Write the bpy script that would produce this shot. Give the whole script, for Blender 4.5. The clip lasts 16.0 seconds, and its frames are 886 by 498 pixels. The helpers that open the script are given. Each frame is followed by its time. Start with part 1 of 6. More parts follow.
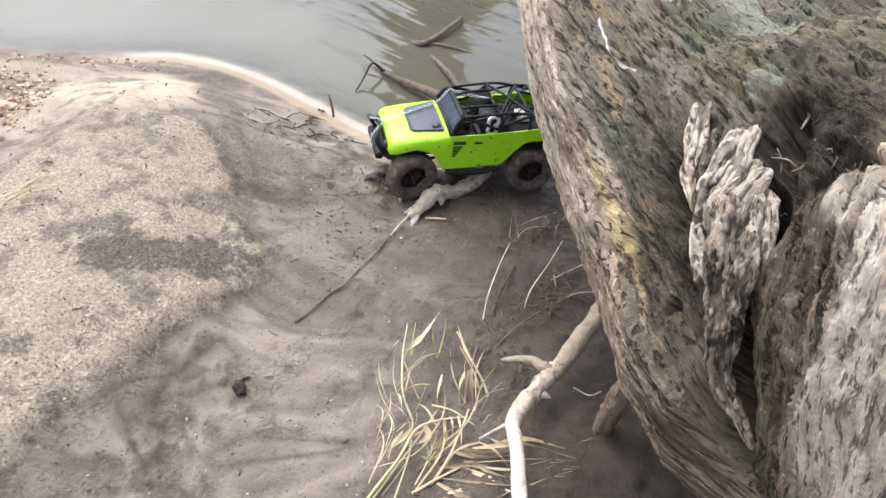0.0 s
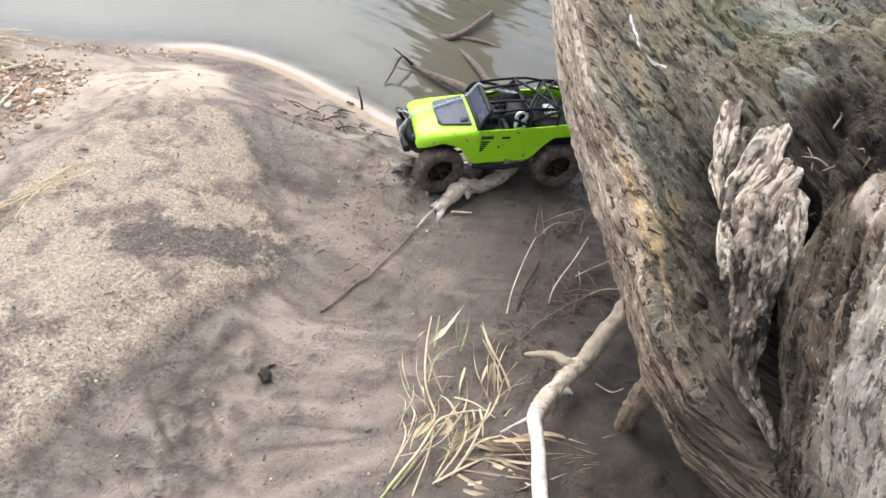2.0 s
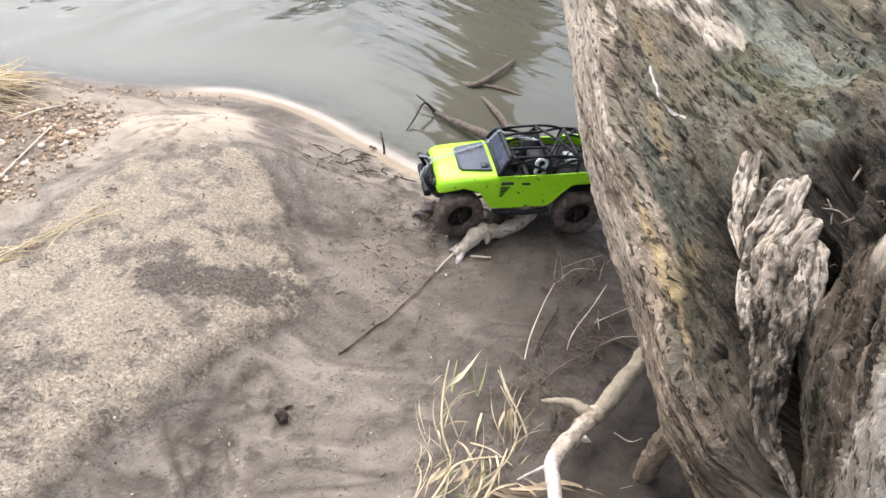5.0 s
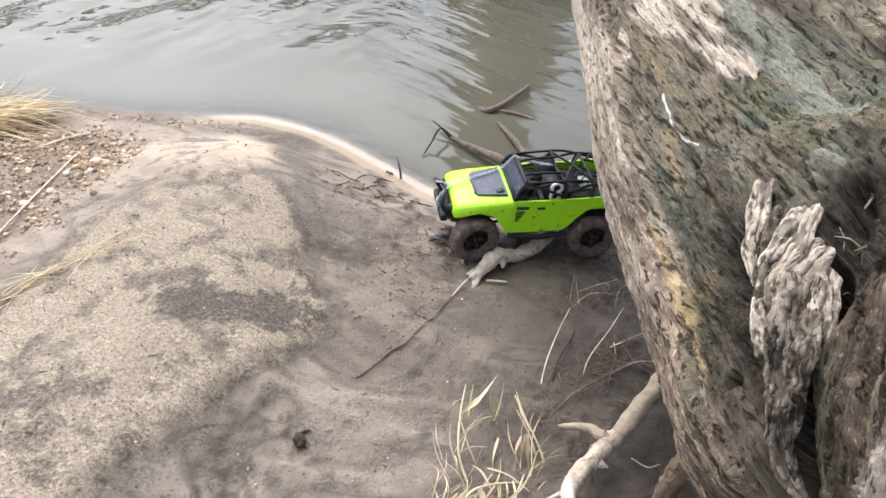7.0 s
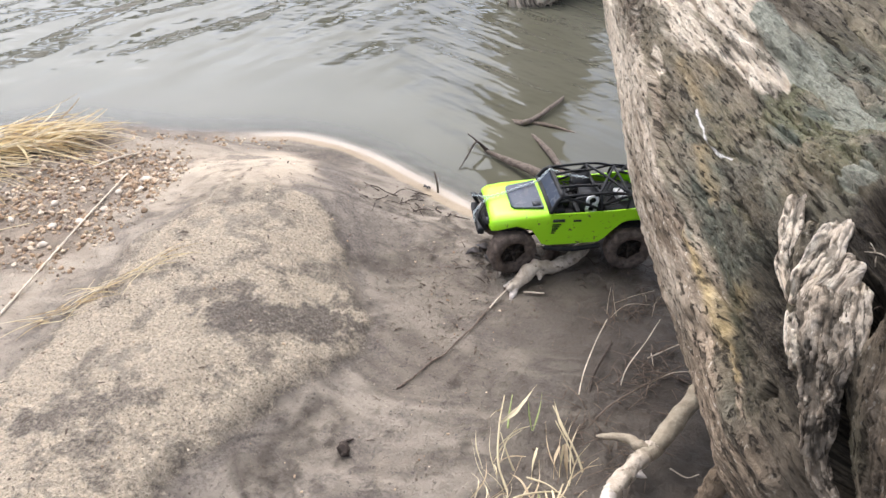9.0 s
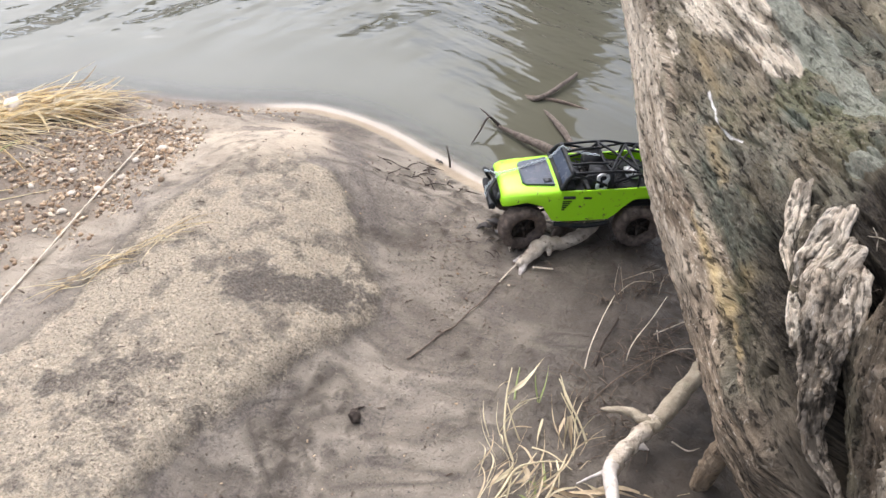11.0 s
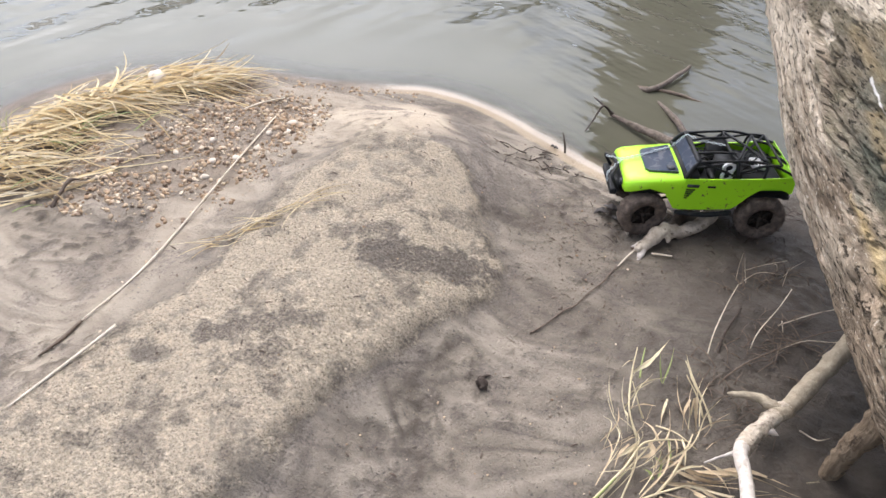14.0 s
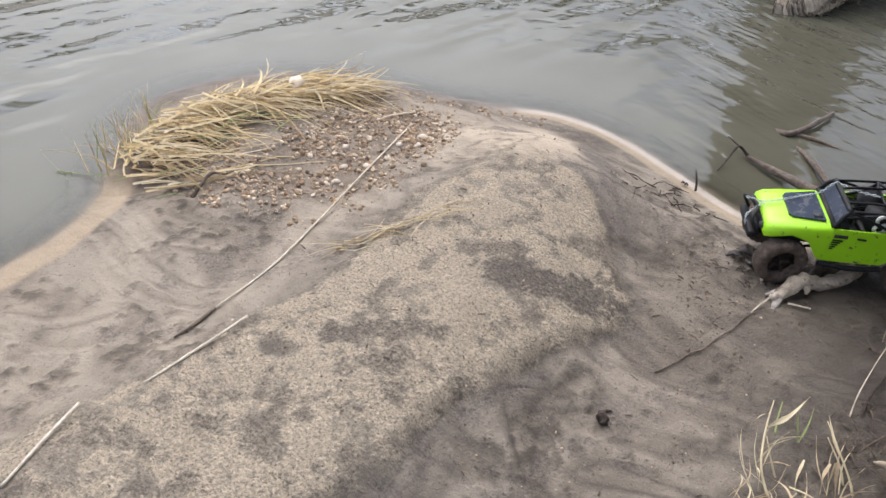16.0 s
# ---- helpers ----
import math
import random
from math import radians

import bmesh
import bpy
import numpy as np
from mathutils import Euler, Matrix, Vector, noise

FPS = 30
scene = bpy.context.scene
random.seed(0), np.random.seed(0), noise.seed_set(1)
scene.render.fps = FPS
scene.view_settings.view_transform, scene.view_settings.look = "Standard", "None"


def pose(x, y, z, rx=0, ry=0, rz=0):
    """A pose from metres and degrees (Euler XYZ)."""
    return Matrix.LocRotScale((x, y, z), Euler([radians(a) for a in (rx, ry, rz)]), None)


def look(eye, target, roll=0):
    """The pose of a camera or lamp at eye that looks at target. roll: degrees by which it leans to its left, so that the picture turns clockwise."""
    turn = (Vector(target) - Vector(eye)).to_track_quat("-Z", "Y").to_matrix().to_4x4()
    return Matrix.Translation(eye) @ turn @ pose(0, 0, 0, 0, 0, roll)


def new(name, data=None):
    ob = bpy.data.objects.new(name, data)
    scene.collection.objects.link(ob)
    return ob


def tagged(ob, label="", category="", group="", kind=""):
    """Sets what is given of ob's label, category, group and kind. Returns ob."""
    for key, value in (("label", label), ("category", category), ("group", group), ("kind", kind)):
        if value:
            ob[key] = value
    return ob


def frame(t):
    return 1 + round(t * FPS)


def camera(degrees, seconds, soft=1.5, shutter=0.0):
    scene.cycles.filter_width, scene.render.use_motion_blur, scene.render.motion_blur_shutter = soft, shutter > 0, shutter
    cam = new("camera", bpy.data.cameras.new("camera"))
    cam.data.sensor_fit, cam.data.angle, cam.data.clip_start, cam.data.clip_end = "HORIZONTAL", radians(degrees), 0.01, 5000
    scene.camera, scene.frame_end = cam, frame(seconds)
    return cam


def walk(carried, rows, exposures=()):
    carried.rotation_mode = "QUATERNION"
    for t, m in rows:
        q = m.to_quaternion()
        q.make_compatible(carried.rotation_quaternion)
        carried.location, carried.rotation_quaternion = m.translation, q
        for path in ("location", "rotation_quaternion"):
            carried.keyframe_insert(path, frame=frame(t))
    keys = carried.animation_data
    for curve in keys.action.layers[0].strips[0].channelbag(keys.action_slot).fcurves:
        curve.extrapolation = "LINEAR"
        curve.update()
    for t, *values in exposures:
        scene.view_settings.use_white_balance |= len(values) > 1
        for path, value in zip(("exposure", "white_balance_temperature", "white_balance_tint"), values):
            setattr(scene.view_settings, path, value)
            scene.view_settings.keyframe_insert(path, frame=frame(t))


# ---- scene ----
cam = camera(62.7, 16.0)

PATH = [
    (0, (0.159, 0.185, 1.162), (0.272, 1.672, -0.171), 10.9),
    (0.5, (0.158, 0.182, 1.161), (0.284, 1.636, -0.207), 11.9),
    (1, (0.159, 0.184, 1.162), (0.279, 1.636, -0.208), 11.8),
    (1.5, (0.159, 0.183, 1.162), (0.243, 1.644, -0.201), 11.1),
    (2, (0.157, 0.178, 1.165), (0.206, 1.65, -0.188), 10.5),
    (2.5, (0.155, 0.176, 1.168), (0.19, 1.66, -0.172), 10.3),
    (3, (0.156, 0.175, 1.166), (0.179, 1.667, -0.166), 10.2),
    (5.5, (0.155, 0.171, 1.175), (0.129, 1.721, -0.088), 9.7),
    (6, (0.155, 0.17, 1.18), (0.125, 1.722, -0.081), 9.6),
    (6.5, (0.154, 0.168, 1.183), (0.107, 1.736, -0.057), 9.3),
    (7, (0.154, 0.165, 1.185), (0.079, 1.74, -0.045), 8.4),
    (7.5, (0.154, 0.164, 1.189), (0.05, 1.76, -0.012), 7.8),
    (8, (0.151, 0.158, 1.196), (0.053, 1.793, 0.047), 8.3),
    (8.5, (0.148, 0.146, 1.202), (0.011, 1.805, 0.092), 8.7),
    (9, (0.149, 0.141, 1.213), (-0.026, 1.716, -0.006), 5.7),
    (11.5, (0.137, 0.101, 1.232), (-0.059, 1.625, -0.049), 7.1),
    (12, (0.107, 0.077, 1.232), (-0.108, 1.608, -0.037), 7.6),
    (12.5, (0.085, 0.06, 1.239), (-0.173, 1.583, -0.03), 6.4),
    (13, (0.067, 0.046, 1.236), (-0.215, 1.553, -0.048), 6.2),
    (13.5, (0.05, 0.04, 1.229), (-0.296, 1.526, -0.063), 4.1),
    (14, (0.029, 0.026, 1.219), (-0.329, 1.5, -0.084), 5.2),
    (14.5, (0.009, 0.016, 1.22), (-0.406, 1.465, -0.094), 4.3),
    (15, (0.003, 0.007, 1.221), (-0.461, 1.46, -0.073), 4.2),
    (15.5, (-0.025, 0.007, 1.209), (-0.533, 1.477, -0.049), 5.5),
    (16, (-0.059, -0.002, 1.188), (-0.654, 1.429, -0.076), 5.3),
]
walk(cam, [(t, look(eye, target, roll)) for t, eye, target, roll in PATH],
     exposures=[(0.0, 1.40), (3.0, 1.38), (6.0, 1.36), (9.0, 1.28), (12.5, 1.23), (14.5, 1.18), (15.4, 1.10), (16.0, 0.84)])

# ---- light ----
world = bpy.data.worlds.new("overcast_sky")
scene.world = world
world.use_nodes = True
wn, wl = world.node_tree.nodes, world.node_tree.links
sky = wn.new("ShaderNodeTexSky")
sky.sky_type, sky.sun_disc = "NISHITA", False
sky.sun_elevation, sky.sun_rotation = radians(55), radians(319)
sky.air_density, sky.dust_density, sky.ozone_density = 1.0, 4.5, 1.5
grey_sky = wn.new("ShaderNodeHueSaturation")
grey_sky.inputs["Saturation"].default_value = 0.42
wl.new(sky.outputs[0], grey_sky.inputs["Color"])
cool_sky = wn.new("ShaderNodeMix")
cool_sky.data_type, cool_sky.blend_type = "RGBA", "MULTIPLY"
cool_sky.inputs[0].default_value = 1.0
cool_sky.inputs[7].default_value = (0.95, 0.975, 1.10, 1)
wl.new(grey_sky.outputs[0], cool_sky.inputs[6])
wl.new(cool_sky.outputs[2], wn["Background"].inputs["Color"])
wn["Background"].inputs["Strength"].default_value = 0.162
sun = new("sun", bpy.data.lights.new("sun", "SUN"))
sun.data.energy, sun.data.angle, sun.data.color = 0.72, radians(75), (1.0, 0.92, 0.76)
sun.matrix_world = look((-2.01, 2.31, 4.42), (0, 0, 0))

# ---- tools ----
rng = random.Random(7)


def ss(a, b, v):
    t = np.clip((v - a) / (b - a), 0.0, 1.0)
    return t * t * (3 - 2 * t)


LATTICE = [np.random.RandomState(11 + k).rand(256, 256) for k in range(6)]


def vnoise(x, y, k=0):
    x, y = np.asarray(x, float), np.asarray(y, float)
    xi, yi = np.floor(x).astype(int), np.floor(y).astype(int)
    fx, fy = x - xi, y - yi
    fx, fy = fx * fx * (3 - 2 * fx), fy * fy * (3 - 2 * fy)
    g = LATTICE[k % 6]
    a, b = g[xi % 256, yi % 256], g[(xi + 1) % 256, yi % 256]
    c, d = g[xi % 256, (yi + 1) % 256], g[(xi + 1) % 256, (yi + 1) % 256]
    return (a * (1 - fx) + b * fx) * (1 - fy) + (c * (1 - fx) + d * fx) * fy


def fbm(x, y, k=0, octaves=4):
    total, amp, norm = 0.0, 1.0, 0.0
    for o in range(octaves):
        total = total + amp * vnoise(np.asarray(x) * 2**o + 17.3 * o, np.asarray(y) * 2**o + 5.1 * o, k + o)
        norm, amp = norm + amp, amp * 0.5
    return total / norm


def seg_dist(x, y, line):
    best = np.full(np.shape(x), 1e9)
    for (ax, ay), (bx, by) in zip(line[:-1], line[1:]):
        ex, ey = bx - ax, by - ay
        t = np.clip(((x - ax) * ex + (y - ay) * ey) / (ex * ex + ey * ey), 0, 1)
        best = np.minimum(best, np.hypot(x - ax - t * ex, y - ay - t * ey))
    return best


def smooth_line(points, steps=6):
    """A Catmull-Rom line through the points."""
    p = [np.array(q, float) for q in points]
    p = [2 * p[0] - p[1]] + p + [2 * p[-1] - p[-2]]
    out = []
    for i in range(1, len(p) - 2):
        for s in range(steps):
            t = s / steps
            out.append(0.5 * (2 * p[i] + (p[i + 1] - p[i - 1]) * t + (2 * p[i - 1] - 5 * p[i] + 4 * p[i + 1] - p[i + 2]) * t * t
                              + (3 * p[i] - p[i - 1] - 3 * p[i + 1] + p[i + 2]) * t**3))
    return out + [p[-2]]


def mesh_of(name, verts, faces, material, smooth=True):
    me = bpy.data.meshes.new(name)
    me.from_pydata([tuple(v) for v in verts], [], [tuple(f) for f in faces])
    if material:
        me.materials.append(material)
    if smooth:
        me.shade_smooth()
    return me


def bm_object(name, bm, material, smooth=True):
    me = bpy.data.meshes.new(name)
    bmesh.ops.recalc_face_normals(bm, faces=bm.faces)
    bm.to_mesh(me)
    bm.free()
    if material:
        me.materials.append(material)
    if smooth:
        me.shade_smooth()
    return new(name, me)


def part(name, bm, material, parent, label="", smooth=True):
    ob = bm_object(name, bm, material, smooth)
    ob.parent = parent
    if label:
        tagged(ob, label)
    return ob


def empty(name, m=None):
    ob = new(name)
    ob.empty_display_size = 0.05
    if m is not None:
        ob.matrix_world = m
    return ob


def add_tube(bm, points, radii, sides=8, rough=0.0, seed=0, steps=6, flat=1.0):
    """A tapered tube along a smooth line, with closed ends."""
    line = smooth_line(points, steps)
    n = len(line)
    rad = np.interp(np.linspace(0, 1, n), np.linspace(0, 1, len(radii)), radii)
    tangent = np.gradient(np.array(line), axis=0)
    tangent /= np.linalg.norm(tangent, axis=1)[:, None] + 1e-9
    side = np.cross(tangent[0], (0.13, 0.21, 0.97))
    if np.linalg.norm(side) < 1e-3:
        side = np.cross(tangent[0], (1, 0, 0))
    rings = []
    for i in range(n):
        side = side - tangent[i] * (side @ tangent[i])
        side = side / (np.linalg.norm(side) + 1e-9)
        up = np.cross(tangent[i], side)
        ring = []
        for k in range(sides):
            a = 2 * math.pi * k / sides
            r = rad[i]
            if rough:
                r *= 1 + rough * (float(vnoise(3.1 * k / sides * 2 + seed, i * 0.55 + seed * 3.7, 1)) - 0.5) * 2
            ring.append(bm.verts.new(line[i] + r * (math.cos(a) * side + flat * math.sin(a) * up)))
        rings.append(ring)
    for a, b in zip(rings[:-1], rings[1:]):
        for k in range(sides):
            bm.faces.new((a[k], a[(k + 1) % sides], b[(k + 1) % sides], b[k]))
    bm.faces.new(rings[0][::-1])
    bm.faces.new(rings[-1])


def tube_mesh(points, radii, sides=8, rough=0.0, seed=0, steps=6):
    bm = bmesh.new()
    add_tube(bm, points, radii, sides, rough, seed, steps)
    return bm


def add_box(bm, x0, x1, y0, y1, z0, z1, m=None):
    vs = [bm.verts.new((x, y, z)) for x in (x0, x1) for y in (y0, y1) for z in (z0, z1)]
    for f in ((0, 1, 3, 2), (4, 6, 7, 5), (0, 4, 5, 1), (2, 3, 7, 6), (0, 2, 6, 4), (1, 5, 7, 3)):
        bm.faces.new([vs[i] for i in f])
    if m is not None:
        for v in vs:
            v.co = m @ v.co
    return vs


def box_mesh(*lim, bevel=0.0):
    bm = bmesh.new()
    add_box(bm, *lim)
    if bevel:
        bmesh.ops.bevel(bm, geom=bm.edges[:], offset=bevel, segments=2, profile=0.5, affect="EDGES")
    return bm


# ---- materials ----
def material(name, rough=0.6, metal=0.0, spec=0.5):
    m = bpy.data.materials.new(name)
    m.use_nodes = True
    b = m.node_tree.nodes["Principled BSDF"]
    b.inputs["Roughness"].default_value, b.inputs["Metallic"].default_value = rough, metal
    b.inputs["Specular IOR Level"].default_value = spec
    return m, m.node_tree.nodes, m.node_tree.links, b


def coords(nodes, links, scale=(1, 1, 1), turn=(0, 0, 0), kind="Object"):
    tc, mp = nodes.new("ShaderNodeTexCoord"), nodes.new("ShaderNodeMapping")
    mp.inputs["Scale"].default_value, mp.inputs["Rotation"].default_value = scale, turn
    links.new(tc.outputs[kind], mp.inputs["Vector"])
    return mp.outputs[0]


def noise_tex(nodes, links, vector, scale, detail=4, rough=0.55, lo=0.35, hi=0.65):
    """Noise, stretched to run from 0 to 1 between lo and hi."""
    t, r = nodes.new("ShaderNodeTexNoise"), nodes.new("ShaderNodeMapRange")
    t.inputs["Scale"].default_value, t.inputs["Detail"].default_value, t.inputs["Roughness"].default_value = scale, detail, rough
    links.new(vector, t.inputs["Vector"])
    r.inputs["From Min"].default_value, r.inputs["From Max"].default_value = lo, hi
    links.new(t.outputs[0], r.inputs["Value"])
    return r.outputs[0]


def mixed(nodes, links, fac, a, b):
    """Colours or sockets a and b, mixed by fac."""
    mx = nodes.new("ShaderNodeMix")
    mx.data_type = "RGBA"
    for value, socket in ((fac, mx.inputs[0]), (a, mx.inputs[6]), (b, mx.inputs[7])):
        if isinstance(value, bpy.types.NodeSocket):
            links.new(value, socket)
        elif isinstance(value, (int, float)):
            socket.default_value = value
        else:
            socket.default_value = (*value, 1)
    return mx.outputs[2]


def calc(nodes, links, op, a, b=0.0):
    n = nodes.new("ShaderNodeMath")
    n.operation = op
    for value, socket in ((a, n.inputs[0]), (b, n.inputs[1])):
        if isinstance(value, bpy.types.NodeSocket):
            links.new(value, socket)
        else:
            socket.default_value = value
    return n.outputs[0]


def attribute(nodes, name):
    a = nodes.new("ShaderNodeAttribute")
    a.attribute_name = name
    return a.outputs["Fac"]


def bumped(nodes, links, bsdf, height, distance, strength=1.0, before=None):
    b = nodes.new("ShaderNodeBump")
    b.inputs["Distance"].default_value, b.inputs["Strength"].default_value = distance, strength
    links.new(height, b.inputs["Height"])
    if before:
        links.new(before, b.inputs["Normal"])
    if bsdf:
        links.new(b.outputs[0], bsdf.inputs["Normal"])
    return b.outputs[0]


def ground_material():
    m, n, l, b = material("river_sand_and_mud", 0.85, spec=0.3)
    v = coords(n, l)
    fine, grain = noise_tex(n, l, v, 420, 3, 0.7, 0.3, 0.7), noise_tex(n, l, v, 150, 4, 0.74, 0.38, 0.62)
    broad, mid = noise_tex(n, l, v, 5, 5, 0.6, 0.3, 0.7), noise_tex(n, l, v, 26, 5, 0.65, 0.35, 0.65)
    silt = mixed(n, l, broad, (0.128, 0.105, 0.080), (0.212, 0.177, 0.138))
    silt = mixed(n, l, calc(n, l, "MULTIPLY", mid, 0.6), silt, (0.078, 0.066, 0.054))
    swirl = n.new("ShaderNodeTexNoise")
    swirl.inputs["Scale"].default_value, swirl.inputs["Detail"].default_value, swirl.inputs["Distortion"].default_value = 2.4, 3, 1.1
    l.new(coords(n, l, (1.0, 1.8, 1.0), (0, 0, radians(-50))), swirl.inputs["Vector"])
    film = n.new("ShaderNodeMapRange")
    film.inputs["From Min"].default_value, film.inputs["From Max"].default_value = 0.0, 0.85
    layer = calc(n, l, "MULTIPLY", calc(n, l, "PINGPONG", calc(n, l, "MULTIPLY", swirl.outputs[0], 5.0), 0.5), 2.0)
    l.new(layer, film.inputs["Value"])
    sheets = calc(n, l, "MULTIPLY", film.outputs[0], noise_tex(n, l, coords(n, l), 3.5, 3, 0.5, 0.36, 0.50))
    silt = mixed(n, l, calc(n, l, "MULTIPLY", sheets, 0.9), silt, (0.300, 0.256, 0.200))
    speck = noise_tex(n, l, v, 120, 4, 0.7, 0.30, 0.70)

    def flecked(name):
        r = n.new("ShaderNodeMapRange")
        r.inputs["From Min"].default_value, r.inputs["From Max"].default_value = 0.42, 1.00
        l.new(calc(n, l, "ADD", attribute(n, name), calc(n, l, "MULTIPLY", speck, 0.62)), r.inputs["Value"])
        return r.outputs[0]
    bits = noise_tex(n, l, v, 85, 4, 0.72, 0.60, 0.66)
    silt = mixed(n, l, calc(n, l, "MULTIPLY", bits, 0.7), silt, (0.05, 0.042, 0.038))
    sand = mixed(n, l, grain, (0.45, 0.358, 0.238), (0.80, 0.66, 0.472))
    sand = mixed(n, l, calc(n, l, "MULTIPLY", fine, 0.3), sand, (0.74, 0.67, 0.58))
    sand = mixed(n, l, calc(n, l, "MULTIPLY", bits, 0.6), sand, (0.12, 0.10, 0.085))
    sand = mixed(n, l, calc(n, l, "MULTIPLY", noise_tex(n, l, v, 190, 2, 0.6, 0.60, 0.65), 0.75), sand, (0.16, 0.125, 0.085))
    grit = flecked("sand")
    col = mixed(n, l, grit, silt, sand)
    pale = mixed(n, l, broad, (0.43, 0.352, 0.258), (0.52, 0.438, 0.330))
    col = mixed(n, l, attribute(n, "pale"), col, pale)
    dark = mixed(n, l, grain, (0.085, 0.072, 0.060), (0.235, 0.197, 0.162))
    col = mixed(n, l, calc(n, l, "MULTIPLY", flecked("dark"), 0.85), col, dark)
    mud = mixed(n, l, mixed(n, l, 0.5, mid, broad), (0.034, 0.027, 0.020), (0.094, 0.075, 0.057))
    col = mixed(n, l, attribute(n, "mud"), col, mud)
    soil_and_shade = mixed(n, l, mid, (0.085, 0.062, 0.042), (0.250, 0.192, 0.138))
    col = mixed(n, l, attribute(n, "soil_and_shade"), col, soil_and_shade)
    col = mixed(n, l, attribute(n, "tan"), col, mixed(n, l, broad, (0.35, 0.265, 0.170), (0.44, 0.345, 0.235)))
    col = mixed(n, l, attribute(n, "strip"), col, mixed(n, l, broad, (0.52, 0.450, 0.375), (0.62, 0.555, 0.48)))
    l.new(col, b.inputs["Base Color"])
    r = n.new("ShaderNodeMapRange")
    r.inputs["To Min"].default_value, r.inputs["To Max"].default_value = 0.9, 0.42
    l.new(attribute(n, "wet"), r.inputs["Value"])
    l.new(r.outputs[0], b.inputs["Roughness"])
    lumps = calc(n, l, "MULTIPLY", noise_tex(n, l, v, 100, 3, 0.65, 0.25, 0.75), calc(n, l, "MULTIPLY", grit, 2.0))
    h = calc(n, l, "ADD", calc(n, l, "MULTIPLY", grain, calc(n, l, "ADD", calc(n, l, "MULTIPLY", attribute(n, "sand"), 1.0), 0.2)),
             calc(n, l, "ADD", calc(n, l, "MULTIPLY", mid, 0.4), calc(n, l, "MULTIPLY", sheets, 0.5)))
    bumped(n, l, b, calc(n, l, "ADD", h, lumps), 0.008, 0.9)
    return m


def water_material():
    m, n, l, b = material("murky_water", 0.04)
    out = n["Material Output"]

    def crests(length, width, turn):
        """Coordinates that stretch a texture along wave crests, turned in the plane."""
        tc, mp = n.new("ShaderNodeTexCoord"), n.new("ShaderNodeMapping")
        mp.vector_type = "TEXTURE"
        mp.inputs["Scale"].default_value, mp.inputs["Rotation"].default_value = (length, width, 1), (0, 0, radians(turn))
        l.new(tc.outputs["Object"], mp.inputs["Vector"])
        return mp.outputs[0]
    # long waves cross the open river; shorter ones fan out round the drowned tree
    lee = attribute(n, "lee")
    open_wave = noise_tex(n, l, crests(0.62, 0.20, 68), 1.0, 2, 0.42, 0.2, 0.8)
    lee_wave = noise_tex(n, l, crests(0.36, 0.11, -30), 1.0, 2, 0.45, 0.2, 0.8)
    small = noise_tex(n, l, crests(0.20, 0.09, 25), 1.0, 2, 0.5, 0.2, 0.8)
    calm = attribute(n, "ripple")
    mixed_wave = calc(n, l, "ADD", calc(n, l, "MULTIPLY", open_wave, calc(n, l, "SUBTRACT", 1.0, lee)), calc(n, l, "MULTIPLY", calc(n, l, "MULTIPLY", lee_wave, 0.46), lee))
    first = bumped(n, l, None, calc(n, l, "MULTIPLY", mixed_wave, calm), 0.036, 1.0)
    second = bumped(n, l, None, calc(n, l, "MULTIPLY", small, calm), 0.0045, 1.0, first)
    body, clear, under = n.new("ShaderNodeBsdfDiffuse"), n.new("ShaderNodeBsdfTransparent"), n.new("ShaderNodeMixShader")
    silt = noise_tex(n, l, coords(n, l), 1.6, 3, 0.5, 0.3, 0.7)
    l.new(mixed(n, l, silt, (0.078, 0.074, 0.050), (0.102, 0.097, 0.070)), body.inputs["Color"])
    clear.inputs["Color"].default_value = (0.90, 0.88, 0.83, 1)
    l.new(attribute(n, "murk"), under.inputs[0])
    l.new(clear.outputs[0], under.inputs[1])
    l.new(body.outputs[0], under.inputs[2])
    gloss, fres, top = n.new("ShaderNodeBsdfGlossy"), n.new("ShaderNodeFresnel"), n.new("ShaderNodeMixShader")
    gloss.inputs["Roughness"].default_value = 0.03
    gloss.inputs["Color"].default_value = (0.94, 0.98, 1.0, 1)
    fres.inputs["IOR"].default_value = 1.33
    l.new(second, gloss.inputs["Normal"])
    l.new(second, fres.inputs["Normal"])
    l.new(fres.outputs[0], top.inputs[0])
    l.new(under.outputs[0], top.inputs[1])
    l.new(gloss.outputs[0], top.inputs[2])
    l.new(top.outputs[0], out.inputs["Surface"])
    n.remove(b)
    return m


def wood_material(name, dark, light, scale=(60, 60, 6), rough=0.8, spots=None, bump=0.004):
    """Weathered wood, with the grain along the object's z or along what scale sets."""
    m, n, l, b = material(name, rough, spec=0.25)
    v = coords(n, l, scale)
    g = noise_tex(n, l, v, 1.0, 6, 0.65, 0.3, 0.7)
    patch = noise_tex(n, l, coords(n, l), 14, 4, 0.6, 0.35, 0.65)
    col = mixed(n, l, g, dark, light)
    col = mixed(n, l, calc(n, l, "MULTIPLY", patch, 0.5), col, [0.5 * (a + c) * 0.8 for a, c in zip(dark, light)])
    if spots:
        col = mixed(n, l, noise_tex(n, l, coords(n, l), 55, 3, 0.6, 0.58, 0.7), col, spots)
    l.new(col, b.inputs["Base Color"])
    bumped(n, l, b, g, bump, 0.8)
    return m


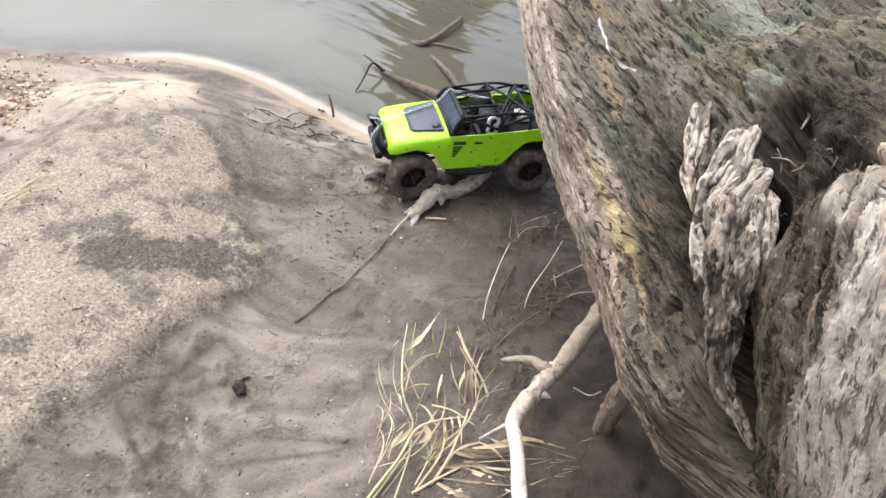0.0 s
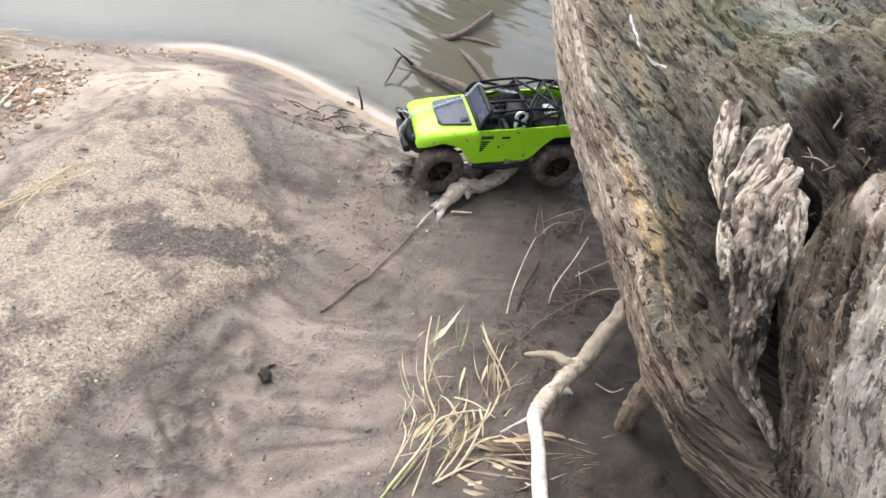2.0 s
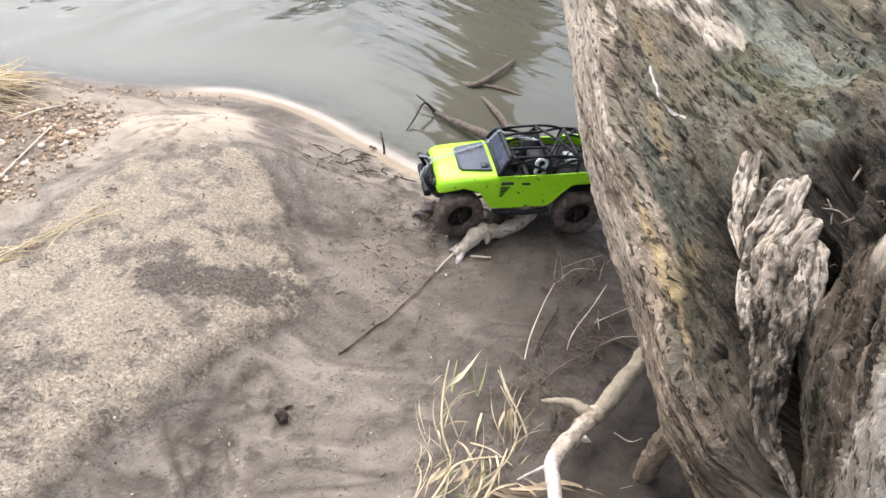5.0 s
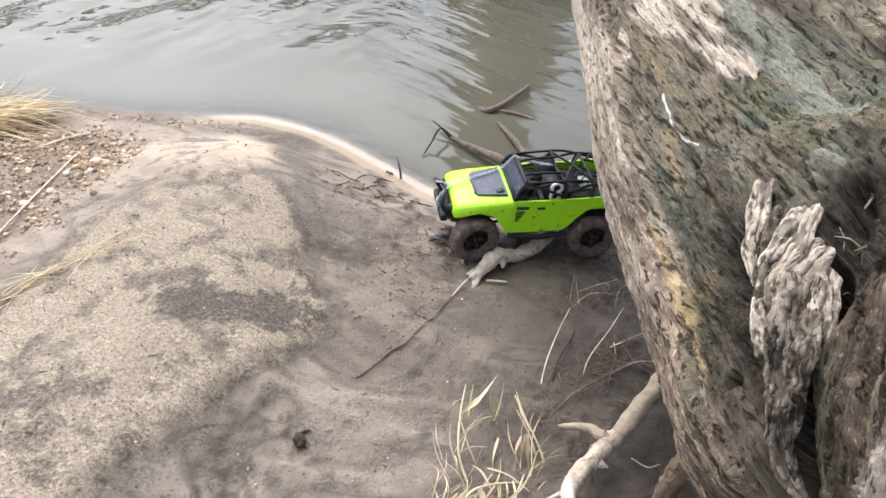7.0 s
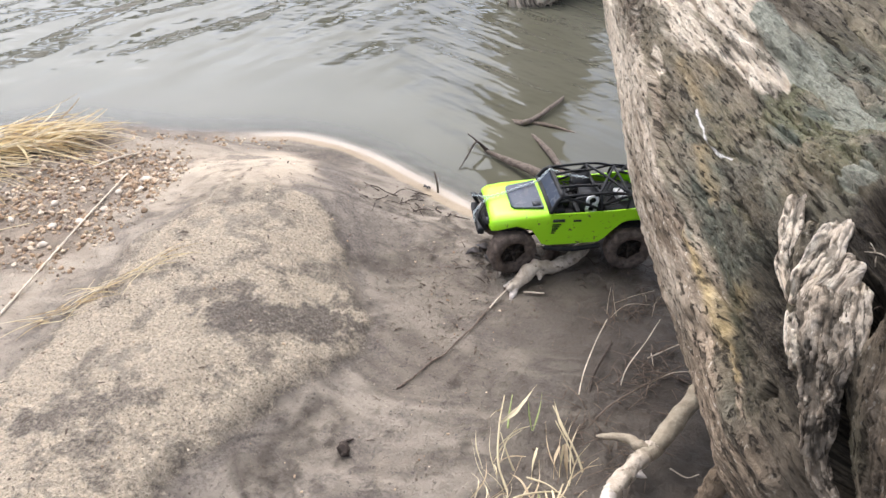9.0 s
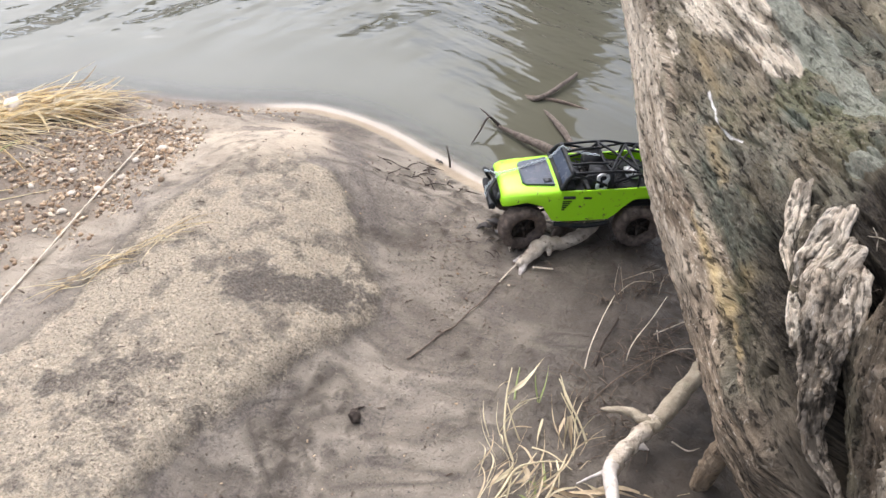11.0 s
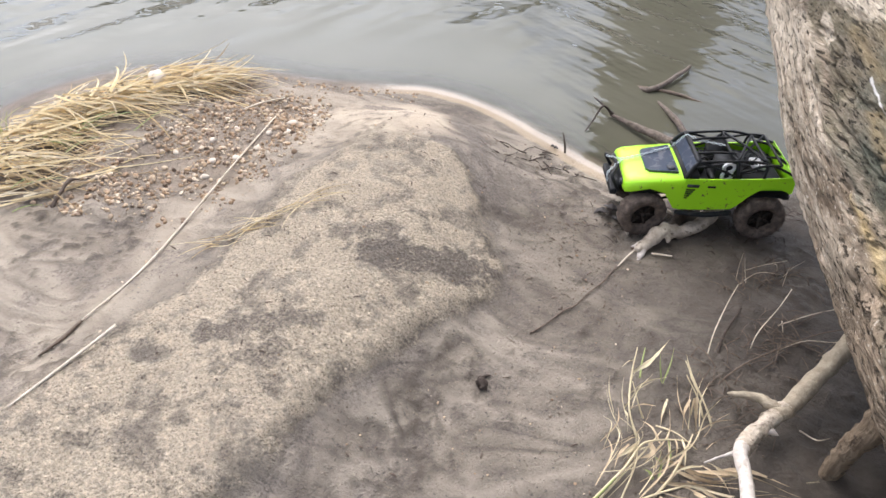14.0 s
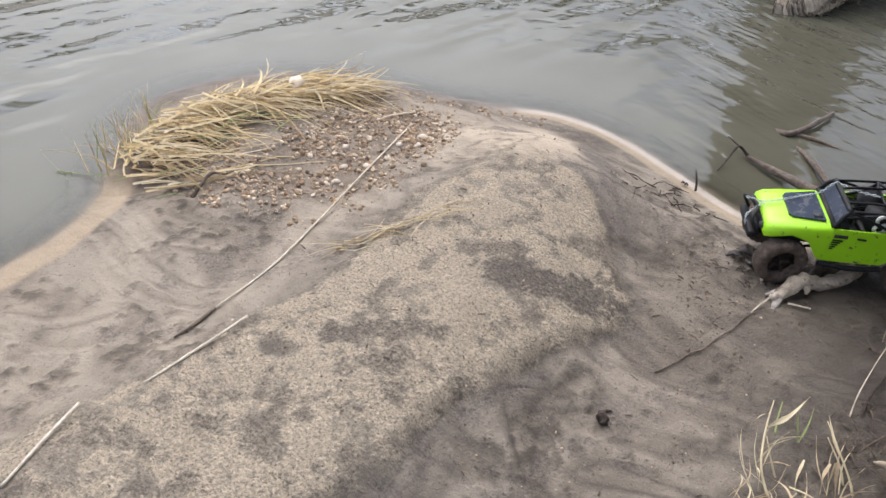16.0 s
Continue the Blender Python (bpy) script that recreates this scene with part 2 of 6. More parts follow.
def plain_material(name, colour, rough=0.5, metal=0.0, spec=0.5, dirt=None, dirt_scale=40, dirt_lo=0.55, dirt_hi=0.7, bump=0.0):
    m, n, l, b = material(name, rough, metal, spec)
    v = coords(n, l)
    f = noise_tex(n, l, v, dirt_scale, 5, 0.6, dirt_lo, dirt_hi)
    col = mixed(n, l, f, colour, dirt if dirt else [c * 0.8 for c in colour])
    l.new(col, b.inputs["Base Color"])
    r = n.new("ShaderNodeMapRange")
    r.inputs["To Min"].default_value, r.inputs["To Max"].default_value = rough, min(1.0, rough + 0.3)
    l.new(f, r.inputs["Value"])
    l.new(r.outputs[0], b.inputs["Roughness"])
    if bump:
        bumped(n, l, b, noise_tex(n, l, v, dirt_scale * 3, 4, 0.6, 0.3, 0.7), bump, 0.7)
    return m


def varied_material(name, colours, rough=0.7, grain=80, bump=0.002):
    """Each loose island of the mesh takes its own colour from the row."""
    m, n, l, b = material(name, rough, spec=0.3)
    geo, ramp = n.new("ShaderNodeNewGeometry"), n.new("ShaderNodeValToRGB")
    e = ramp.color_ramp.elements
    while len(e) < len(colours):
        e.new(0.5)
    for i, c in enumerate(colours):
        e[i].position, e[i].color = i / (len(colours) - 1), (*c, 1)
    l.new(geo.outputs["Random Per Island"], ramp.inputs[0])
    g = noise_tex(n, l, coords(n, l), grain, 4, 0.6, 0.35, 0.65)
    shade = n.new("ShaderNodeMix")
    shade.data_type, shade.blend_type = "RGBA", "MULTIPLY"
    shade.inputs[0].default_value = 0.5
    l.new(ramp.outputs[0], shade.inputs[6])
    l.new(mixed(n, l, g, (0.55, 0.52, 0.5), (1, 1, 1)), shade.inputs[7])
    l.new(shade.outputs[2], b.inputs["Base Color"])
    bumped(n, l, b, g, bump, 0.5)
    return m


GROUND, WATER = ground_material(), water_material()
BROWN_DRIFT = wood_material("brown_barkless_wood", (0.24, 0.195, 0.135), (0.52, 0.44, 0.32), (60, 60, 60))
TAN_ROOT = wood_material("tan_rotten_root", (0.11, 0.076, 0.047), (0.38, 0.29, 0.195), (60, 60, 14), spots=(0.08, 0.058, 0.04), bump=0.010)
DRIFT = wood_material("grey_driftwood", (0.30, 0.235, 0.165), (0.76, 0.66, 0.525), (38, 38, 38), spots=(0.17, 0.135, 0.10), bump=0.009)
WET_DRIFT = wood_material("wet_brown_driftwood", (0.07, 0.052, 0.04), (0.22, 0.175, 0.14), (70, 70, 70))
PALE_DRIFT = wood_material("bleached_driftwood", (0.42, 0.355, 0.29), (0.82, 0.76, 0.68), (60, 60, 60), spots=(0.38, 0.315, 0.25))
TWIG_DARK = wood_material("wet_dark_twig", (0.035, 0.026, 0.02), (0.10, 0.075, 0.058), (90, 90, 90))
TWIG_BROWN = wood_material("brown_twig", (0.10, 0.075, 0.055), (0.24, 0.18, 0.135), (90, 90, 90))
STRAW = varied_material("dry_straw", [(0.74, 0.56, 0.27), (0.88, 0.72, 0.42), (0.54, 0.385, 0.18), (0.94, 0.83, 0.58), (0.34, 0.235, 0.12), (0.80, 0.63, 0.34), (0.92, 0.78, 0.50)], 0.6, 60)
STALK = wood_material("pale_dry_stalk", (0.52, 0.43, 0.31), (0.86, 0.77, 0.62), (60, 60, 60))
REED = varied_material("dry_reed", [(0.70, 0.62, 0.40), (0.58, 0.53, 0.29), (0.68, 0.57, 0.38), (0.46, 0.37, 0.24), (0.78, 0.71, 0.51), (0.54, 0.52, 0.27)], 0.6, 40)
BROWN_REED = varied_material("withered_brown_leaf", [(0.44, 0.33, 0.20), (0.56, 0.44, 0.28), (0.33, 0.24, 0.15), (0.62, 0.51, 0.35)], 0.7, 60)
GREEN_BLADE = varied_material("green_grass_blade", [(0.30, 0.37, 0.12), (0.38, 0.43, 0.17), (0.46, 0.47, 0.24)], 0.5, 60)
STONE = varied_material("river_pebble", [(0.24, 0.155, 0.095), (0.42, 0.29, 0.175), (0.12, 0.085, 0.06), (0.62, 0.48, 0.32), (0.30, 0.195, 0.115), (0.46, 0.32, 0.19), (0.78, 0.66, 0.49), (0.26, 0.18, 0.12), (0.56, 0.43, 0.28)], 0.8, 120)
PALE_STONE = plain_material("pale_stone", (0.60, 0.52, 0.41), 0.8, dirt=(0.36, 0.28, 0.20), dirt_scale=60)
BROWN_STONE = plain_material("brown_stone", (0.16, 0.105, 0.07), 0.75, dirt=(0.30, 0.22, 0.15), dirt_scale=60)
TAN_STONE = plain_material("tan_stone", (0.50, 0.385, 0.26), 0.8, dirt=(0.34, 0.24, 0.155), dirt_scale=60)
DARK_LEAF = plain_material("rotten_leaf", (0.045, 0.038, 0.035), 0.6, dirt=(0.09, 0.075, 0.065), dirt_scale=80)

# ---- ground and water ----
SHORE = [(-1.62, -60), (-1.56, -2), (-1.50, 0.3), (-1.48, 0.75), (-1.47, 0.9), (-1.51, 1.07), (-1.60, 1.2), (-1.76, 1.5), (-1.66, 1.8), (-1.38, 2.03),
         (-1.15, 2.08), (-0.95, 2.10), (-0.75, 2.16), (-0.57, 2.20), (-0.36, 2.16), (-0.15, 2.05), (0.04, 1.94), (0.20, 1.90),
         (0.38, 1.97), (0.57, 2.07), (0.9, 2.2), (1.6, 2.3), (5, 2.2), (60, 0)]
SHORE_LINE = SHORE[:2] + [tuple(p) for p in smooth_line(SHORE[2:-2], 4)] + SHORE[-2:]
LAND = SHORE_LINE + [(60, -60)]
CREST = [(-0.79, 1.74), (-0.80, 1.90), (-0.70, 1.975), (-0.60, 2.01), (-0.475, 1.965), (-0.435, 1.86), (-0.405, 1.75), (-0.44, 1.69), (-0.54, 1.65), (-0.66, 1.64)]
RUT_A, RUT_B = [(-0.31, 1.785), (-0.26, 1.68), (-0.176, 1.538)], [(-0.115, 1.783), (-0.07, 1.70), (-0.014, 1.583)]
GRAVEL = [(-1.23, 1.18), (-1.07, 1.215), (-0.95, 1.255), (-0.865, 1.37), (-0.875, 1.55), (-0.80, 1.68), (-0.90, 1.86), (-1.08, 1.80), (-1.15, 1.6), (-1.19, 1.42), (-1.30, 1.24)]
RIDGE = [(-0.50, 1.66), (-0.50, 1.25), (-0.58, 0.85), (-0.72, 0.3), (-0.8, -0.3)]


SAND = [(-0.60, 1.66), (-0.46, 1.69), (-0.33, 1.62), (-0.245, 1.49), (-0.17, 1.36), (-0.145, 1.28), (-0.165, 1.20), (-0.225, 1.11), (-0.265, 1.0), (-0.315, 0.89), (-0.36, 0.78), (-0.43, 0.55), (-0.50, 0.2), (-0.52, -0.4),
        (-1.10, -0.4), (-0.98, 0.3), (-0.86, 0.62), (-0.79, 0.80), (-0.73, 0.97), (-0.72, 1.20), (-0.70, 1.38), (-0.64, 1.55)]
SAND_EDGE = [tuple(p) for p in smooth_line(SAND + SAND[:1], 3)]


def within(x, y, ring, line):
    """Metres inside a ring, below 0 outside."""
    d = seg_dist(x, y, line)
    inside = np.zeros(np.shape(x), bool)
    for (ax, ay), (bx, by) in zip(ring, ring[1:] + ring[:1]):
        if ay != by:
            inside ^= ((ay > y) != (by > y)) & (x < (bx - ax) * (y - ay) / (by - ay) + ax)
    return np.where(inside, d, -d)


def inland(x, y):
    """Metres from the water's edge, above 0 on land."""
    return within(x, y, LAND, SHORE_LINE)


def on_sand(x, y):
    """Metres inside the coarse sand of the mound."""
    return within(x, y, SAND_EDGE[:-1], SAND_EDGE) + 0.05 * (fbm(x * 5, y * 5, 2, 3) - 0.5) + 0.035 * (fbm(x * 22, y * 22, 4, 3) - 0.5)


def ground_z(x, y):
    x, y = np.asarray(x, float), np.asarray(y, float)
    d = inland(x, y)
    beach = np.where(d > 0, 0.050 * (1 - np.exp(-np.maximum(d, 0) / 0.2)), -0.40 * (1 - np.exp(np.minimum(d, 0) / 1.3)))
    m = seg_dist(x, y, RIDGE)
    warp = m + 0.05 * (fbm(x * 3, y * 3, 2, 3) - 0.5)
    mound = 0.092 * (1 - ss(0.08, 0.43, warp)) * ss(0.05, 0.40, d)
    grit = ss(-0.012, 0.03, on_sand(x, y))
    mound = mound + 0.016 * grit * ss(-0.75, -0.45, x) + 0.007 * grit * (fbm(x * 38, y * 38, 5, 3) - 0.5)
    silt = (1 - grit) * ss(0.0, 0.15, d)
    clods = ss(0.58, 0.70, fbm(x * 48, y * 48, 1, 3)) * ss(0.50, 0.62, fbm(x * 6 + 3, y * 6, 5, 3) + 0.10 * np.exp(-((x - 0.06) ** 2 + (y - 1.48) ** 2) / 0.03))
    mound = mound + silt * (1 - ss(-0.08, 0.02, within(x, y, CREST, CREST + CREST[:1]))) * (0.006 * clods + 0.012 * (fbm((x + 0.7 * y) * 5, (y - 0.7 * x) * 11, 4, 3) - 0.5))
    mound = mound - 0.005 * ss(0.018, 0.004, seg_dist(x, y, RUT_A)) - 0.004 * ss(0.016, 0.004, seg_dist(x, y, RUT_B))
    mound = mound + 0.014 * ss(0.16, 0.40, x) * (fbm(x * 26, y * 26, 1, 4) - 0.5)
    west = 0.028 * ss(-0.65, -0.95, x) * ss(0.1, 0.45, d)
    east = 0.045 * ss(0.12, 0.50, x) * ss(1.95, 1.35, y)
    bank = 0.5 * ss(6.0, 16.0, -y) + 1.6 * ss(13.0, 18.0, y - 0.1 * x) + 1.2 * ss(7, 14, -x)
    rough = 0.016 * (fbm(x * 2.6, y * 2.6, 1, 3) - 0.5) + 0.009 * (fbm(x * 13, y * 13, 3, 3) - 0.5) + 0.0028 * (fbm(x * 45, y * 45, 4, 2) - 0.5)
    furrow = 0.010 * (fbm((x + 0.5 * y) * 22, (y - 0.5 * x) * 3.0, 5, 3) - 0.5) * ss(-0.5, -0.9, x)
    return beach + mound + west + east + bank + (rough * (1 - 0.75 * ss(-0.05, 0.03, within(x, y, CREST, CREST + CREST[:1]))) + furrow) * ss(-0.05, 0.12, d)


def gz(x, y):
    return float(ground_z(x, y))


def blob(x, y, cx, cy, rx, ry, turn=0.0, k=0, jag=0.55):
    c, s = math.cos(radians(turn)), math.sin(radians(turn))
    u, v = ((x - cx) * c + (y - cy) * s) / rx, (-(x - cx) * s + (y - cy) * c) / ry
    edge = np.hypot(u, v) + jag * (fbm(x * 16, y * 16, k, 4) - 0.5) * 2
    return 1 - ss(0.72, 1.15, edge + 0.9 * (fbm(x * 75, y * 75, k + 1, 3) - 0.5))


def spread(a, b, step, far, growth=1.22):
    mid = list(np.arange(a, b + step / 2, step))
    lo, hi, w = [], [], step
    p, q = mid[0], mid[-1]
    while p > -far or q < far:
        w *= growth
        p, q = p - w, q + w
        lo.append(p)
        hi.append(q)
    return np.array(lo[::-1] + mid + hi)


def sheet(name, xs, ys, height, mat):
    gx, gy = np.meshgrid(xs, ys)
    z = height(gx, gy)
    verts = np.stack([gx.ravel(), gy.ravel(), z.ravel()], 1)
    nx, ny = len(xs), len(ys)
    i = (np.arange(ny - 1)[:, None] * nx + np.arange(nx - 1)[None]).ravel()
    faces = np.stack([i, i + 1, i + nx + 1, i + nx], 1)
    me = bpy.data.meshes.new(name)
    me.vertices.add(len(verts))
    me.vertices.foreach_set("co", verts.astype(np.float32).ravel())
    me.loops.add(faces.size)
    me.loops.foreach_set("vertex_index", faces.astype(np.int32).ravel())
    me.polygons.add(len(faces))
    me.polygons.foreach_set("loop_start", np.arange(0, faces.size, 4, dtype=np.int32))
    me.update(calc_edges=True)
    me.materials.append(mat)
    me.shade_smooth()
    return new(name, me), gx.ravel(), gy.ravel()


def paint(ob, name, values):
    a = ob.data.attributes.new(name, "FLOAT", "POINT")
    a.data.foreach_set("value", np.clip(values, 0, 1).astype(np.float32))


ground, GX, GY = sheet("ground", spread(-1.9, 1.3, 0.0075, 70), spread(0.1, 2.5, 0.0075, 70), ground_z, GROUND)
tagged(ground, "grey silt and coarse tan river sand with a low mound", "ground", kind="structure")
D = inland(GX, GY)
S = on_sand(GX, GY)
on_mound = ss(-0.030, 0.030, S + 0.03 * (fbm(GX * 60, GY * 60, 2, 3) - 0.5))
mottle = 0.5 * fbm(GX * 9, GY * 9, 2, 4) + 0.5 * fbm(GX * 24, GY * 24, 3, 4) + 0.3 * (fbm(GX * 50, GY * 50, 0, 2) - 0.5)
thin = 0.07 * ss(1.0, 0.7, GY)
paint(ground, "sand", on_mound * np.clip(0.45 + (mottle - thin - 0.36) / 0.30, 0.30, 1))
crest = within(GX, GY, CREST, CREST + CREST[:1]) + 0.03 * (fbm(GX * 9, GY * 9, 1, 4) - 0.5)
pale = ss(-0.035, 0.03, crest) * (0.8 + 0.2 * ss(0.4, 0.6, fbm(GX * 12, GY * 12, 3, 4)))
paint(ground, "pale", np.maximum.reduce([pale, 0.38 * ss(-0.66, -0.86, GX) * (0.45 + 0.55 * ss(0.35, 0.6, fbm((GX + 0.5 * GY) * 9, (GY - 0.5 * GX) * 3, 0, 4))) * (1 - on_mound) * ss(0.05, 0.15, D), 0.55 * blob(GX, GY, -0.70, 1.75, 0.2, 0.25, 30, 3)]))
grime = fbm(GX * 26, GY * 26, 1, 4)
# dark silt running down from the crest, and two ruts beside it
TRAIL = 0.85 * ss(0.062, 0.030, seg_dist(GX, GY, [(-0.395, 1.915), (-0.345, 1.83), (-0.285, 1.69), (-0.21, 1.54)]) + 0.05 * (fbm(GX * 20, GY * 20, 4, 4) - 0.5) + 0.03 * (1.95 - GY)) * (0.75 + 0.25 * ss(0.4, 0.6, grime))
RUTS = ss(0.014, 0.006, seg_dist(GX, GY, RUT_A) + 0.01 * (grime - 0.5)) + 0.8 * ss(0.012, 0.005, seg_dist(GX, GY, RUT_B) + 0.01 * (grime - 0.5))
dark = np.maximum.reduce([
    0.85 * blob(GX, GY, -0.36, 1.185, 0.125, 0.050, 14, 1, 0.6), 0.85 * blob(GX, GY, -0.25, 1.235, 0.10, 0.045, 22, 2, 0.6), 0.6 * blob(GX, GY, -0.45, 1.23, 0.08, 0.035, 20, 4, 0.9),
    0.5 * blob(GX, GY, -0.27, 1.40, 0.08, 0.030, 40, 3, 0.9), 0.35 * blob(GX, GY, -0.45, 1.33, 0.06, 0.03, 60, 5, 0.9), 0.35 * blob(GX, GY, -0.40, 1.53, 0.08, 0.03, 15, 0, 0.9), TRAIL, 0.8 * RUTS,
    0.65 * blob(GX, GY, -0.51, 0.90, 0.07, 0.035, 20, 1, 0.9), 0.7 * blob(GX, GY, -0.62, 0.83, 0.06, 0.04, 10, 3, 0.9), 0.6 * blob(GX, GY, -0.50, 0.80, 0.06, 0.035, 40, 2, 0.9), 0.6 * blob(GX, GY, -0.72, 0.76, 0.05, 0.03, 10, 5, 0.9),
    0.5 * blob(GX, GY, -0.22, 1.66, 0.12, 0.12, 35, 0), 0.75 * blob(GX, GY, -0.66, 1.93, 0.07, 0.03, 10, 2),
    0.75 * ss(0.05, 0.0, np.abs(S + 0.03)) * ss(0.42, 0.58, grime) * ss(-0.6, -0.4, GX),
    0.55 * on_mound * ss(0.55, 0.66, 0.6 * fbm(GX * 20, GY * 20, 5, 4) + 0.4 * fbm(GX * 7, GY * 7, 1, 3)), 0.5 * ss(0.56, 0.66, fbm(GX * 18, GY * 18, 3, 5)) * (1 - on_mound) * ss(0.1, 0.3, D)])
paint(ground, "dark", 0.85 * dark * ss(0.02, 0.12, D))
wet = np.maximum(ss(0.16, 0.0, D), 0.75 * ss(-0.05, 0.25, GX + 0.15 * (fbm(GX * 4, GY * 4, 0) - 0.5)))
paint(ground, "wet", wet)
mud = ss(0.08, 0.43, GX + 0.22 * (fbm(GX * 5, GY * 5, 3) - 0.5)) * 0.9 + 0.35 * ss(0.45, 0.7, fbm(GX * 4, GY * 4, 1)) * ss(0.0, -0.1, S) * ss(-0.5, -0.2, GX)
clods = ss(0.57, 0.66, fbm(GX * 48, GY * 48, 1, 3)) * ss(0.50, 0.60, fbm(GX * 6 + 3, GY * 6, 5, 3) + 0.10 * np.exp(-((GX - 0.06) ** 2 + (GY - 1.48) ** 2) / 0.03)) * (1 - on_mound)
paint(ground, "mud", np.maximum(mud, 0.55 * clods) * ss(-0.02, 0.10, D))
edge = D + 0.012 * (fbm(GX * 12, GY * 12, 2) - 0.5)
near_crest = ss(0.32, 0.10, GX) * ss(-0.80, -0.62, GX)
strip = 0.7 * ss(0.052, 0.030, edge) * ss(-0.06, -0.02, D) * near_crest
tan_band = 0.85 * ss(0.095, 0.075, edge + 0.02 * (fbm(GX * 6, GY * 6, 3) - 0.5)) * ss(0.0, 0.02, D) * near_crest
west_band = 0.95 * ss(0.10, 0.075, edge) * ss(-0.05, 0.01, D) * ss(-1.0, -1.3, GX) * ss(1.22, 1.08, GY)
paint(ground, "tan", np.maximum(tan_band, west_band))
gravel_bed = ss(-0.03, 0.05, within(GX, GY, GRAVEL, GRAVEL + GRAVEL[:1]) + 0.08 * (fbm(GX * 14, GY * 14, 2, 4) - 0.5))
# shade beneath the straw mat, put into the ground colour as dark brown
straw_shade = ss(0.16, 0.06, seg_dist(GX, GY, [(-1.50, 1.18), (-1.38, 1.50), (-1.20, 1.90)]) + 0.08 * (fbm(GX * 14, GY * 14, 3, 4) - 0.5))
brink = ss(0.13, 0.05, edge) * ss(-0.75, -0.85, GX) * ss(1.10, 1.2, GY) * (0.55 + 0.45 * ss(0.35, 0.6, fbm(GX * 20, GY * 20, 5, 4)))
# brown soil in the gravel and at the brink, painted shade below the straw
paint(ground, "soil_and_shade", np.maximum.reduce([0.55 * gravel_bed, 0.9 * straw_shade, 0.85 * brink]))
paint(ground, "strip", strip)

water, WX, WY = sheet("water", spread(-2.4, 1.6, 0.05, 65), spread(0.0, 4.2, 0.05, 65), lambda x, y: 0 * x, WATER)
tagged(water, "murky olive river water with small wind ripples", "water", kind="structure")
depth = np.maximum(0, -ground_z(WX, WY))
paint(water, "murk", 1 - np.exp(-depth / 0.016))
LEE = ss(-0.55, 0.05, WX + 0.12 * (WY - 2.4))
paint(water, "lee", LEE)
OFF = -inland(WX, WY) + 0.35 * (fbm(WX * 1.6, WY * 1.6, 2, 3) - 0.5)
paint(water, "ripple", np.maximum.reduce([0.07 + 0.93 * ss(0.12, 0.90, OFF), LEE * (0.12 + 0.78 * ss(0.05, 0.6, OFF) * ss(0.30, 0.62, fbm(WX * 2.3 + 4, WY * 2.3, 3, 3))), ss(-0.9, -1.35, WX) * (0.08 + 0.92 * ss(0.05, 0.5, OFF))]))

# ---- fallen trunk ----
TRUNK_Y = [0.40, 0.50, 0.58, 0.66, 0.75, 0.90, 1.05, 1.20, 1.40, 1.65, 2.02]
TRUNK_CX = [0.924, 0.858, 0.806, 0.778, 0.767, 0.748, 0.69, 0.634, 0.606, 0.578, 0.531]
TRUNK_CZ = [0.594, 0.591, 0.58, 0.561, 0.547, 0.542, 0.549, 0.584, 0.627, 0.685, 0.778]
TRUNK_RX = [0.126, 0.222, 0.264, 0.307, 0.321, 0.317, 0.285, 0.263, 0.264, 0.272, 0.284]
TRUNK_RZ = [0.221, 0.321, 0.363, 0.396, 0.413, 0.384, 0.288, 0.244, 0.258, 0.259, 0.249]
TRUNK_LOW = [0.204, 0.226, 0.233, 0.227, 0.228, 0.225, 0.21, 0.213, 0.234, 0.259, 0.255]
TRUNK_N = [2.2, 2.4, 2.8, 3.0, 3.0, 2.8, 2.4, 2.0, 2.0, 2.0, 2.0]


def trunk_point(y, a, off=0.0):
    """A point of the trunk's surface, a radians round its axis from +x over the top."""
    y, a = np.asarray(y, float), np.asarray(a, float)
    cx, cz, rx, rz, low, n = (np.interp(y, TRUNK_Y, v) for v in (TRUNK_CX, TRUNK_CZ, TRUNK_RX, TRUNK_RZ, TRUNK_LOW, TRUNK_N))
    c, s = np.cos(a), np.sin(a)
    rx = np.where(c > 0, rx + 0.26 * ss(0.6, 1.2, y), rx)
    rz, n = np.where(s < 0, low, rz), np.where(s < 0, 2.2, n)
    return np.stack([cx + (rx + off) * np.sign(c) * np.abs(c) ** (2 / n), y + 0 * a, cz + (rz + off) * np.sign(s) * np.abs(s) ** (2 / n)], -1)


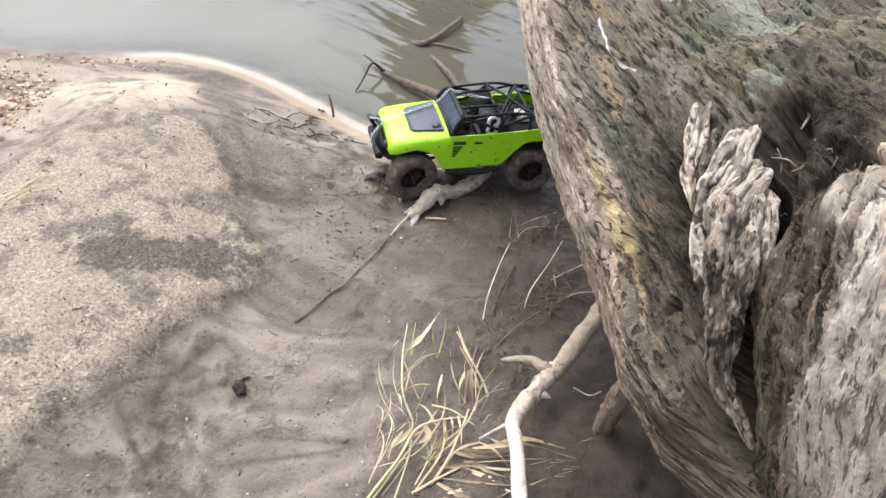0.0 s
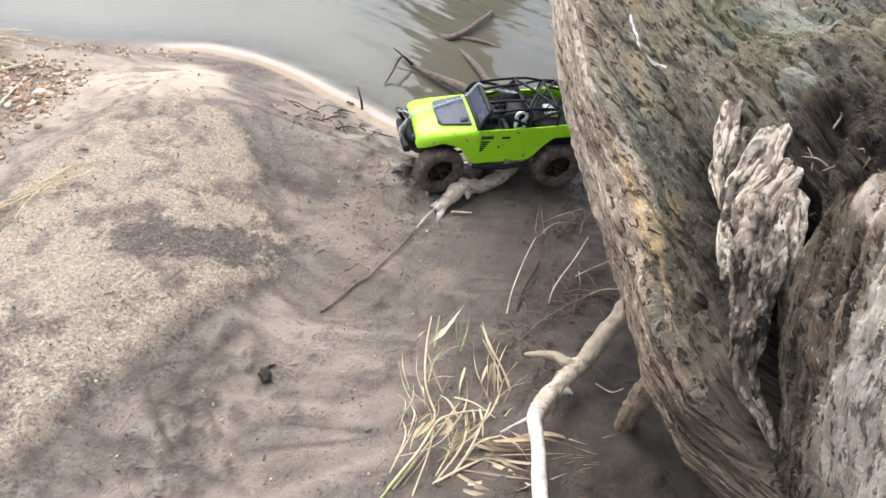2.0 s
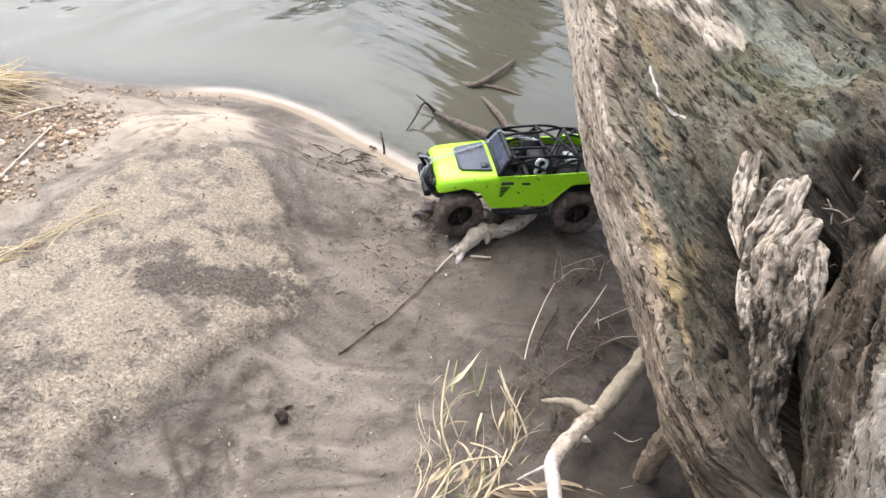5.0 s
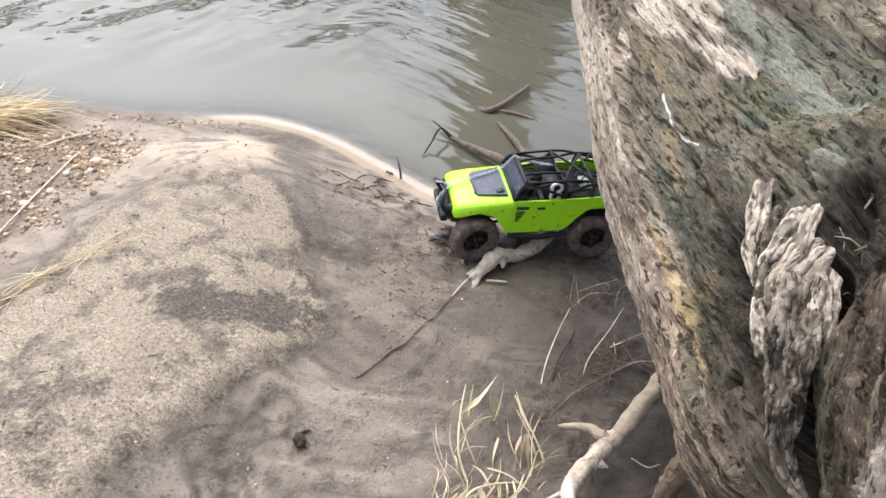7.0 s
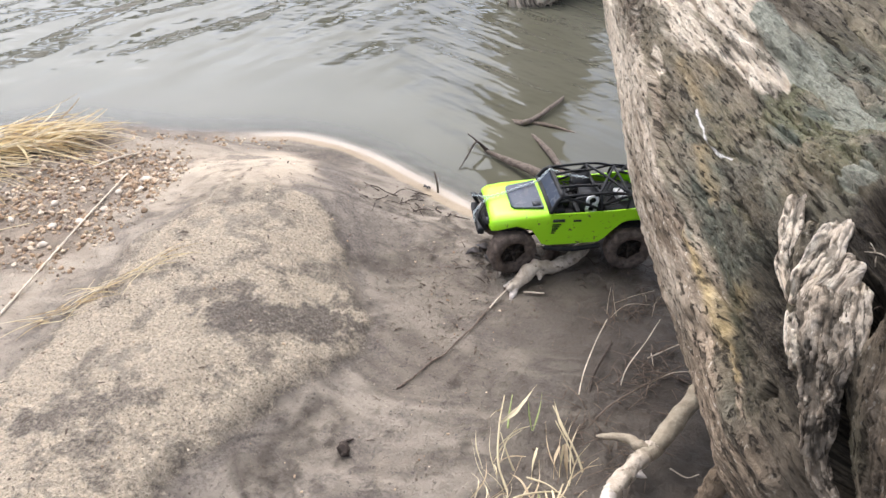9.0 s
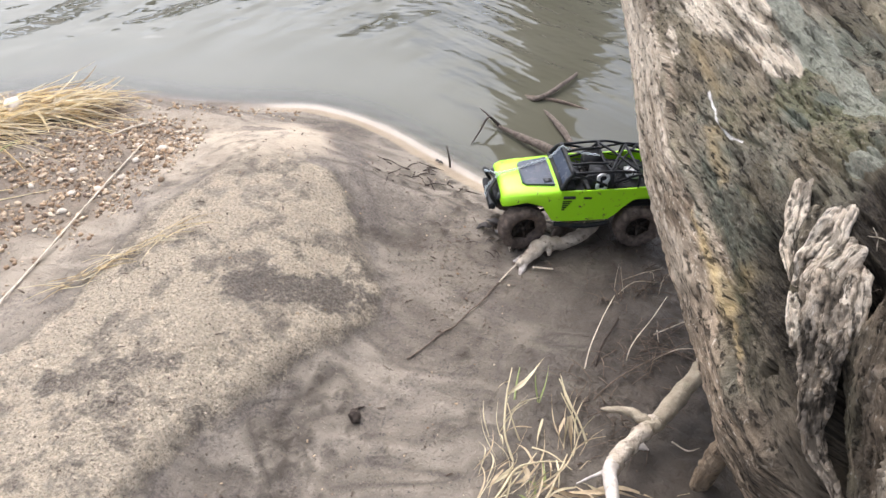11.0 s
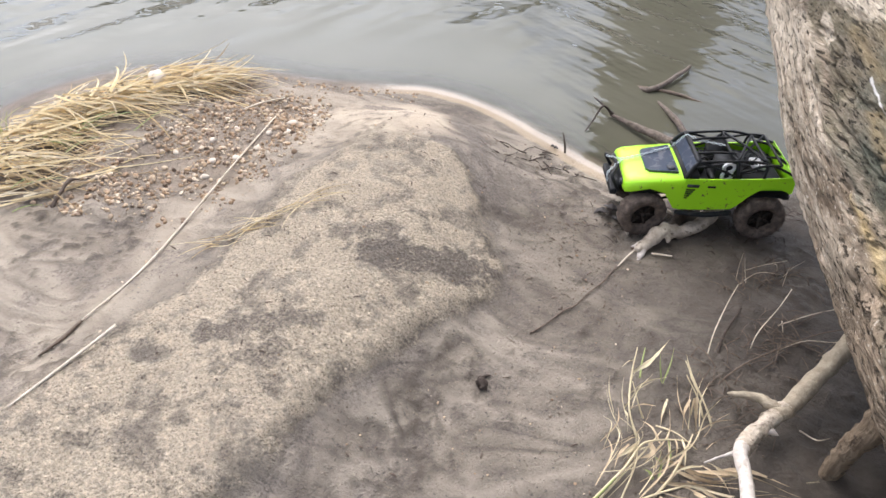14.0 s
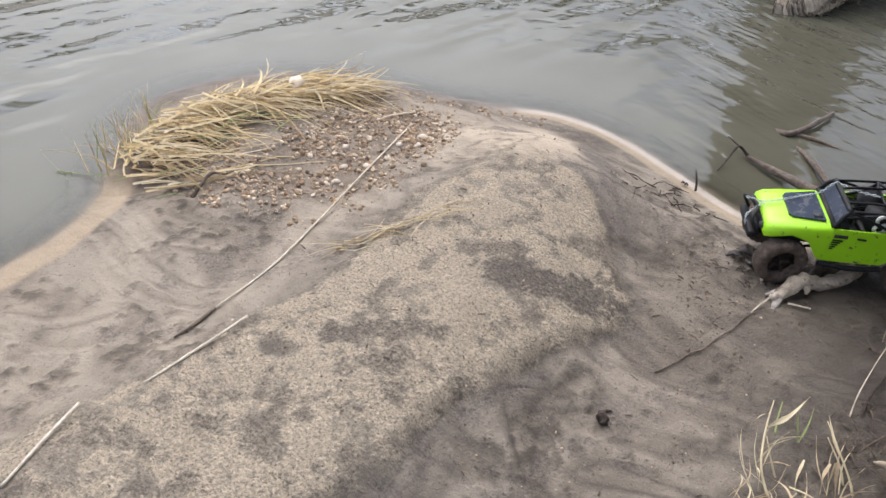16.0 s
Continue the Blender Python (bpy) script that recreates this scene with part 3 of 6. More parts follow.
def dead_wood(name):
    m, n, l, b = material(name, 0.85, spec=0.2)
    tc = n.new("ShaderNodeUVMap")
    tc.uv_map = "grain"

    def along(sx, sy):
        mp = n.new("ShaderNodeMapping")
        mp.inputs["Scale"].default_value = (sx, sy, 1)
        l.new(tc.outputs[0], mp.inputs["Vector"])
        return mp.outputs[0]

    def warped(vector, amount):
        t, v = n.new("ShaderNodeTexNoise"), n.new("ShaderNodeVectorMath")
        t.inputs["Scale"].default_value, t.inputs["Detail"].default_value = 0.3, 2
        l.new(vector, t.inputs["Vector"])
        v.operation = "MULTIPLY_ADD"
        l.new(t.outputs["Color"], v.inputs[0])
        v.inputs[1].default_value = (amount,) * 3
        l.new(vector, v.inputs[2])
        return v.outputs[0]

    def between(value, lo, hi):
        r = n.new("ShaderNodeMapRange")
        r.inputs["From Min"].default_value, r.inputs["From Max"].default_value = lo, hi
        l.new(value, r.inputs["Value"])
        return r.outputs[0]

    def chip(vector):
        """One tone for each chip of wood."""
        t = n.new("ShaderNodeTexVoronoi")
        t.voronoi_dimensions = "2D"
        t.inputs["Scale"].default_value = 1.0
        l.new(vector, t.inputs["Vector"])
        return between(t.outputs["Color"], 0.22, 0.78)

    def times(a, c):
        return calc(n, l, "MULTIPLY", a, c)
    g1 = noise_tex(n, l, along(120, 17), 1.0, 6, 0.70, 0.34, 0.66)
    g2 = noise_tex(n, l, along(330, 95), 1.0, 4, 0.72, 0.36, 0.64)
    tone = chip(warped(along(150, 42), 1.5))
    fine = chip(warped(along(360, 120), 1.5))
    broad = noise_tex(n, l, along(48, 9), 1.0, 6, 0.68, 0.37, 0.63)
    tint = noise_tex(n, l, along(13, 6), 1.0, 5, 0.62, 0.47, 0.55)
    stain = noise_tex(n, l, along(9, 5), 1.0, 6, 0.7, 0.46, 0.58)
    dash = noise_tex(n, l, along(185, 40), 1.0, 4, 0.64, 0.57, 0.63)
    fleck = noise_tex(n, l, along(260, 100), 1.0, 3, 0.6, 0.61, 0.66)
    deep = noise_tex(n, l, along(85, 11), 1.0, 5, 0.68, 0.575, 0.63)
    streak = noise_tex(n, l, along(230, 10), 1.0, 5, 0.7, 0.38, 0.62)
    crack = calc(n, l, "MAXIMUM", dash, times(deep, 0.95))
    mix_tone = calc(n, l, "ADD", times(g1, 0.45), calc(n, l, "ADD", times(tone, 0.33), times(fine, 0.22)))
    wood = mixed(n, l, mix_tone, (0.13, 0.100, 0.068), (0.46, 0.375, 0.27))
    tan = mixed(n, l, calc(n, l, "ADD", times(streak, 0.68), times(mix_tone, 0.32)), (0.085, 0.060, 0.038), (0.55, 0.425, 0.300))
    tan = mixed(n, l, times(stain, 0.45), tan, mixed(n, l, mix_tone, (0.07, 0.052, 0.034), (0.25, 0.19, 0.128)))
    tan = mixed(n, l, times(fleck, 0.6), tan, (0.84, 0.75, 0.61))
    col = mixed(n, l, attribute(n, "tan"), wood, tan)
    moss = mixed(n, l, calc(n, l, "ADD", times(broad, 0.45), calc(n, l, "ADD", times(mix_tone, 0.30), times(streak, 0.25))), (0.032, 0.038, 0.025), (0.222, 0.236, 0.180))
    moss = mixed(n, l, times(tint, 0.45), moss, mixed(n, l, mix_tone, (0.085, 0.078, 0.026), (0.29, 0.255, 0.115)))
    moss = mixed(n, l, times(stain, 0.5), moss, mixed(n, l, mix_tone, (0.055, 0.040, 0.026), (0.20, 0.150, 0.098)))
    moss = mixed(n, l, times(fleck, 0.4), moss, (0.44, 0.41, 0.33))
    col = mixed(n, l, attribute(n, "moss"), col, moss)
    pale = mixed(n, l, mix_tone, (0.56, 0.445, 0.320), (1.0, 0.895, 0.725))
    col = mixed(n, l, attribute(n, "pale"), col, pale)
    col = mixed(n, l, attribute(n, "lichen"), col, mixed(n, l, g2, (0.21, 0.215, 0.165), (0.37, 0.37, 0.295)))
    col = mixed(n, l, attribute(n, "yellow"), col, mixed(n, l, mix_tone, (0.36, 0.255, 0.115), (0.64, 0.49, 0.26)))
    col = mixed(n, l, attribute(n, "dark_wood"), col, mixed(n, l, g2, (0.014, 0.012, 0.009), (0.080, 0.064, 0.045)))
    bare = calc(n, l, "SUBTRACT", 1.0, times(calc(n, l, "MAXIMUM", attribute(n, "lichen"), times(attribute(n, "pale"), 0.30)), 0.85))
    col = mixed(n, l, times(times(crack, bare), 0.86), col, (0.024, 0.019, 0.013))
    col = mixed(n, l, attribute(n, "white"), col, (0.82, 0.79, 0.74))
    l.new(col, b.inputs["Base Color"])
    h = calc(n, l, "ADD", times(g1, 0.35), calc(n, l, "ADD", times(g2, 0.25), calc(n, l, "ADD", times(tone, 0.45), times(fine, 0.25))))
    bumped(n, l, b, calc(n, l, "SUBTRACT", h, times(crack, 1.1)), 0.010, 1.0)
    return m


DEAD_WOOD = dead_wood("weathered_dead_wood")
MASKS = ("tan", "moss", "pale", "lichen", "yellow", "dark_wood", "white")


def gauss(y, a, y0, a0, wy, wa):
    return np.exp(-((y - y0) / wy) ** 2 - ((a - radians(a0)) / radians(wa)) ** 2)


def ridged(x, y, k, octaves=4):
    return 1 - np.abs(2 * fbm(x, y, k, octaves) - 1)


def near_line(y, a, points, width):
    """1 on a crooked line over the surface, given by pairs of y and degrees."""
    d = seg_dist(y, a * 0.3, [(py, radians(pa) * 0.3) for py, pa in points])
    return np.exp(-((d + 0.004 * (fbm(y * 60, a * 20, 2, 2) - 0.5)) / width) ** 2)


# the root swells out of the trunk below this line of (degrees, y)
ROOT_A = [110, 130, 137, 143.8, 153.4, 162.6, 172, 179, 184, 190, 215]
ROOT_Y = [0.625, 0.655, 0.685, 0.700, 0.690, 0.676, 0.640, 0.613, 0.588, 0.548, 0.45]
CLEFT = [(0.685, 160), (0.668, 166), (0.643, 172), (0.615, 179), (0.592, 184)]
HOLLOW = [(0.80, 136), (0.755, 143), (0.725, 150), (0.695, 157)]


def strip_side(y, a):
    """Above 0 on the barkless strip along the trunk's water side, in degrees past its edge."""
    edge = np.interp(y, [0.50, 0.594, 0.63, 0.673, 0.73, 0.88, 0.96, 1.08, 1.4, 2.0], [190, 186, 181, 179.5, 178.5, 176.5, 172.5, 167, 164, 163]) + 4 * (fbm(y * 9, y * 0, 1, 4) - 0.5)
    return np.degrees(a) - edge


def root_side(y, a):
    """Metres inside the root's swelling."""
    return np.interp(np.degrees(a), ROOT_A, ROOT_Y) - y + 0.010 * (fbm(a * 20, y * 12, 2, 3) - 0.5)


def grain_of(p, y, a):
    """Metres across and along the fibres of the face, the strip and the root, and which of them is where."""
    wave = 0.010 * (fbm(y * 2.5, a * 1.5, 2, 2) - 0.5)
    face = np.stack([p @ np.array((0.65, 0.18, 0.735)) + wave, p @ np.array((-0.13, 0.98, -0.13))], -1)
    strip = np.stack([3 + a * 0.3 + wave, y], -1)
    root = np.stack([5 + p @ np.array((0.66, -0.63, 0.38)) + 0.010 * (fbm(p[..., 2] * 4, a * 3, 1, 2) - 0.5), p @ np.array((-0.15, 0.38, 0.91))], -1)
    kind = np.where(root_side(y, a) > 0, 2, np.where(strip_side(y, a) > 0, 1, 0))
    return np.stack([face, strip, root]), kind


def trunk_relief(y, a, u, v):
    strip, root = ss(-2, 2, strip_side(y, a)), ss(0.0, 0.02, root_side(y, a))
    face = (1 - strip) * (1 - root)
    out = 0.020 * (1 - 0.75 * root) * (fbm(u * 9, v * 2.2, 0, 3) - 0.5) + 0.016 * (fbm(y * 2.4, a * 1.6, 3, 2) - 0.5)
    cracks = ss(0.88, 0.97, ridged(u * 30, v * 5, 1, 4))
    out = out - (0.35 + 0.65 * face) * 0.009 * cracks + 0.008 * (fbm(u * 100, v * 30, 2, 4) - 0.5)
    plates = fbm(u * 24 + 3, v * 8, 4, 4) * 9
    step = plates - np.floor(plates)
    out = out + face * 0.003 * ss(0.0, 0.2, step) * (0.4 + 0.6 * step)
    out = out + strip * 0.006 * (fbm(u * 110, v * 45, 5, 3) - 0.5)
    out = out + 0.010 * strip * ss(60, 20, np.degrees(a) - 163) - 0.008 * np.exp(-((strip_side(y, a) + 2) / 2.5) ** 2) * ss(0.70, 0.80, y) * ss(1.0, 0.9, y)
    # the root swells out, with rotten pits between its fibres
    pits = ss(0.55, 0.62, fbm(u * 125, v * 42, 5, 4)) * ss(172, 158, np.degrees(a) + 60 * (y - 0.6)) + 0.6 * ss(0.57, 0.66, fbm(u * 120, v * 22, 1, 4))
    out = out + root * (0.010 + 0.035 * ss(0.0, 0.10, root_side(y, a)) + 0.006 * (fbm(u * 16, v * 5, 3, 3) - 0.5) + 0.008 * (fbm(u * 110, v * 45, 2, 3) - 0.5) - 0.010 * np.clip(pits, 0, 1) * ss(0.12, 0.05, root_side(y, a)))
    # hollow behind the splintered slab, small pockets, the cleft and a worm hole
    out = out - 0.040 * near_line(y, a, HOLLOW, 0.016) * (0.3 + 1.4 * fbm(u * 60, v * 14, 1, 3))
    out = out - 0.035 * gauss(y, a, 0.83, 164, 0.05, 5) - 0.02 * gauss(y, a, 0.78, 134, 0.05, 8)
    out = out - 0.045 * near_line(y, a, CLEFT, 0.006)
    out = out - 0.03 * np.exp(-((y - 0.737) ** 2 + (0.3 * (a - radians(175))) ** 2) / 0.0045**2)
    return out - 0.012 * ss(0.64, 0.74, fbm(u * 34, v * 12, 3, 4)) * ss(1.0, 0.8, y) * face


def trunk_masks(y, a, u, v):
    n1, n2, n3, n4 = fbm(y * 6, a * 4, 1, 4), fbm(y * 9, a * 6, 4, 4), fbm(u * 26, v * 6, 3, 5), fbm(u * 12, v * 5, 2, 5)
    n5 = fbm(u * 55, v * 9, 0, 4)
    deg = np.degrees(a)
    strip, root = ss(-2, 2, strip_side(y, a) + 10 * (n3 - 0.5)), ss(0.0, 0.008, root_side(y, a))
    tan = strip * (1 - root) * ss(240, 215, deg)
    moss = (1 - strip) * (1 - root) * (0.6 + 0.4 * ss(0.35, 0.55, n2)) * (1 - 0.5 * ss(1.1, 1.4, y + 0.4 * (n4 - 0.5)))
    band = near_line(y, a, [(1.225, 122), (1.30, 128), (1.38, 133), (1.55, 138), (1.80, 142), (2.1, 146)], 0.040 + 0.055 * ss(1.25, 1.45, y))
    pale = 0.85 * ss(0.38, 0.62, band + 0.55 * (n3 - 0.5) + 0.35 * (n4 - 0.5) + 0.35 * (n5 - 0.5))
    pale = np.maximum(pale, 0.85 * ss(0.45, 0.65, gauss(y, a, 1.42, 160, 0.05, 4) + 0.4 * (n3 - 0.5)))
    pale = np.maximum(pale, 0.75 * ss(1.10, 1.45, y + 0.5 * (n3 - 0.5)) * ss(164, 172, deg + 8 * (n2 - 0.5)))
    pale = np.maximum(pale, 0.55 * ss(1.5, 1.8, y) * ss(90, 70, deg)) * ss(0.22, 0.40, n3)
    # the root is bleached on its weather side and brown towards the cleft
    side = root_side(y, a) + 0.10 * ss(150, 140, deg) + 0.05 * (n4 - 0.5)
    bleached = root * (0.25 * ss(0.4, 0.6, n3) + 1.0 * ss(0.052, 0.088, side + 0.09 * (n5 - 0.5) + 0.06 * (n3 - 0.5)) * (0.55 + 0.45 * ss(0.36, 0.50, n5)))
    pale = np.maximum(pale, 0.5 * strip * (1 - root) * ss(0.85, 1.15, y) * ss(0.35, 0.55, n5))
    pale, tan = np.maximum(pale, bleached), np.maximum(tan, root)
    moss = moss * ss(0.66, 0.80, y)
    moss = np.maximum(moss, 0.6 * root * ss(0.05, 0.02, side) * ss(0.4, 0.6, n2))
    pits = ss(0.55, 0.62, fbm(u * 125, v * 42, 5, 4)) * ss(172, 158, deg + 60 * (y - 0.6)) + 0.6 * ss(0.57, 0.66, fbm(u * 120, v * 22, 1, 4))
    yellow = 1.5 * near_line(y, a, [(1.055, 170.8), (0.95, 174.7), (0.87, 177.2), (0.80, 178)], 0.0060) + gauss(y, a, 0.875, 171.5, 0.022, 3) * ss(0.4, 0.5, n2)
    yellow = yellow + 0.7 * near_line(y, a, [(1.16, 153), (1.05, 158)], 0.012) + 0.6 * near_line(y, a, [(1.36, 150), (1.22, 146)], 0.013) + 0.6 * gauss(y, a, 1.30, 139, 0.05, 4)
    yellow = 0.62 * yellow * ss(0.36, 0.56, n3) * (1 - root)
    plates = near_line(y, a, [(1.36, 118), (1.29, 116), (1.23, 112.5), (1.14, 111), (1.06, 113), (0.98, 119)], 0.030)
    lichen = ss(0.50, 0.54, gauss(y, a, 0.862, 137, 0.030, 4.5) + 0.35 * (n2 - 0.5)) + ss(0.52, 0.56, plates + 0.55 * (n2 - 0.5))
    lichen = np.clip(lichen, 0, 1) * (0.7 + 0.3 * ss(0.3, 0.5, n3))
    # near-black along the hollow, cleft, worm hole and pits, and on the lower face
    dark_wood = 1.2 * near_line(y, a, HOLLOW, 0.038) * ss(0.25, 0.5, n3 + 0.1) + 1.0 * gauss(y, a, 0.83, 164, 0.085, 6) * ss(0.25, 0.5, n2 + 0.12) + 1.35 * gauss(y, a, 0.738, 139, 0.058, 13) * ss(0.22, 0.45, n3)
    dark_wood = dark_wood + 1.1 * near_line(y, a, CLEFT, 0.008) + 0.7 * gauss(y, a, 0.69, 171, 0.05, 6) * (1 - strip)
    dark_wood = np.maximum(dark_wood, 0.6 * ss(0.60, 0.70, n3) * (1 - strip) * (1 - root))
    dark_wood = np.maximum(dark_wood, 0.75 * gauss(y, a, 0.66, 186, 0.06, 6)) + np.exp(-((y - 0.737) ** 2 + (0.3 * (a - radians(175))) ** 2) / 0.0045**2)
    dark_wood = np.maximum(dark_wood, (0.42 + 0.45 * ss(0.10, 0.05, side)) * root * np.clip(pits, 0, 1))
    dark_wood = np.maximum(dark_wood, 0.72 * root * ss(0.085, 0.035, side + 0.04 * (n4 - 0.5)) * (0.35 + 0.65 * ss(0.42, 0.56, n5)))
    dark_wood = np.maximum(dark_wood, 0.7 * (1 - root) * ss(0.86, 0.68, y) * ss(0.48, 0.60, fbm(u * 140, v * 9, 0, 4)))
    dark_wood = np.maximum(dark_wood, 0.95 * (1 - strip) * (1 - root) * ss(0.97, 0.82, y + 0.1 * (n2 - 0.5)) * ss(140, 154, deg) * (0.72 + 0.28 * ss(0.35, 0.55, n3)))
    white = ss(0.5, 0.8, near_line(y, a, [(1.235, 148.5), (1.19, 148.2), (1.15, 150), (1.125, 149.5), (1.095, 147)], 0.0028))
    return {"tan": tan, "moss": moss, "pale": pale, "lichen": lichen, "yellow": yellow, "dark_wood": dark_wood, "white": white}


def grid_mesh(name, p, uv, masks, parent, closed=True, kind=None):
    nr, nc = p.shape[:2]
    verts = p.reshape(-1, 3)
    cols = nc if closed else nc - 1
    i = (np.arange(nr - 1)[:, None] * nc + np.arange(cols)[None]).ravel()
    j = (np.arange(nr - 1)[:, None] * nc + (np.arange(cols)[None] + 1) % nc).ravel()
    faces = np.stack([i, i + nc, j + nc, j], 1).tolist()
    ends = [p[0].mean(0), p[-1].mean(0)]
    base = len(verts)
    for k in range(cols):
        faces.append((base, k, (k + 1) % nc))
        faces.append((base + 1, (nr - 1) * nc + (k + 1) % nc, (nr - 1) * nc + k))
    me = mesh_of(name, np.concatenate([verts, ends]), faces, DEAD_WOOD)
    ob = new(name, me)
    ob.parent = parent
    for key in MASKS:
        v = masks.get(key, 0.0) * np.ones(p.shape[:2])
        paint(ob, key, np.r_[v.ravel(), 0, 0])
    layer = me.uv_layers.new(name="grain")
    idx = np.empty(len(me.loops), np.int32)
    me.loops.foreach_get("vertex_index", idx)
    sets = uv.reshape(-1, nr * nc, 2) if kind is not None else uv.reshape(1, -1, 2)
    sets = np.concatenate([sets, np.zeros((len(sets), 2, 2))], 1)
    pick = np.zeros(len(idx), np.int32)
    if kind is not None:
        # one kind of grain for a whole face
        quads = len(me.polygons) - 2 * cols
        pick[:4 * quads] = np.repeat(kind.ravel()[idx[:4 * quads:4]], 4)
    layer.data.foreach_set("uv", sets[pick, idx].astype(np.float32).ravel())
    return ob


def trunk_body(top):
    ys = np.r_[np.linspace(0.40, 0.98, 250)[:-1], np.linspace(0.98, 2.02, 250)]
    aa = np.radians(np.r_[np.linspace(0, 60, 20)[:-1], np.linspace(60, 220, 540), np.linspace(220, 360, 60)[1:-1]])
    y, a = np.meshgrid(ys, aa, indexing="ij")
    p = trunk_point(y, a)
    grain, kind = grain_of(p, y, a)
    u, v = np.choose(kind, grain[..., 0]), np.choose(kind, grain[..., 1])
    c = np.stack([np.interp(y, TRUNK_Y, TRUNK_CX), y, np.interp(y, TRUNK_Y, TRUNK_CZ)], -1)
    n = p - c
    n /= np.linalg.norm(n, axis=-1, keepdims=True)
    p = p + n * trunk_relief(y, a, u, v)[..., None]
    # the far end is broken off unevenly, with a deep notch
    deg = np.degrees(aa)
    jag = 0.12 * (fbm(aa * 5, aa * 0, 1, 3) - 0.5) + 0.06 * (fbm(aa * 16, aa * 0, 2, 2) - 0.5) - 0.36 * np.exp(-((deg - 165) / 9) ** 2)
    p[..., 1] += ss(1.40, 2.02, y) * jag[None]
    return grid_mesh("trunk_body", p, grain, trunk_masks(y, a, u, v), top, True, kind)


def root_foot(top):
    """The thick root under the trunk, going into the ground."""
    z = np.linspace(-0.06, 0.56, 140)
    a = np.radians(np.linspace(0, 360, 181))[:-1]
    zz, aa = np.meshgrid(z, a, indexing="ij")
    cx, cy = np.interp(zz, [-0.06, 0.56], [0.74, 0.70]), np.interp(zz, [-0.06, 0.56], [0.47, 0.53])
    g = aa * 0.18 + 0.05 * zz + 0.02 * (fbm(zz * 5, aa * 2, 1, 3) - 0.5)
    r = np.interp(zz, [-0.06, 0.2, 0.56], [0.24, 0.18, 0.15]) + 0.020 * (fbm(g * 26, zz * 7, 3, 3) - 0.5) - 0.016 * ss(0.85, 0.97, ridged(g * 20, zz * 6, 3, 4))
    p = np.stack([cx + r * np.cos(aa), cy + r * np.sin(aa), zz], -1)
    return grid_mesh("root_foot", p, np.stack([g, zz], -1), {"tan": 0.8 * ss(0.4, 0.6, fbm(g * 18, zz * 4, 1, 4)), "pale": 0.3}, top)


def lath(name, points, half, thick, seed, masks, top, label="", ragged=0.22, decay=1.0):
    """A flat splinter of wood with its fibres lengthwise and torn ends."""
    line = np.array(smooth_line(points, 28))
    n, sides = len(line), 72
    t = np.linspace(0, 1, n)
    tangent = np.gradient(line, axis=0)
    tangent /= np.linalg.norm(tangent, axis=1)[:, None]
    across = np.array((0.62, -0.55, 0.50)) - tangent * (tangent @ np.array((0.62, -0.55, 0.50)))[:, None]
    across /= np.linalg.norm(across, axis=1)[:, None]
    normal = np.cross(across, tangent)
    normal *= -np.sign(normal[:, 1:2])
    length = np.linalg.norm(np.diff(line, axis=0), axis=1).sum()
    q = np.arange(sides) / sides
    round_x = np.where(q < 0.5, 1 - 4 * q, 4 * q - 3)
    tt, c = np.meshgrid(t, np.sign(round_x) * np.abs(round_x) ** 0.8, indexing="ij")
    s = np.where(q < 0.5, 1.0, -1.0)[None] * np.sqrt(np.maximum(0.0, 1 - np.abs(c) ** 5)) + 0 * tt
    hw = np.interp(tt, np.linspace(0, 1, len(half)), half)
    hw = hw * (1 + 0.55 * (fbm(tt * length * 45 + seed, np.sign(c) * 3 + seed, 1, 4) - 0.5)) * (0.80 + 0.20 * ss(0.0, 0.03, tt) * ss(1.0, 0.97, tt))
    w = hw * c
    even = np.interp(tt, np.linspace(0, 1, len(half)), half) * c
    along = tt * length
    fibre = fbm(even * 150 + seed, along * 16, 2, 4) - 0.5
    gap = ss(0.86, 0.97, ridged(even * 75 + seed, along * 9 + seed, 3, 3)) + 0.5 * ss(0.90, 0.98, ridged(along * 26 + even * 25, even * 30 + seed, 4, 3))
    pits = ss(0.56, 0.63, fbm(even * 170 + seed, along * 80 + seed, 1, 3))
    gap = gap + 0.9 * pits
    layers = 8 * fbm(even * 62 + seed, along * 34 + seed, 3, 4)
    flakes = 0.11 * thick * (np.floor(layers) + ss(0.0, 0.25, layers - np.floor(layers)) - 4)
    ht = thick * s * (0.5 + 0.5 * ss(0.0, 0.06, tt) * ss(1.0, 0.95, tt)) * (1 + 0.25 * fibre - 0.45 * np.clip(gap, 0, 1)) + 0.3 * thick * (fbm(along * 22, even * 30 + seed, 5, 3) - 0.5) + flakes + 0.22 * thick * (fbm(along * 210, even * 260 + seed, 2, 4) - 0.5)
    slip = ragged * length * (fbm(even * 260 + seed, s * 0, 1, 3) - 0.5) * (ss(0.25, 0.0, tt) + ss(0.75, 1.0, tt))
    p = line[:, None, :] + w[..., None] * across[:, None, :] + ht[..., None] * normal[:, None, :] + slip[..., None] * tangent[:, None, :]
    patch = fbm(even * 60, along * 25 + seed, 3, 4)
    m = {k: v * (0.75 + 0.25 * ss(0.35, 0.5, patch)) for k, v in masks.items()}
    m["dark_wood"] = decay * 0.6 * ss(0.5, 1.0, gap) + decay * 0.35 * ss(0.60, 0.68, patch)
    ob = grid_mesh(name, p, np.stack([even + seed, along], -1), m, top)
    if label:
        tagged(ob, label)
    return ob


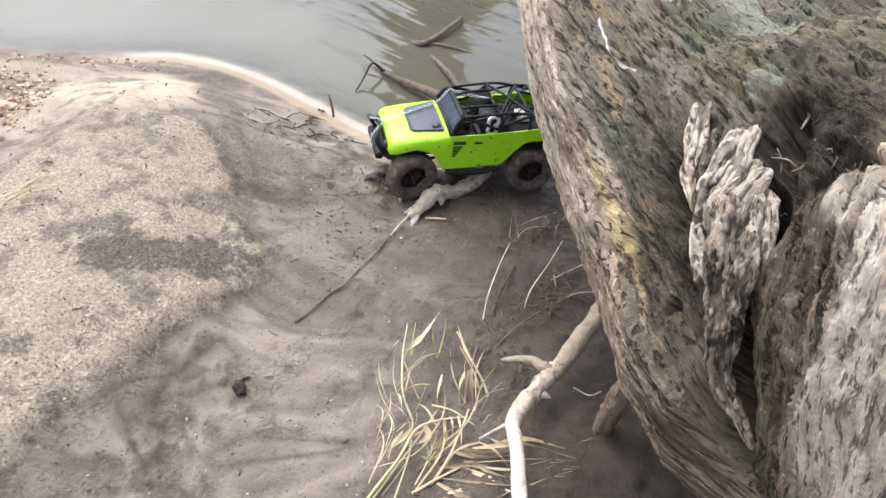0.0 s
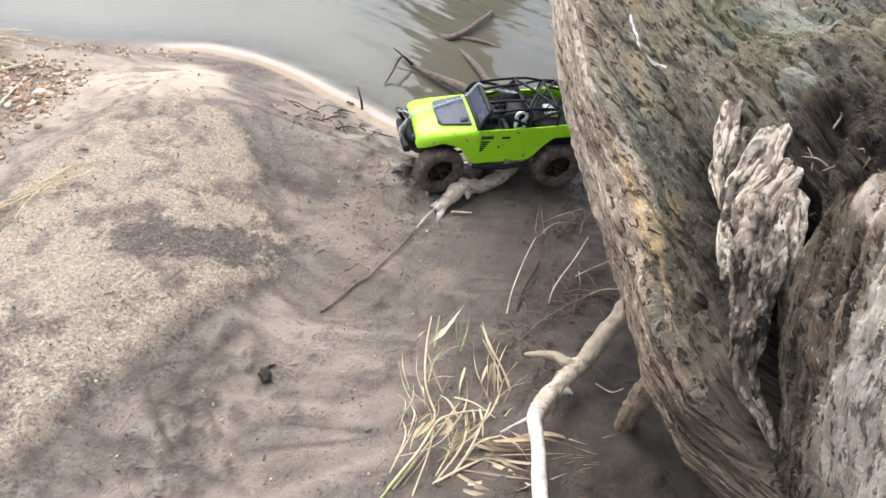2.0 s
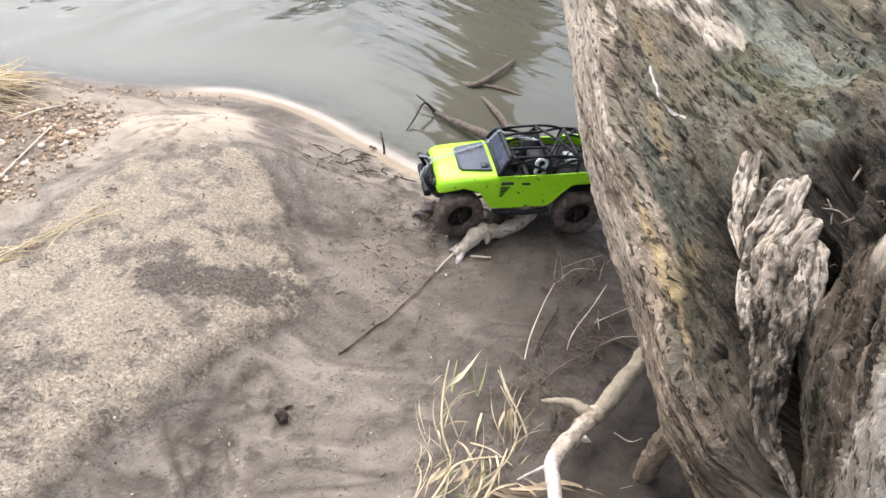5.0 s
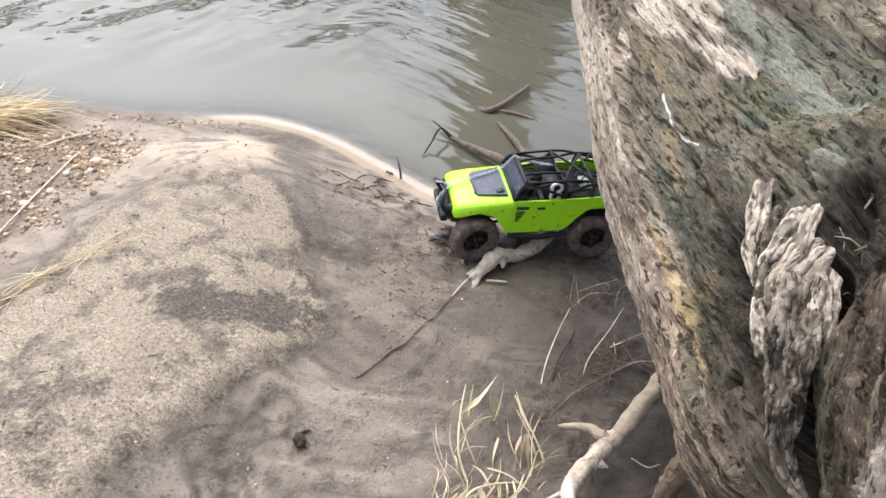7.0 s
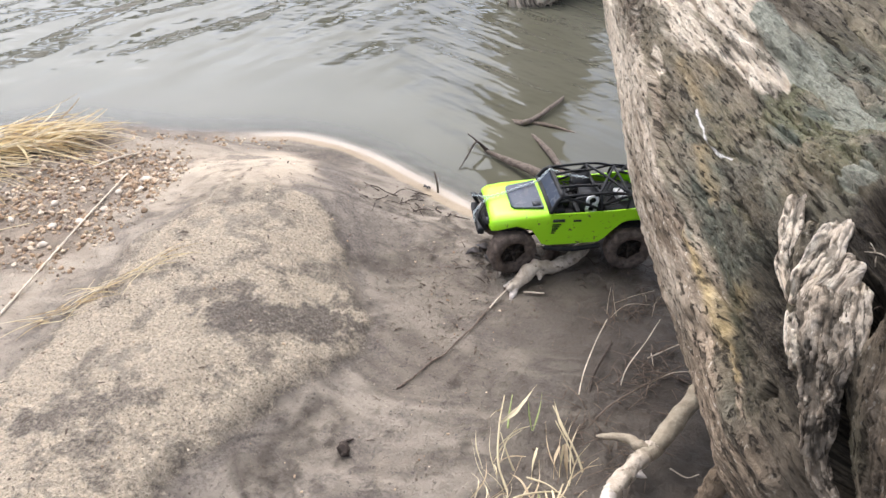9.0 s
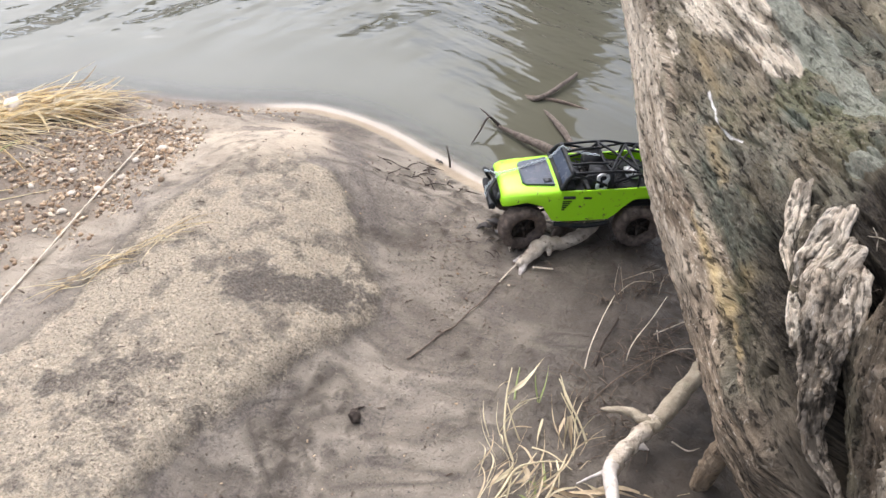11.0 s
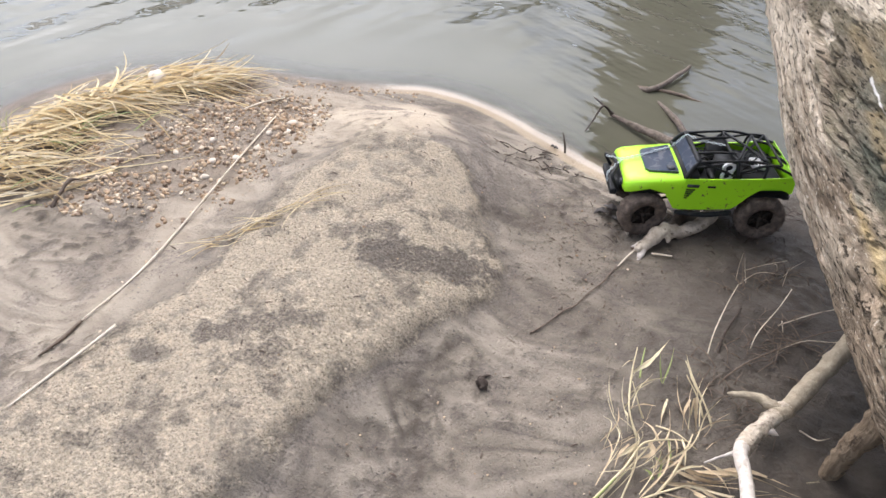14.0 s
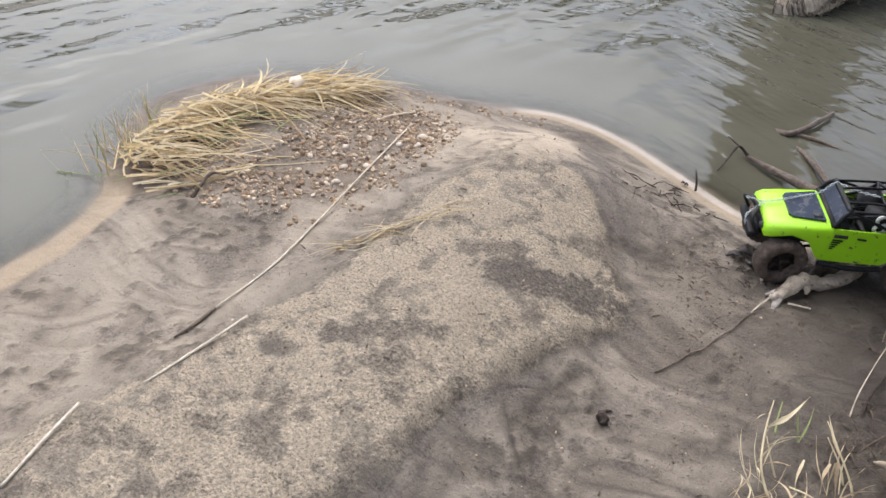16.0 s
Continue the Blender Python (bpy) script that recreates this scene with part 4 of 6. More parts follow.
def chunk(name, points, radii, flat, seed, masks, top, label="", crumbs=0.5):
    """A ragged splinter of rotten wood along a line."""
    bm = bmesh.new()
    sides = 40
    add_tube(bm, points, radii, sides, 0.0, seed, 26, flat)
    bm.normal_update()
    thick = max(radii)
    for i, v in enumerate(bm.verts):
        u, w = (i % sides) / sides, (i // sides) / (len(bm.verts) / sides)
        u = abs(2 * u - 1)
        fibre = float(fbm(u * 9 + seed, w * 1.2 + seed, 1, 4)) - 0.5
        split = float(ss(0.88, 0.97, ridged(u * 6 + seed, w * 2.6, 2, 3)))
        crumb = float(fbm(u * 26, w * 24 + seed, 3, 3)) - 0.5
        v.co += v.normal * thick * (1.1 * fibre - 0.55 * split + crumbs * crumb)
    ob = part(name, bm, DEAD_WOOD, top, label)
    me = ob.data
    co = np.empty(len(me.vertices) * 3, np.float32)
    me.vertices.foreach_get("co", co)
    co = co.reshape(-1, 3)
    for key in MASKS:
        paint(ob, key, masks.get(key, 0.0) * np.ones(len(co)) * (0.6 + 0.4 * ss(0.35, 0.5, fbm(co[:, 1] * 40, co[:, 2] * 40, 1, 3))))
    layer = me.uv_layers.new(name="grain")
    idx = np.empty(len(me.loops), np.int32)
    me.loops.foreach_get("vertex_index", idx)
    uv = np.stack([0.75 * co[:, 2] - 0.55 * co[:, 1] + co[:, 0], 0.55 * co[:, 2] + 0.75 * co[:, 1]], 1)
    layer.data.foreach_set("uv", uv[idx].astype(np.float32).ravel())
    return ob


def fallen_trunk():
    top = empty("fallen_tree")
    tagged(top, "huge weathered dead tree with mossy splintered trunk and roots", "dead tree")
    trunk_body(top)
    root_foot(top)
    pale, dull = {"pale": 1.0}, {"pale": 0.38, "tan": 1.0}
    name = "pinkish white splintered slab of rotten wood"
    lath("splintered_slab", [(0.461, 0.888, 0.791), (0.452, 0.847, 0.772), (0.448, 0.812, 0.751), (0.45, 0.763, 0.74)], [0.010, 0.014, 0.012, 0.009], 0.008, 3, pale, top, name)
    lath("splintered_slab", [(0.470, 0.825, 0.800), (0.462, 0.795, 0.782), (0.458, 0.765, 0.760), (0.460, 0.735, 0.735)], [0.018, 0.024, 0.026, 0.022], 0.008, 45, {"tan": 0.7, "moss": 0.5}, top, "dark rotten wood between the splinters", 0.12)
    lath("splintered_slab", [(0.449, 0.752, 0.734), (0.45, 0.731, 0.72), (0.456, 0.712, 0.698)], [0.009, 0.010, 0.005], 0.007, 8, pale, top, name)
    lath("splintered_slab", [(0.467, 0.817, 0.806), (0.461, 0.803, 0.794), (0.456, 0.795, 0.775)], [0.005, 0.006, 0.004], 0.004, 13, {"moss": 1.0}, top, "thin mossy splinter")
    lath("splintered_slab", [(0.471, 0.795, 0.822), (0.458, 0.769, 0.799), (0.451, 0.754, 0.773), (0.451, 0.747, 0.750)], [0.015, 0.019, 0.019, 0.012], 0.008, 18, pale, top, name)
    lath("splintered_slab", [(0.472, 0.738, 0.819), (0.463, 0.73, 0.801), (0.454, 0.729, 0.772), (0.454, 0.728, 0.755)], [0.010, 0.015, 0.018, 0.016], 0.007, 23, {"pale": 0.8, "tan": 1.0}, top, name)
    lath("splintered_slab", [(0.475, 0.712, 0.805), (0.472, 0.689, 0.789), (0.473, 0.667, 0.763)], [0.011, 0.014, 0.012], 0.006, 28, {"pale": 0.8, "tan": 1.0}, top, name)
    lath("splintered_slab", [(0.462, 0.735, 0.790), (0.460, 0.705, 0.770), (0.461, 0.683, 0.745), (0.463, 0.665, 0.715), (0.467, 0.653, 0.688), (0.478, 0.645, 0.645)], [0.030, 0.032, 0.027, 0.022, 0.017, 0.010], 0.012, 33, dull, top, "grey-brown splintered slab of rotten wood", 0.05)
    lath("splintered_slab", [(0.474, 0.648, 0.660), (0.487, 0.632, 0.629), (0.504, 0.614, 0.616), (0.524, 0.596, 0.592)], [0.013, 0.013, 0.007, 0.003], 0.006, 38, {"tan": 1.0, "pale": 0.25}, top, "brown wood splinter by the cleft", 0.05)
    for k, (y, a, dy, da, ln) in enumerate([(0.745, 146, -0.02, 8, 0.03), (0.735, 142, -0.03, 6, 0.03), (0.70, 150, -0.025, 8, 0.025), (0.72, 147, -0.02, 6, 0.02), (0.76, 139, -0.03, 5, 0.03), (0.785, 139, 0.01, 6, 0.02)]):
        p, q = trunk_point(y, radians(a), -0.020), trunk_point(y + dy, radians(a - da * 0.5), -0.016)
        lath("splinter", [tuple(p), tuple(0.5 * (p + q) + 0.004), tuple(q)], [0.0008, 0.0014, 0.0006], 0.0010, 50 + k, {"pale": 0.15, "tan": 1.0}, top)
    # fine crumbs and splinters in the rotten hollow
    for k in range(28):
        r = random.Random(820 + k)
        y, a = r.gauss(0.738, 0.028), radians(r.gauss(141, 6))
        p, q = trunk_point(y, a, r.uniform(-0.02, 0.0)), trunk_point(y + r.uniform(-0.014, 0.014), a + radians(r.uniform(-2.5, 2.5)), r.uniform(-0.012, 0.004))
        w = r.uniform(0.0003, 0.0008)
        part("splinter", tube_mesh([tuple(p), tuple(0.5 * (p + q) + 0.002), tuple(q)], [w, 1.2 * w, 0.4 * w], 5, 0.3, k, 3), (TWIG_DARK, TWIG_BROWN, TWIG_DARK, TWIG_BROWN, DRIFT)[k % 5], top)
    lath("bark_chunk", [(0.535, 0.69, 0.885), (0.545, 0.672, 0.893), (0.565, 0.655, 0.905)], [0.012, 0.020, 0.016], 0.014, 60, {"pale": 1.0}, top, "bleached white wood chunk")
    lath("bark_chunk", [(0.515, 0.668, 0.862), (0.525, 0.655, 0.868), (0.54, 0.64, 0.875)], [0.005, 0.009, 0.006], 0.006, 64, {"pale": 1.0}, top, "bleached white wood chunk")
    part("root_stub", tube_mesh([(0.612, 0.95, 0.40), (0.580, 0.948, 0.30), (0.562, 0.950, 0.20), (0.560, 0.955, 0.12), (0.566, 0.962, 0.03), (0.57, 0.965, -0.03)], [0.033, 0.027, 0.020, 0.017, 0.020, 0.027], 22, 0.22, 91, 14), TAN_ROOT, top, "broken pale brown root stub under the trunk")
    chunk("root", [(0.80, 1.05, 0.50), (0.84, 1.0, 0.25), (0.86, 0.95, 0.02)], [0.14, 0.13, 0.14], 1.0, 16, {"tan": 0.4}, top, "", 0.12)
    return top


fallen_trunk()

# ---- toy truck ----
GREEN = plain_material("lime_green_shell", (0.36, 0.74, 0.016), 0.34, spec=0.5, dirt=(0.10, 0.085, 0.045), dirt_scale=85, dirt_lo=0.635, dirt_hi=0.68)
BLACK = plain_material("black_plastic", (0.010, 0.011, 0.012), 0.6, spec=0.3, dirt=(0.045, 0.038, 0.032), dirt_scale=60)
GLASSY = plain_material("dark_tinted_panel", (0.030, 0.042, 0.066), 0.22, spec=0.45, dirt=(0.07, 0.07, 0.08), dirt_scale=50)
TYRE = plain_material("muddy_rubber", (0.085, 0.066, 0.053), 0.9, spec=0.15, dirt=(0.165, 0.128, 0.10), dirt_scale=45, dirt_lo=0.42, dirt_hi=0.62, bump=0.003)
CHAIN = plain_material("chain_steel", (0.62, 0.68, 0.68), 0.4, 0.3, dirt=(0.4, 0.42, 0.40), dirt_scale=90)
RIM = plain_material("muddy_black_rim", (0.020, 0.017, 0.014), 0.85, spec=0.15, dirt=(0.06, 0.048, 0.038), dirt_scale=70, dirt_lo=0.45, dirt_hi=0.6)
WHITE = plain_material("white_decal", (0.78, 0.78, 0.76), 0.5, dirt=(0.55, 0.54, 0.52), dirt_scale=60)
GREYBOX = plain_material("grey_interior", (0.030, 0.033, 0.038), 0.5, dirt=(0.05, 0.05, 0.05), dirt_scale=40)


def shell_mesh(sections):
    """Cross sections, front to back: x, half width at the sill, half width at the belt, sill z, belt z, crown z."""
    bm = bmesh.new()
    rings = []
    for x, ws, wb, zs, zb, zc in sections:
        half = [(ws, zs), (ws + 0.002, zs + 0.25 * (zb - zs)), (wb + 0.002, zs + 0.8 * (zb - zs)), (wb, zb - 0.004), (wb - 0.006, zb), (wb * 0.6, zc), (0.0, zc + 0.001)]
        pts = half + [(-u, v) for u, v in half[-2::-1]]
        rings.append([bm.verts.new((x, u, v)) for u, v in pts])
    for a, b in zip(rings[:-1], rings[1:]):
        for k in range(len(a) - 1):
            bm.faces.new((a[k], a[k + 1], b[k + 1], b[k]))
    return bm, rings


def toy_truck(m):
    top = empty("toy_truck", m)
    tagged(top, "lime green toy rock-crawler truck with muddy tyres on the mud", "toy truck")
    top.matrix_world = m

    # front half of the shell: bonnet with wings
    bm, rings = shell_mesh([
        (0.214, 0.070, 0.066, 0.128, 0.146, 0.149), (0.210, 0.080, 0.074, 0.124, 0.153, 0.156), (0.195, 0.086, 0.080, 0.128, 0.158, 0.161),
        (0.150, 0.088, 0.083, 0.140, 0.163, 0.166), (0.110, 0.088, 0.085, 0.128, 0.166, 0.170), (0.080, 0.088, 0.086, 0.084, 0.169, 0.173), (0.066, 0.088, 0.086, 0.080, 0.170, 0.174)])
    bm.faces.new(rings[0])
    part("bonnet", bm, GREEN, top, "glossy lime green bonnet and wings")
    # doors and rear quarters: two side walls with thickness
    for s in (1, -1):
        bm = bmesh.new()
        outline = [(0.066, 0.080), (0.066, 0.171), (0.0, 0.173), (-0.10, 0.178), (-0.200, 0.187), (-0.206, 0.180), (-0.207, 0.140), (-0.190, 0.146),
                   (-0.165, 0.154), (-0.140, 0.153), (-0.118, 0.143), (-0.098, 0.122), (-0.080, 0.098), (-0.066, 0.086), (0.0, 0.082)]
        outer = [bm.verts.new((x, s * (0.088 if z < 0.16 else 0.086), z)) for x, z in outline]
        inner = [bm.verts.new((x, s * 0.082, z)) for x, z in outline]
        bm.faces.new(outer)
        bm.faces.new(inner[::-1])
        for k in range(len(outline)):
            q = (k + 1) % len(outline)
            bm.faces.new((outer[k], inner[k], inner[q], outer[q]))
        bmesh.ops.triangulate(bm, faces=[f for f in bm.faces if len(f.verts) > 4])
        side = part("side_panel", bm, GREEN, top, smooth=False)
        part("door_handle", box_mesh(-0.012, 0.008, s * 0.088 - 0.002, s * 0.088 + 0.002, 0.150, 0.1545, bevel=0.001), BLACK, side)
        vent = bmesh.new()
        for k in range(5):
            w = 0.020 - 0.0036 * k
            add_box(vent, 0.058 - w, 0.060, s * 0.0885 - 0.0012, s * 0.0885 + 0.0012, 0.141 - 0.0062 * k, 0.1436 - 0.0062 * k)
        part("side_vent", vent, BLACK, side, "black slatted vent decal")
        part("sticker", box_mesh(0.030, 0.060, s * 0.0885 - 0.0008, s * 0.0885 + 0.0008, 0.150, 0.158), GREYBOX, side, "small grey and black sticker")
        # wing edge ahead of the door
        part("rock_slider", tube_mesh([(0.072, s * 0.088, 0.072), (0.0, s * 0.094, 0.070), (-0.072, s * 0.088, 0.074)], [0.006, 0.0065, 0.006], 8), BLACK, top, "black tubular sill bar")
    bm = bmesh.new()
    add_box(bm, -0.208, -0.200, -0.086, 0.086, 0.135, 0.188)
    bmesh.ops.bevel(bm, geom=bm.edges[:], offset=0.003, segments=2, affect="EDGES")
    part("tailgate", bm, GREEN, top)
    # dark panel in the bonnet
    bm = bmesh.new()
    quad = [(0.158, 0.040, 0.1685), (0.150, 0.050, 0.1685), (0.080, 0.062, 0.1755), (0.080, -0.062, 0.1755), (0.150, -0.050, 0.1685), (0.158, -0.040, 0.1685)]
    up = [bm.verts.new((x, y, z + 0.0025)) for x, y, z in quad]
    dn = [bm.verts.new((x, y, z - 0.004)) for x, y, z in quad]
    bm.faces.new(up)
    bm.faces.new(dn[::-1])
    for k in range(6):
        bm.faces.new((up[k], dn[k], dn[(k + 1) % 6], up[(k + 1) % 6]))
    panel = part("bonnet_panel", bm, GLASSY, top, "dark tinted panel set in the bonnet", smooth=False)
    part("sticker", box_mesh(0.085, 0.105, 0.036, 0.052, 0.1765, 0.1785), GREYBOX, panel)
    # windscreen frame
    bm = bmesh.new()
    for s in (1, -1):
        add_tube(bm, [(0.066, s * 0.080, 0.172), (0.052, s * 0.074, 0.200), (0.040, s * 0.068, 0.212)], [0.006, 0.005, 0.005], 8)
    add_tube(bm, [(0.040, -0.070, 0.212), (0.040, 0.0, 0.213), (0.040, 0.070, 0.212)], [0.006, 0.006, 0.006], 8)
    add_box(bm, 0.056, 0.070, -0.080, 0.080, 0.166, 0.180)
    part("windscreen_frame", bm, BLACK, top, "black windscreen frame")
    bm = bmesh.new()
    vs = [bm.verts.new(p) for p in ((0.060, 0.072, 0.178), (0.060, -0.072, 0.178), (0.043, -0.064, 0.208), (0.043, 0.064, 0.208))]
    vt = [bm.verts.new(v.co + Vector((0.002, 0, 0.001))) for v in vs]
    bm.faces.new(vs)
    bm.faces.new(vt[::-1])
    for k in range(4):
        bm.faces.new((vs[k], vt[k], vt[(k + 1) % 4], vs[(k + 1) % 4]))
    part("windscreen", bm, GLASSY, top, "dark glassy windscreen", smooth=False)
    # roll cage
    bars = []
    for s in (1, -1):
        bars += [[(0.040, s * 0.068, 0.212), (-0.03, s * 0.070, 0.218), (-0.085, s * 0.070, 0.220), (-0.130, s * 0.066, 0.213)],
                 [(-0.130, s * 0.066, 0.213), (-0.165, s * 0.070, 0.202), (-0.198, s * 0.076, 0.188)],
                 [(-0.055, s * 0.070, 0.219), (-0.058, s * 0.078, 0.205), (-0.060, s * 0.082, 0.178)],
                 [(0.040, s * 0.068, 0.212), (-0.005, s * 0.076, 0.200), (-0.058, s * 0.081, 0.180)],
                 [(-0.130, s * 0.066, 0.213), (-0.128, s * 0.078, 0.200), (-0.126, s * 0.082, 0.180)],
                 [(-0.058, s * 0.080, 0.190), (-0.12, s * 0.074, 0.21), (-0.165, s * 0.070, 0.211)]]
    bars += [[(-0.055, -0.070, 0.219), (-0.055, 0, 0.208), (-0.055, 0.070, 0.219)], [(-0.130, -0.066, 0.213), (-0.130, 0, 0.214), (-0.130, 0.066, 0.213)],
             [(-0.165, -0.070, 0.212), (-0.165, 0, 0.213), (-0.165, 0.070, 0.212)],
             [(-0.055, -0.068, 0.219), (-0.093, 0, 0.221), (-0.130, 0.064, 0.213)], [(-0.055, 0.068, 0.219), (-0.093, 0, 0.219), (-0.130, -0.064, 0.213)],
             [(-0.130, -0.04, 0.213), (-0.17, -0.03, 0.208), (-0.200, -0.02, 0.186)], [(-0.130, 0.04, 0.213), (-0.17, 0.03, 0.208), (-0.200, 0.02, 0.186)],
             [(0.058, -0.05, 0.176), (-0.01, -0.05, 0.196), (-0.055, -0.068, 0.215)], [(0.058, 0.05, 0.176), (-0.01, 0.055, 0.196), (-0.055, 0.068, 0.215)],
             [(-0.060, -0.078, 0.200), (-0.060, 0, 0.204), (-0.060, 0.078, 0.200)], [(-0.165, -0.070, 0.211), (-0.10, 0.0, 0.20), (-0.060, 0.07, 0.195)],
             [(0.040, -0.03, 0.213), (-0.01, -0.034, 0.220), (-0.055, -0.036, 0.221)], [(0.040, 0.03, 0.213), (-0.01, 0.034, 0.220), (-0.055, 0.036, 0.221)]]
    cage = part("roll_cage", bmesh.new(), BLACK, top, "black tubular roll cage")
    for bar in bars:
        part("cage_bar", tube_mesh(bar, [0.0034] * 3, 7, steps=4), BLACK, cage)
    # cabin
    bm = bmesh.new()
    add_box(bm, -0.198, 0.064, -0.080, 0.080, 0.120, 0.146)
    part("cabin_floor", bm, BLACK, top, smooth=False)
    for s in (1, -1):
        bm = box_mesh(-0.052, -0.006, s * 0.036 - 0.024, s * 0.036 + 0.024, 0.146, 0.160, bevel=0.004)
        add_box(bm, -0.064, -0.016, s * 0.036 - 0.024, s * 0.036 + 0.024, 0.146, 0.203)
        seat = part("seat", bm, BLACK, top)
        if s > 0:
            dec = bmesh.new()
            for k, (r, a0, a1, cz) in enumerate(((0.013, -0.6, 4.6, 0.195), (0.012, 2.2, 6.9, 0.172))):
                ring = [(-0.040 + r * math.cos(a), 0.0640, cz + r * math.sin(a)) for a in np.linspace(a0, a1, 8)]
                add_tube(dec, ring, [0.0046] * 3, 6, steps=3)
            part("seat_decal", dec, WHITE, seat, "white curved shapes on the seat back")
    part("dashboard", box_mesh(0.028, 0.056, -0.076, 0.076, 0.150, 0.178, bevel=0.005), BLACK, top)
    part("battery_tray", box_mesh(-0.180, -0.080, -0.066, 0.066, 0.146, 0.168, bevel=0.004), BLACK, top, "black box behind the seats")
    part("receiver_box", box_mesh(-0.150, -0.118, -0.012, 0.030, 0.168, 0.182, bevel=0.003), WHITE, top, "pale box behind the seats")
    part("front_console", box_mesh(0.000, 0.026, -0.050, 0.020, 0.146, 0.172, bevel=0.005), GREYBOX, top)
    for k in range(7):
        r = random.Random(40 + k)
        pts = [(r.uniform(-0.17, 0.03), r.uniform(-0.06, 0.06), r.uniform(0.165, 0.195)) for _ in range(4)]
        part("cable", tube_mesh(pts, [0.0016] * 3, 5, steps=5), BLACK, top)
    # bumper, grille, lamps
    bm = box_mesh(0.222, 0.240, -0.060, 0.060, 0.098, 0.116, bevel=0.004)
    add_tube(bm, [(0.220, -0.058, 0.112), (0.240, -0.050, 0.150), (0.220, 0.0, 0.156), (0.240, 0.050, 0.150), (0.220, 0.058, 0.112)], [0.0045] * 3, 7)
    add_box(bm, 0.185, 0.225, -0.030, 0.030, 0.095, 0.110)
    part("front_bumper", bm, BLACK, top, "black front bumper with hoop")
    part("grille", box_mesh(0.206, 0.2165, -0.052, 0.052, 0.128, 0.148, bevel=0.002), BLACK, top)
    for s in (1, -1):
        bm = bmesh.new()
        bmesh.ops.create_cone(bm, segments=16, radius1=0.009, radius2=0.008, depth=0.006, cap_ends=True, matrix=pose(0.2175, s * 0.056, 0.139, 0, 90, 0))
        part("headlight", bm, GREYBOX, top, "round dark headlight")
        part("rear_fender_liner", box_mesh(-0.205, -0.085, s * 0.045, s * 0.080, 0.125, 0.150), BLACK, top)
        part("front_fender_liner", box_mesh(0.085, 0.200, s * 0.040, s * 0.078, 0.120, 0.150), BLACK, top)
    bm = box_mesh(-0.224, -0.206, -0.060, 0.060, 0.100, 0.112, bevel=0.003)
    add_box(bm, -0.21, -0.17, -0.025, 0.025, 0.098, 0.110)
    part("rear_bumper", bm, BLACK, top)
    # chassis and axles
    bm = box_mesh(-0.18, 0.19, -0.022, 0.022, 0.080, 0.112, bevel=0.004)
    for x in (0.1525, -0.1525):
        add_tube(bm, [(x, -0.075, 0.060), (x, 0, 0.060), (x, 0.075, 0.060)], [0.010, 0.016, 0.010], 10)
        for s in (1, -1):
            add_tube(bm, [(x, s * 0.045, 0.062), (x * 0.92, s * 0.040, 0.128)], [0.007, 0.006], 8)
            add_tube(bm, [(x, s * 0.03, 0.052), (x * 0.2, s * 0.018, 0.082)], [0.004, 0.004], 6)
    part("chassis", bm, BLACK, top, "black chassis with axles and shocks")

    def wheel():
        ty = bmesh.new()
        prof = [(0.034, -0.018), (0.044, -0.023), (0.054, -0.023), (0.0585, -0.018), (0.060, -0.008), (0.060, 0.008), (0.0585, 0.018), (0.054, 0.023), (0.044, 0.023), (0.034, 0.018)]
        seg, rings = 88, []
        for k in range(seg):
            a = 2 * math.pi * k / seg
            ring = []
            for q, (r, w) in enumerate(prof):
                lug = 0.0024 if r > 0.05 and (k // 2 + (1 if w > 0 else 0)) % 2 else 0.0
                ring.append(ty.verts.new(((r + lug) * math.cos(a), w, (r + lug) * math.sin(a))))
            rings.append(ring)
        for k in range(seg):
            a, b = rings[k], rings[(k + 1) % seg]
            for i in range(len(prof)):
                j = (i + 1) % len(prof)
                ty.faces.new((a[i], a[j], b[j], b[i]))
        rm = bmesh.new()
        bmesh.ops.create_cone(rm, segments=28, radius1=0.035, radius2=0.035, depth=0.030, cap_ends=False, matrix=pose(0, 0, 0, 90, 0, 0))
        bmesh.ops.create_cone(rm, segments=28, radius1=0.034, radius2=0.034, depth=0.004, cap_ends=True, matrix=pose(0, 0, 0, 90, 0, 0))
        for k in range(6):
            a = 60 * k
            add_box(rm, -0.003, 0.003, -0.008, 0.008, 0.008, 0.034, pose(0, 0, 0, 0, a, 0))
        bmesh.ops.create_cone(rm, segments=6, radius1=0.006, radius2=0.005, depth=0.032, cap_ends=True, matrix=pose(0, 0, 0, 90, 0, 0))
        return ty, rm
    ty, rm = wheel()
    tyre0, rim0 = None, None
    for x in (0.1525, -0.1525):
        for s in (1, -1):
            steer = 10 if x > 0 else 0
            w = new("wheel")
            w.parent = top
            w.matrix_local = pose(x, s * 0.080, 0.060, 0, 13 * s + 40 * x, steer)
            if tyre0 is None:
                tyre0, rim0 = part("tyre", ty, TYRE, w, "mud-caked knobbly black tyre"), part("rim", rm, RIM, w)
            else:
                for src in (tyre0, rim0):
                    c = new(src.name.split(".")[0], src.data)
                    c.parent = w
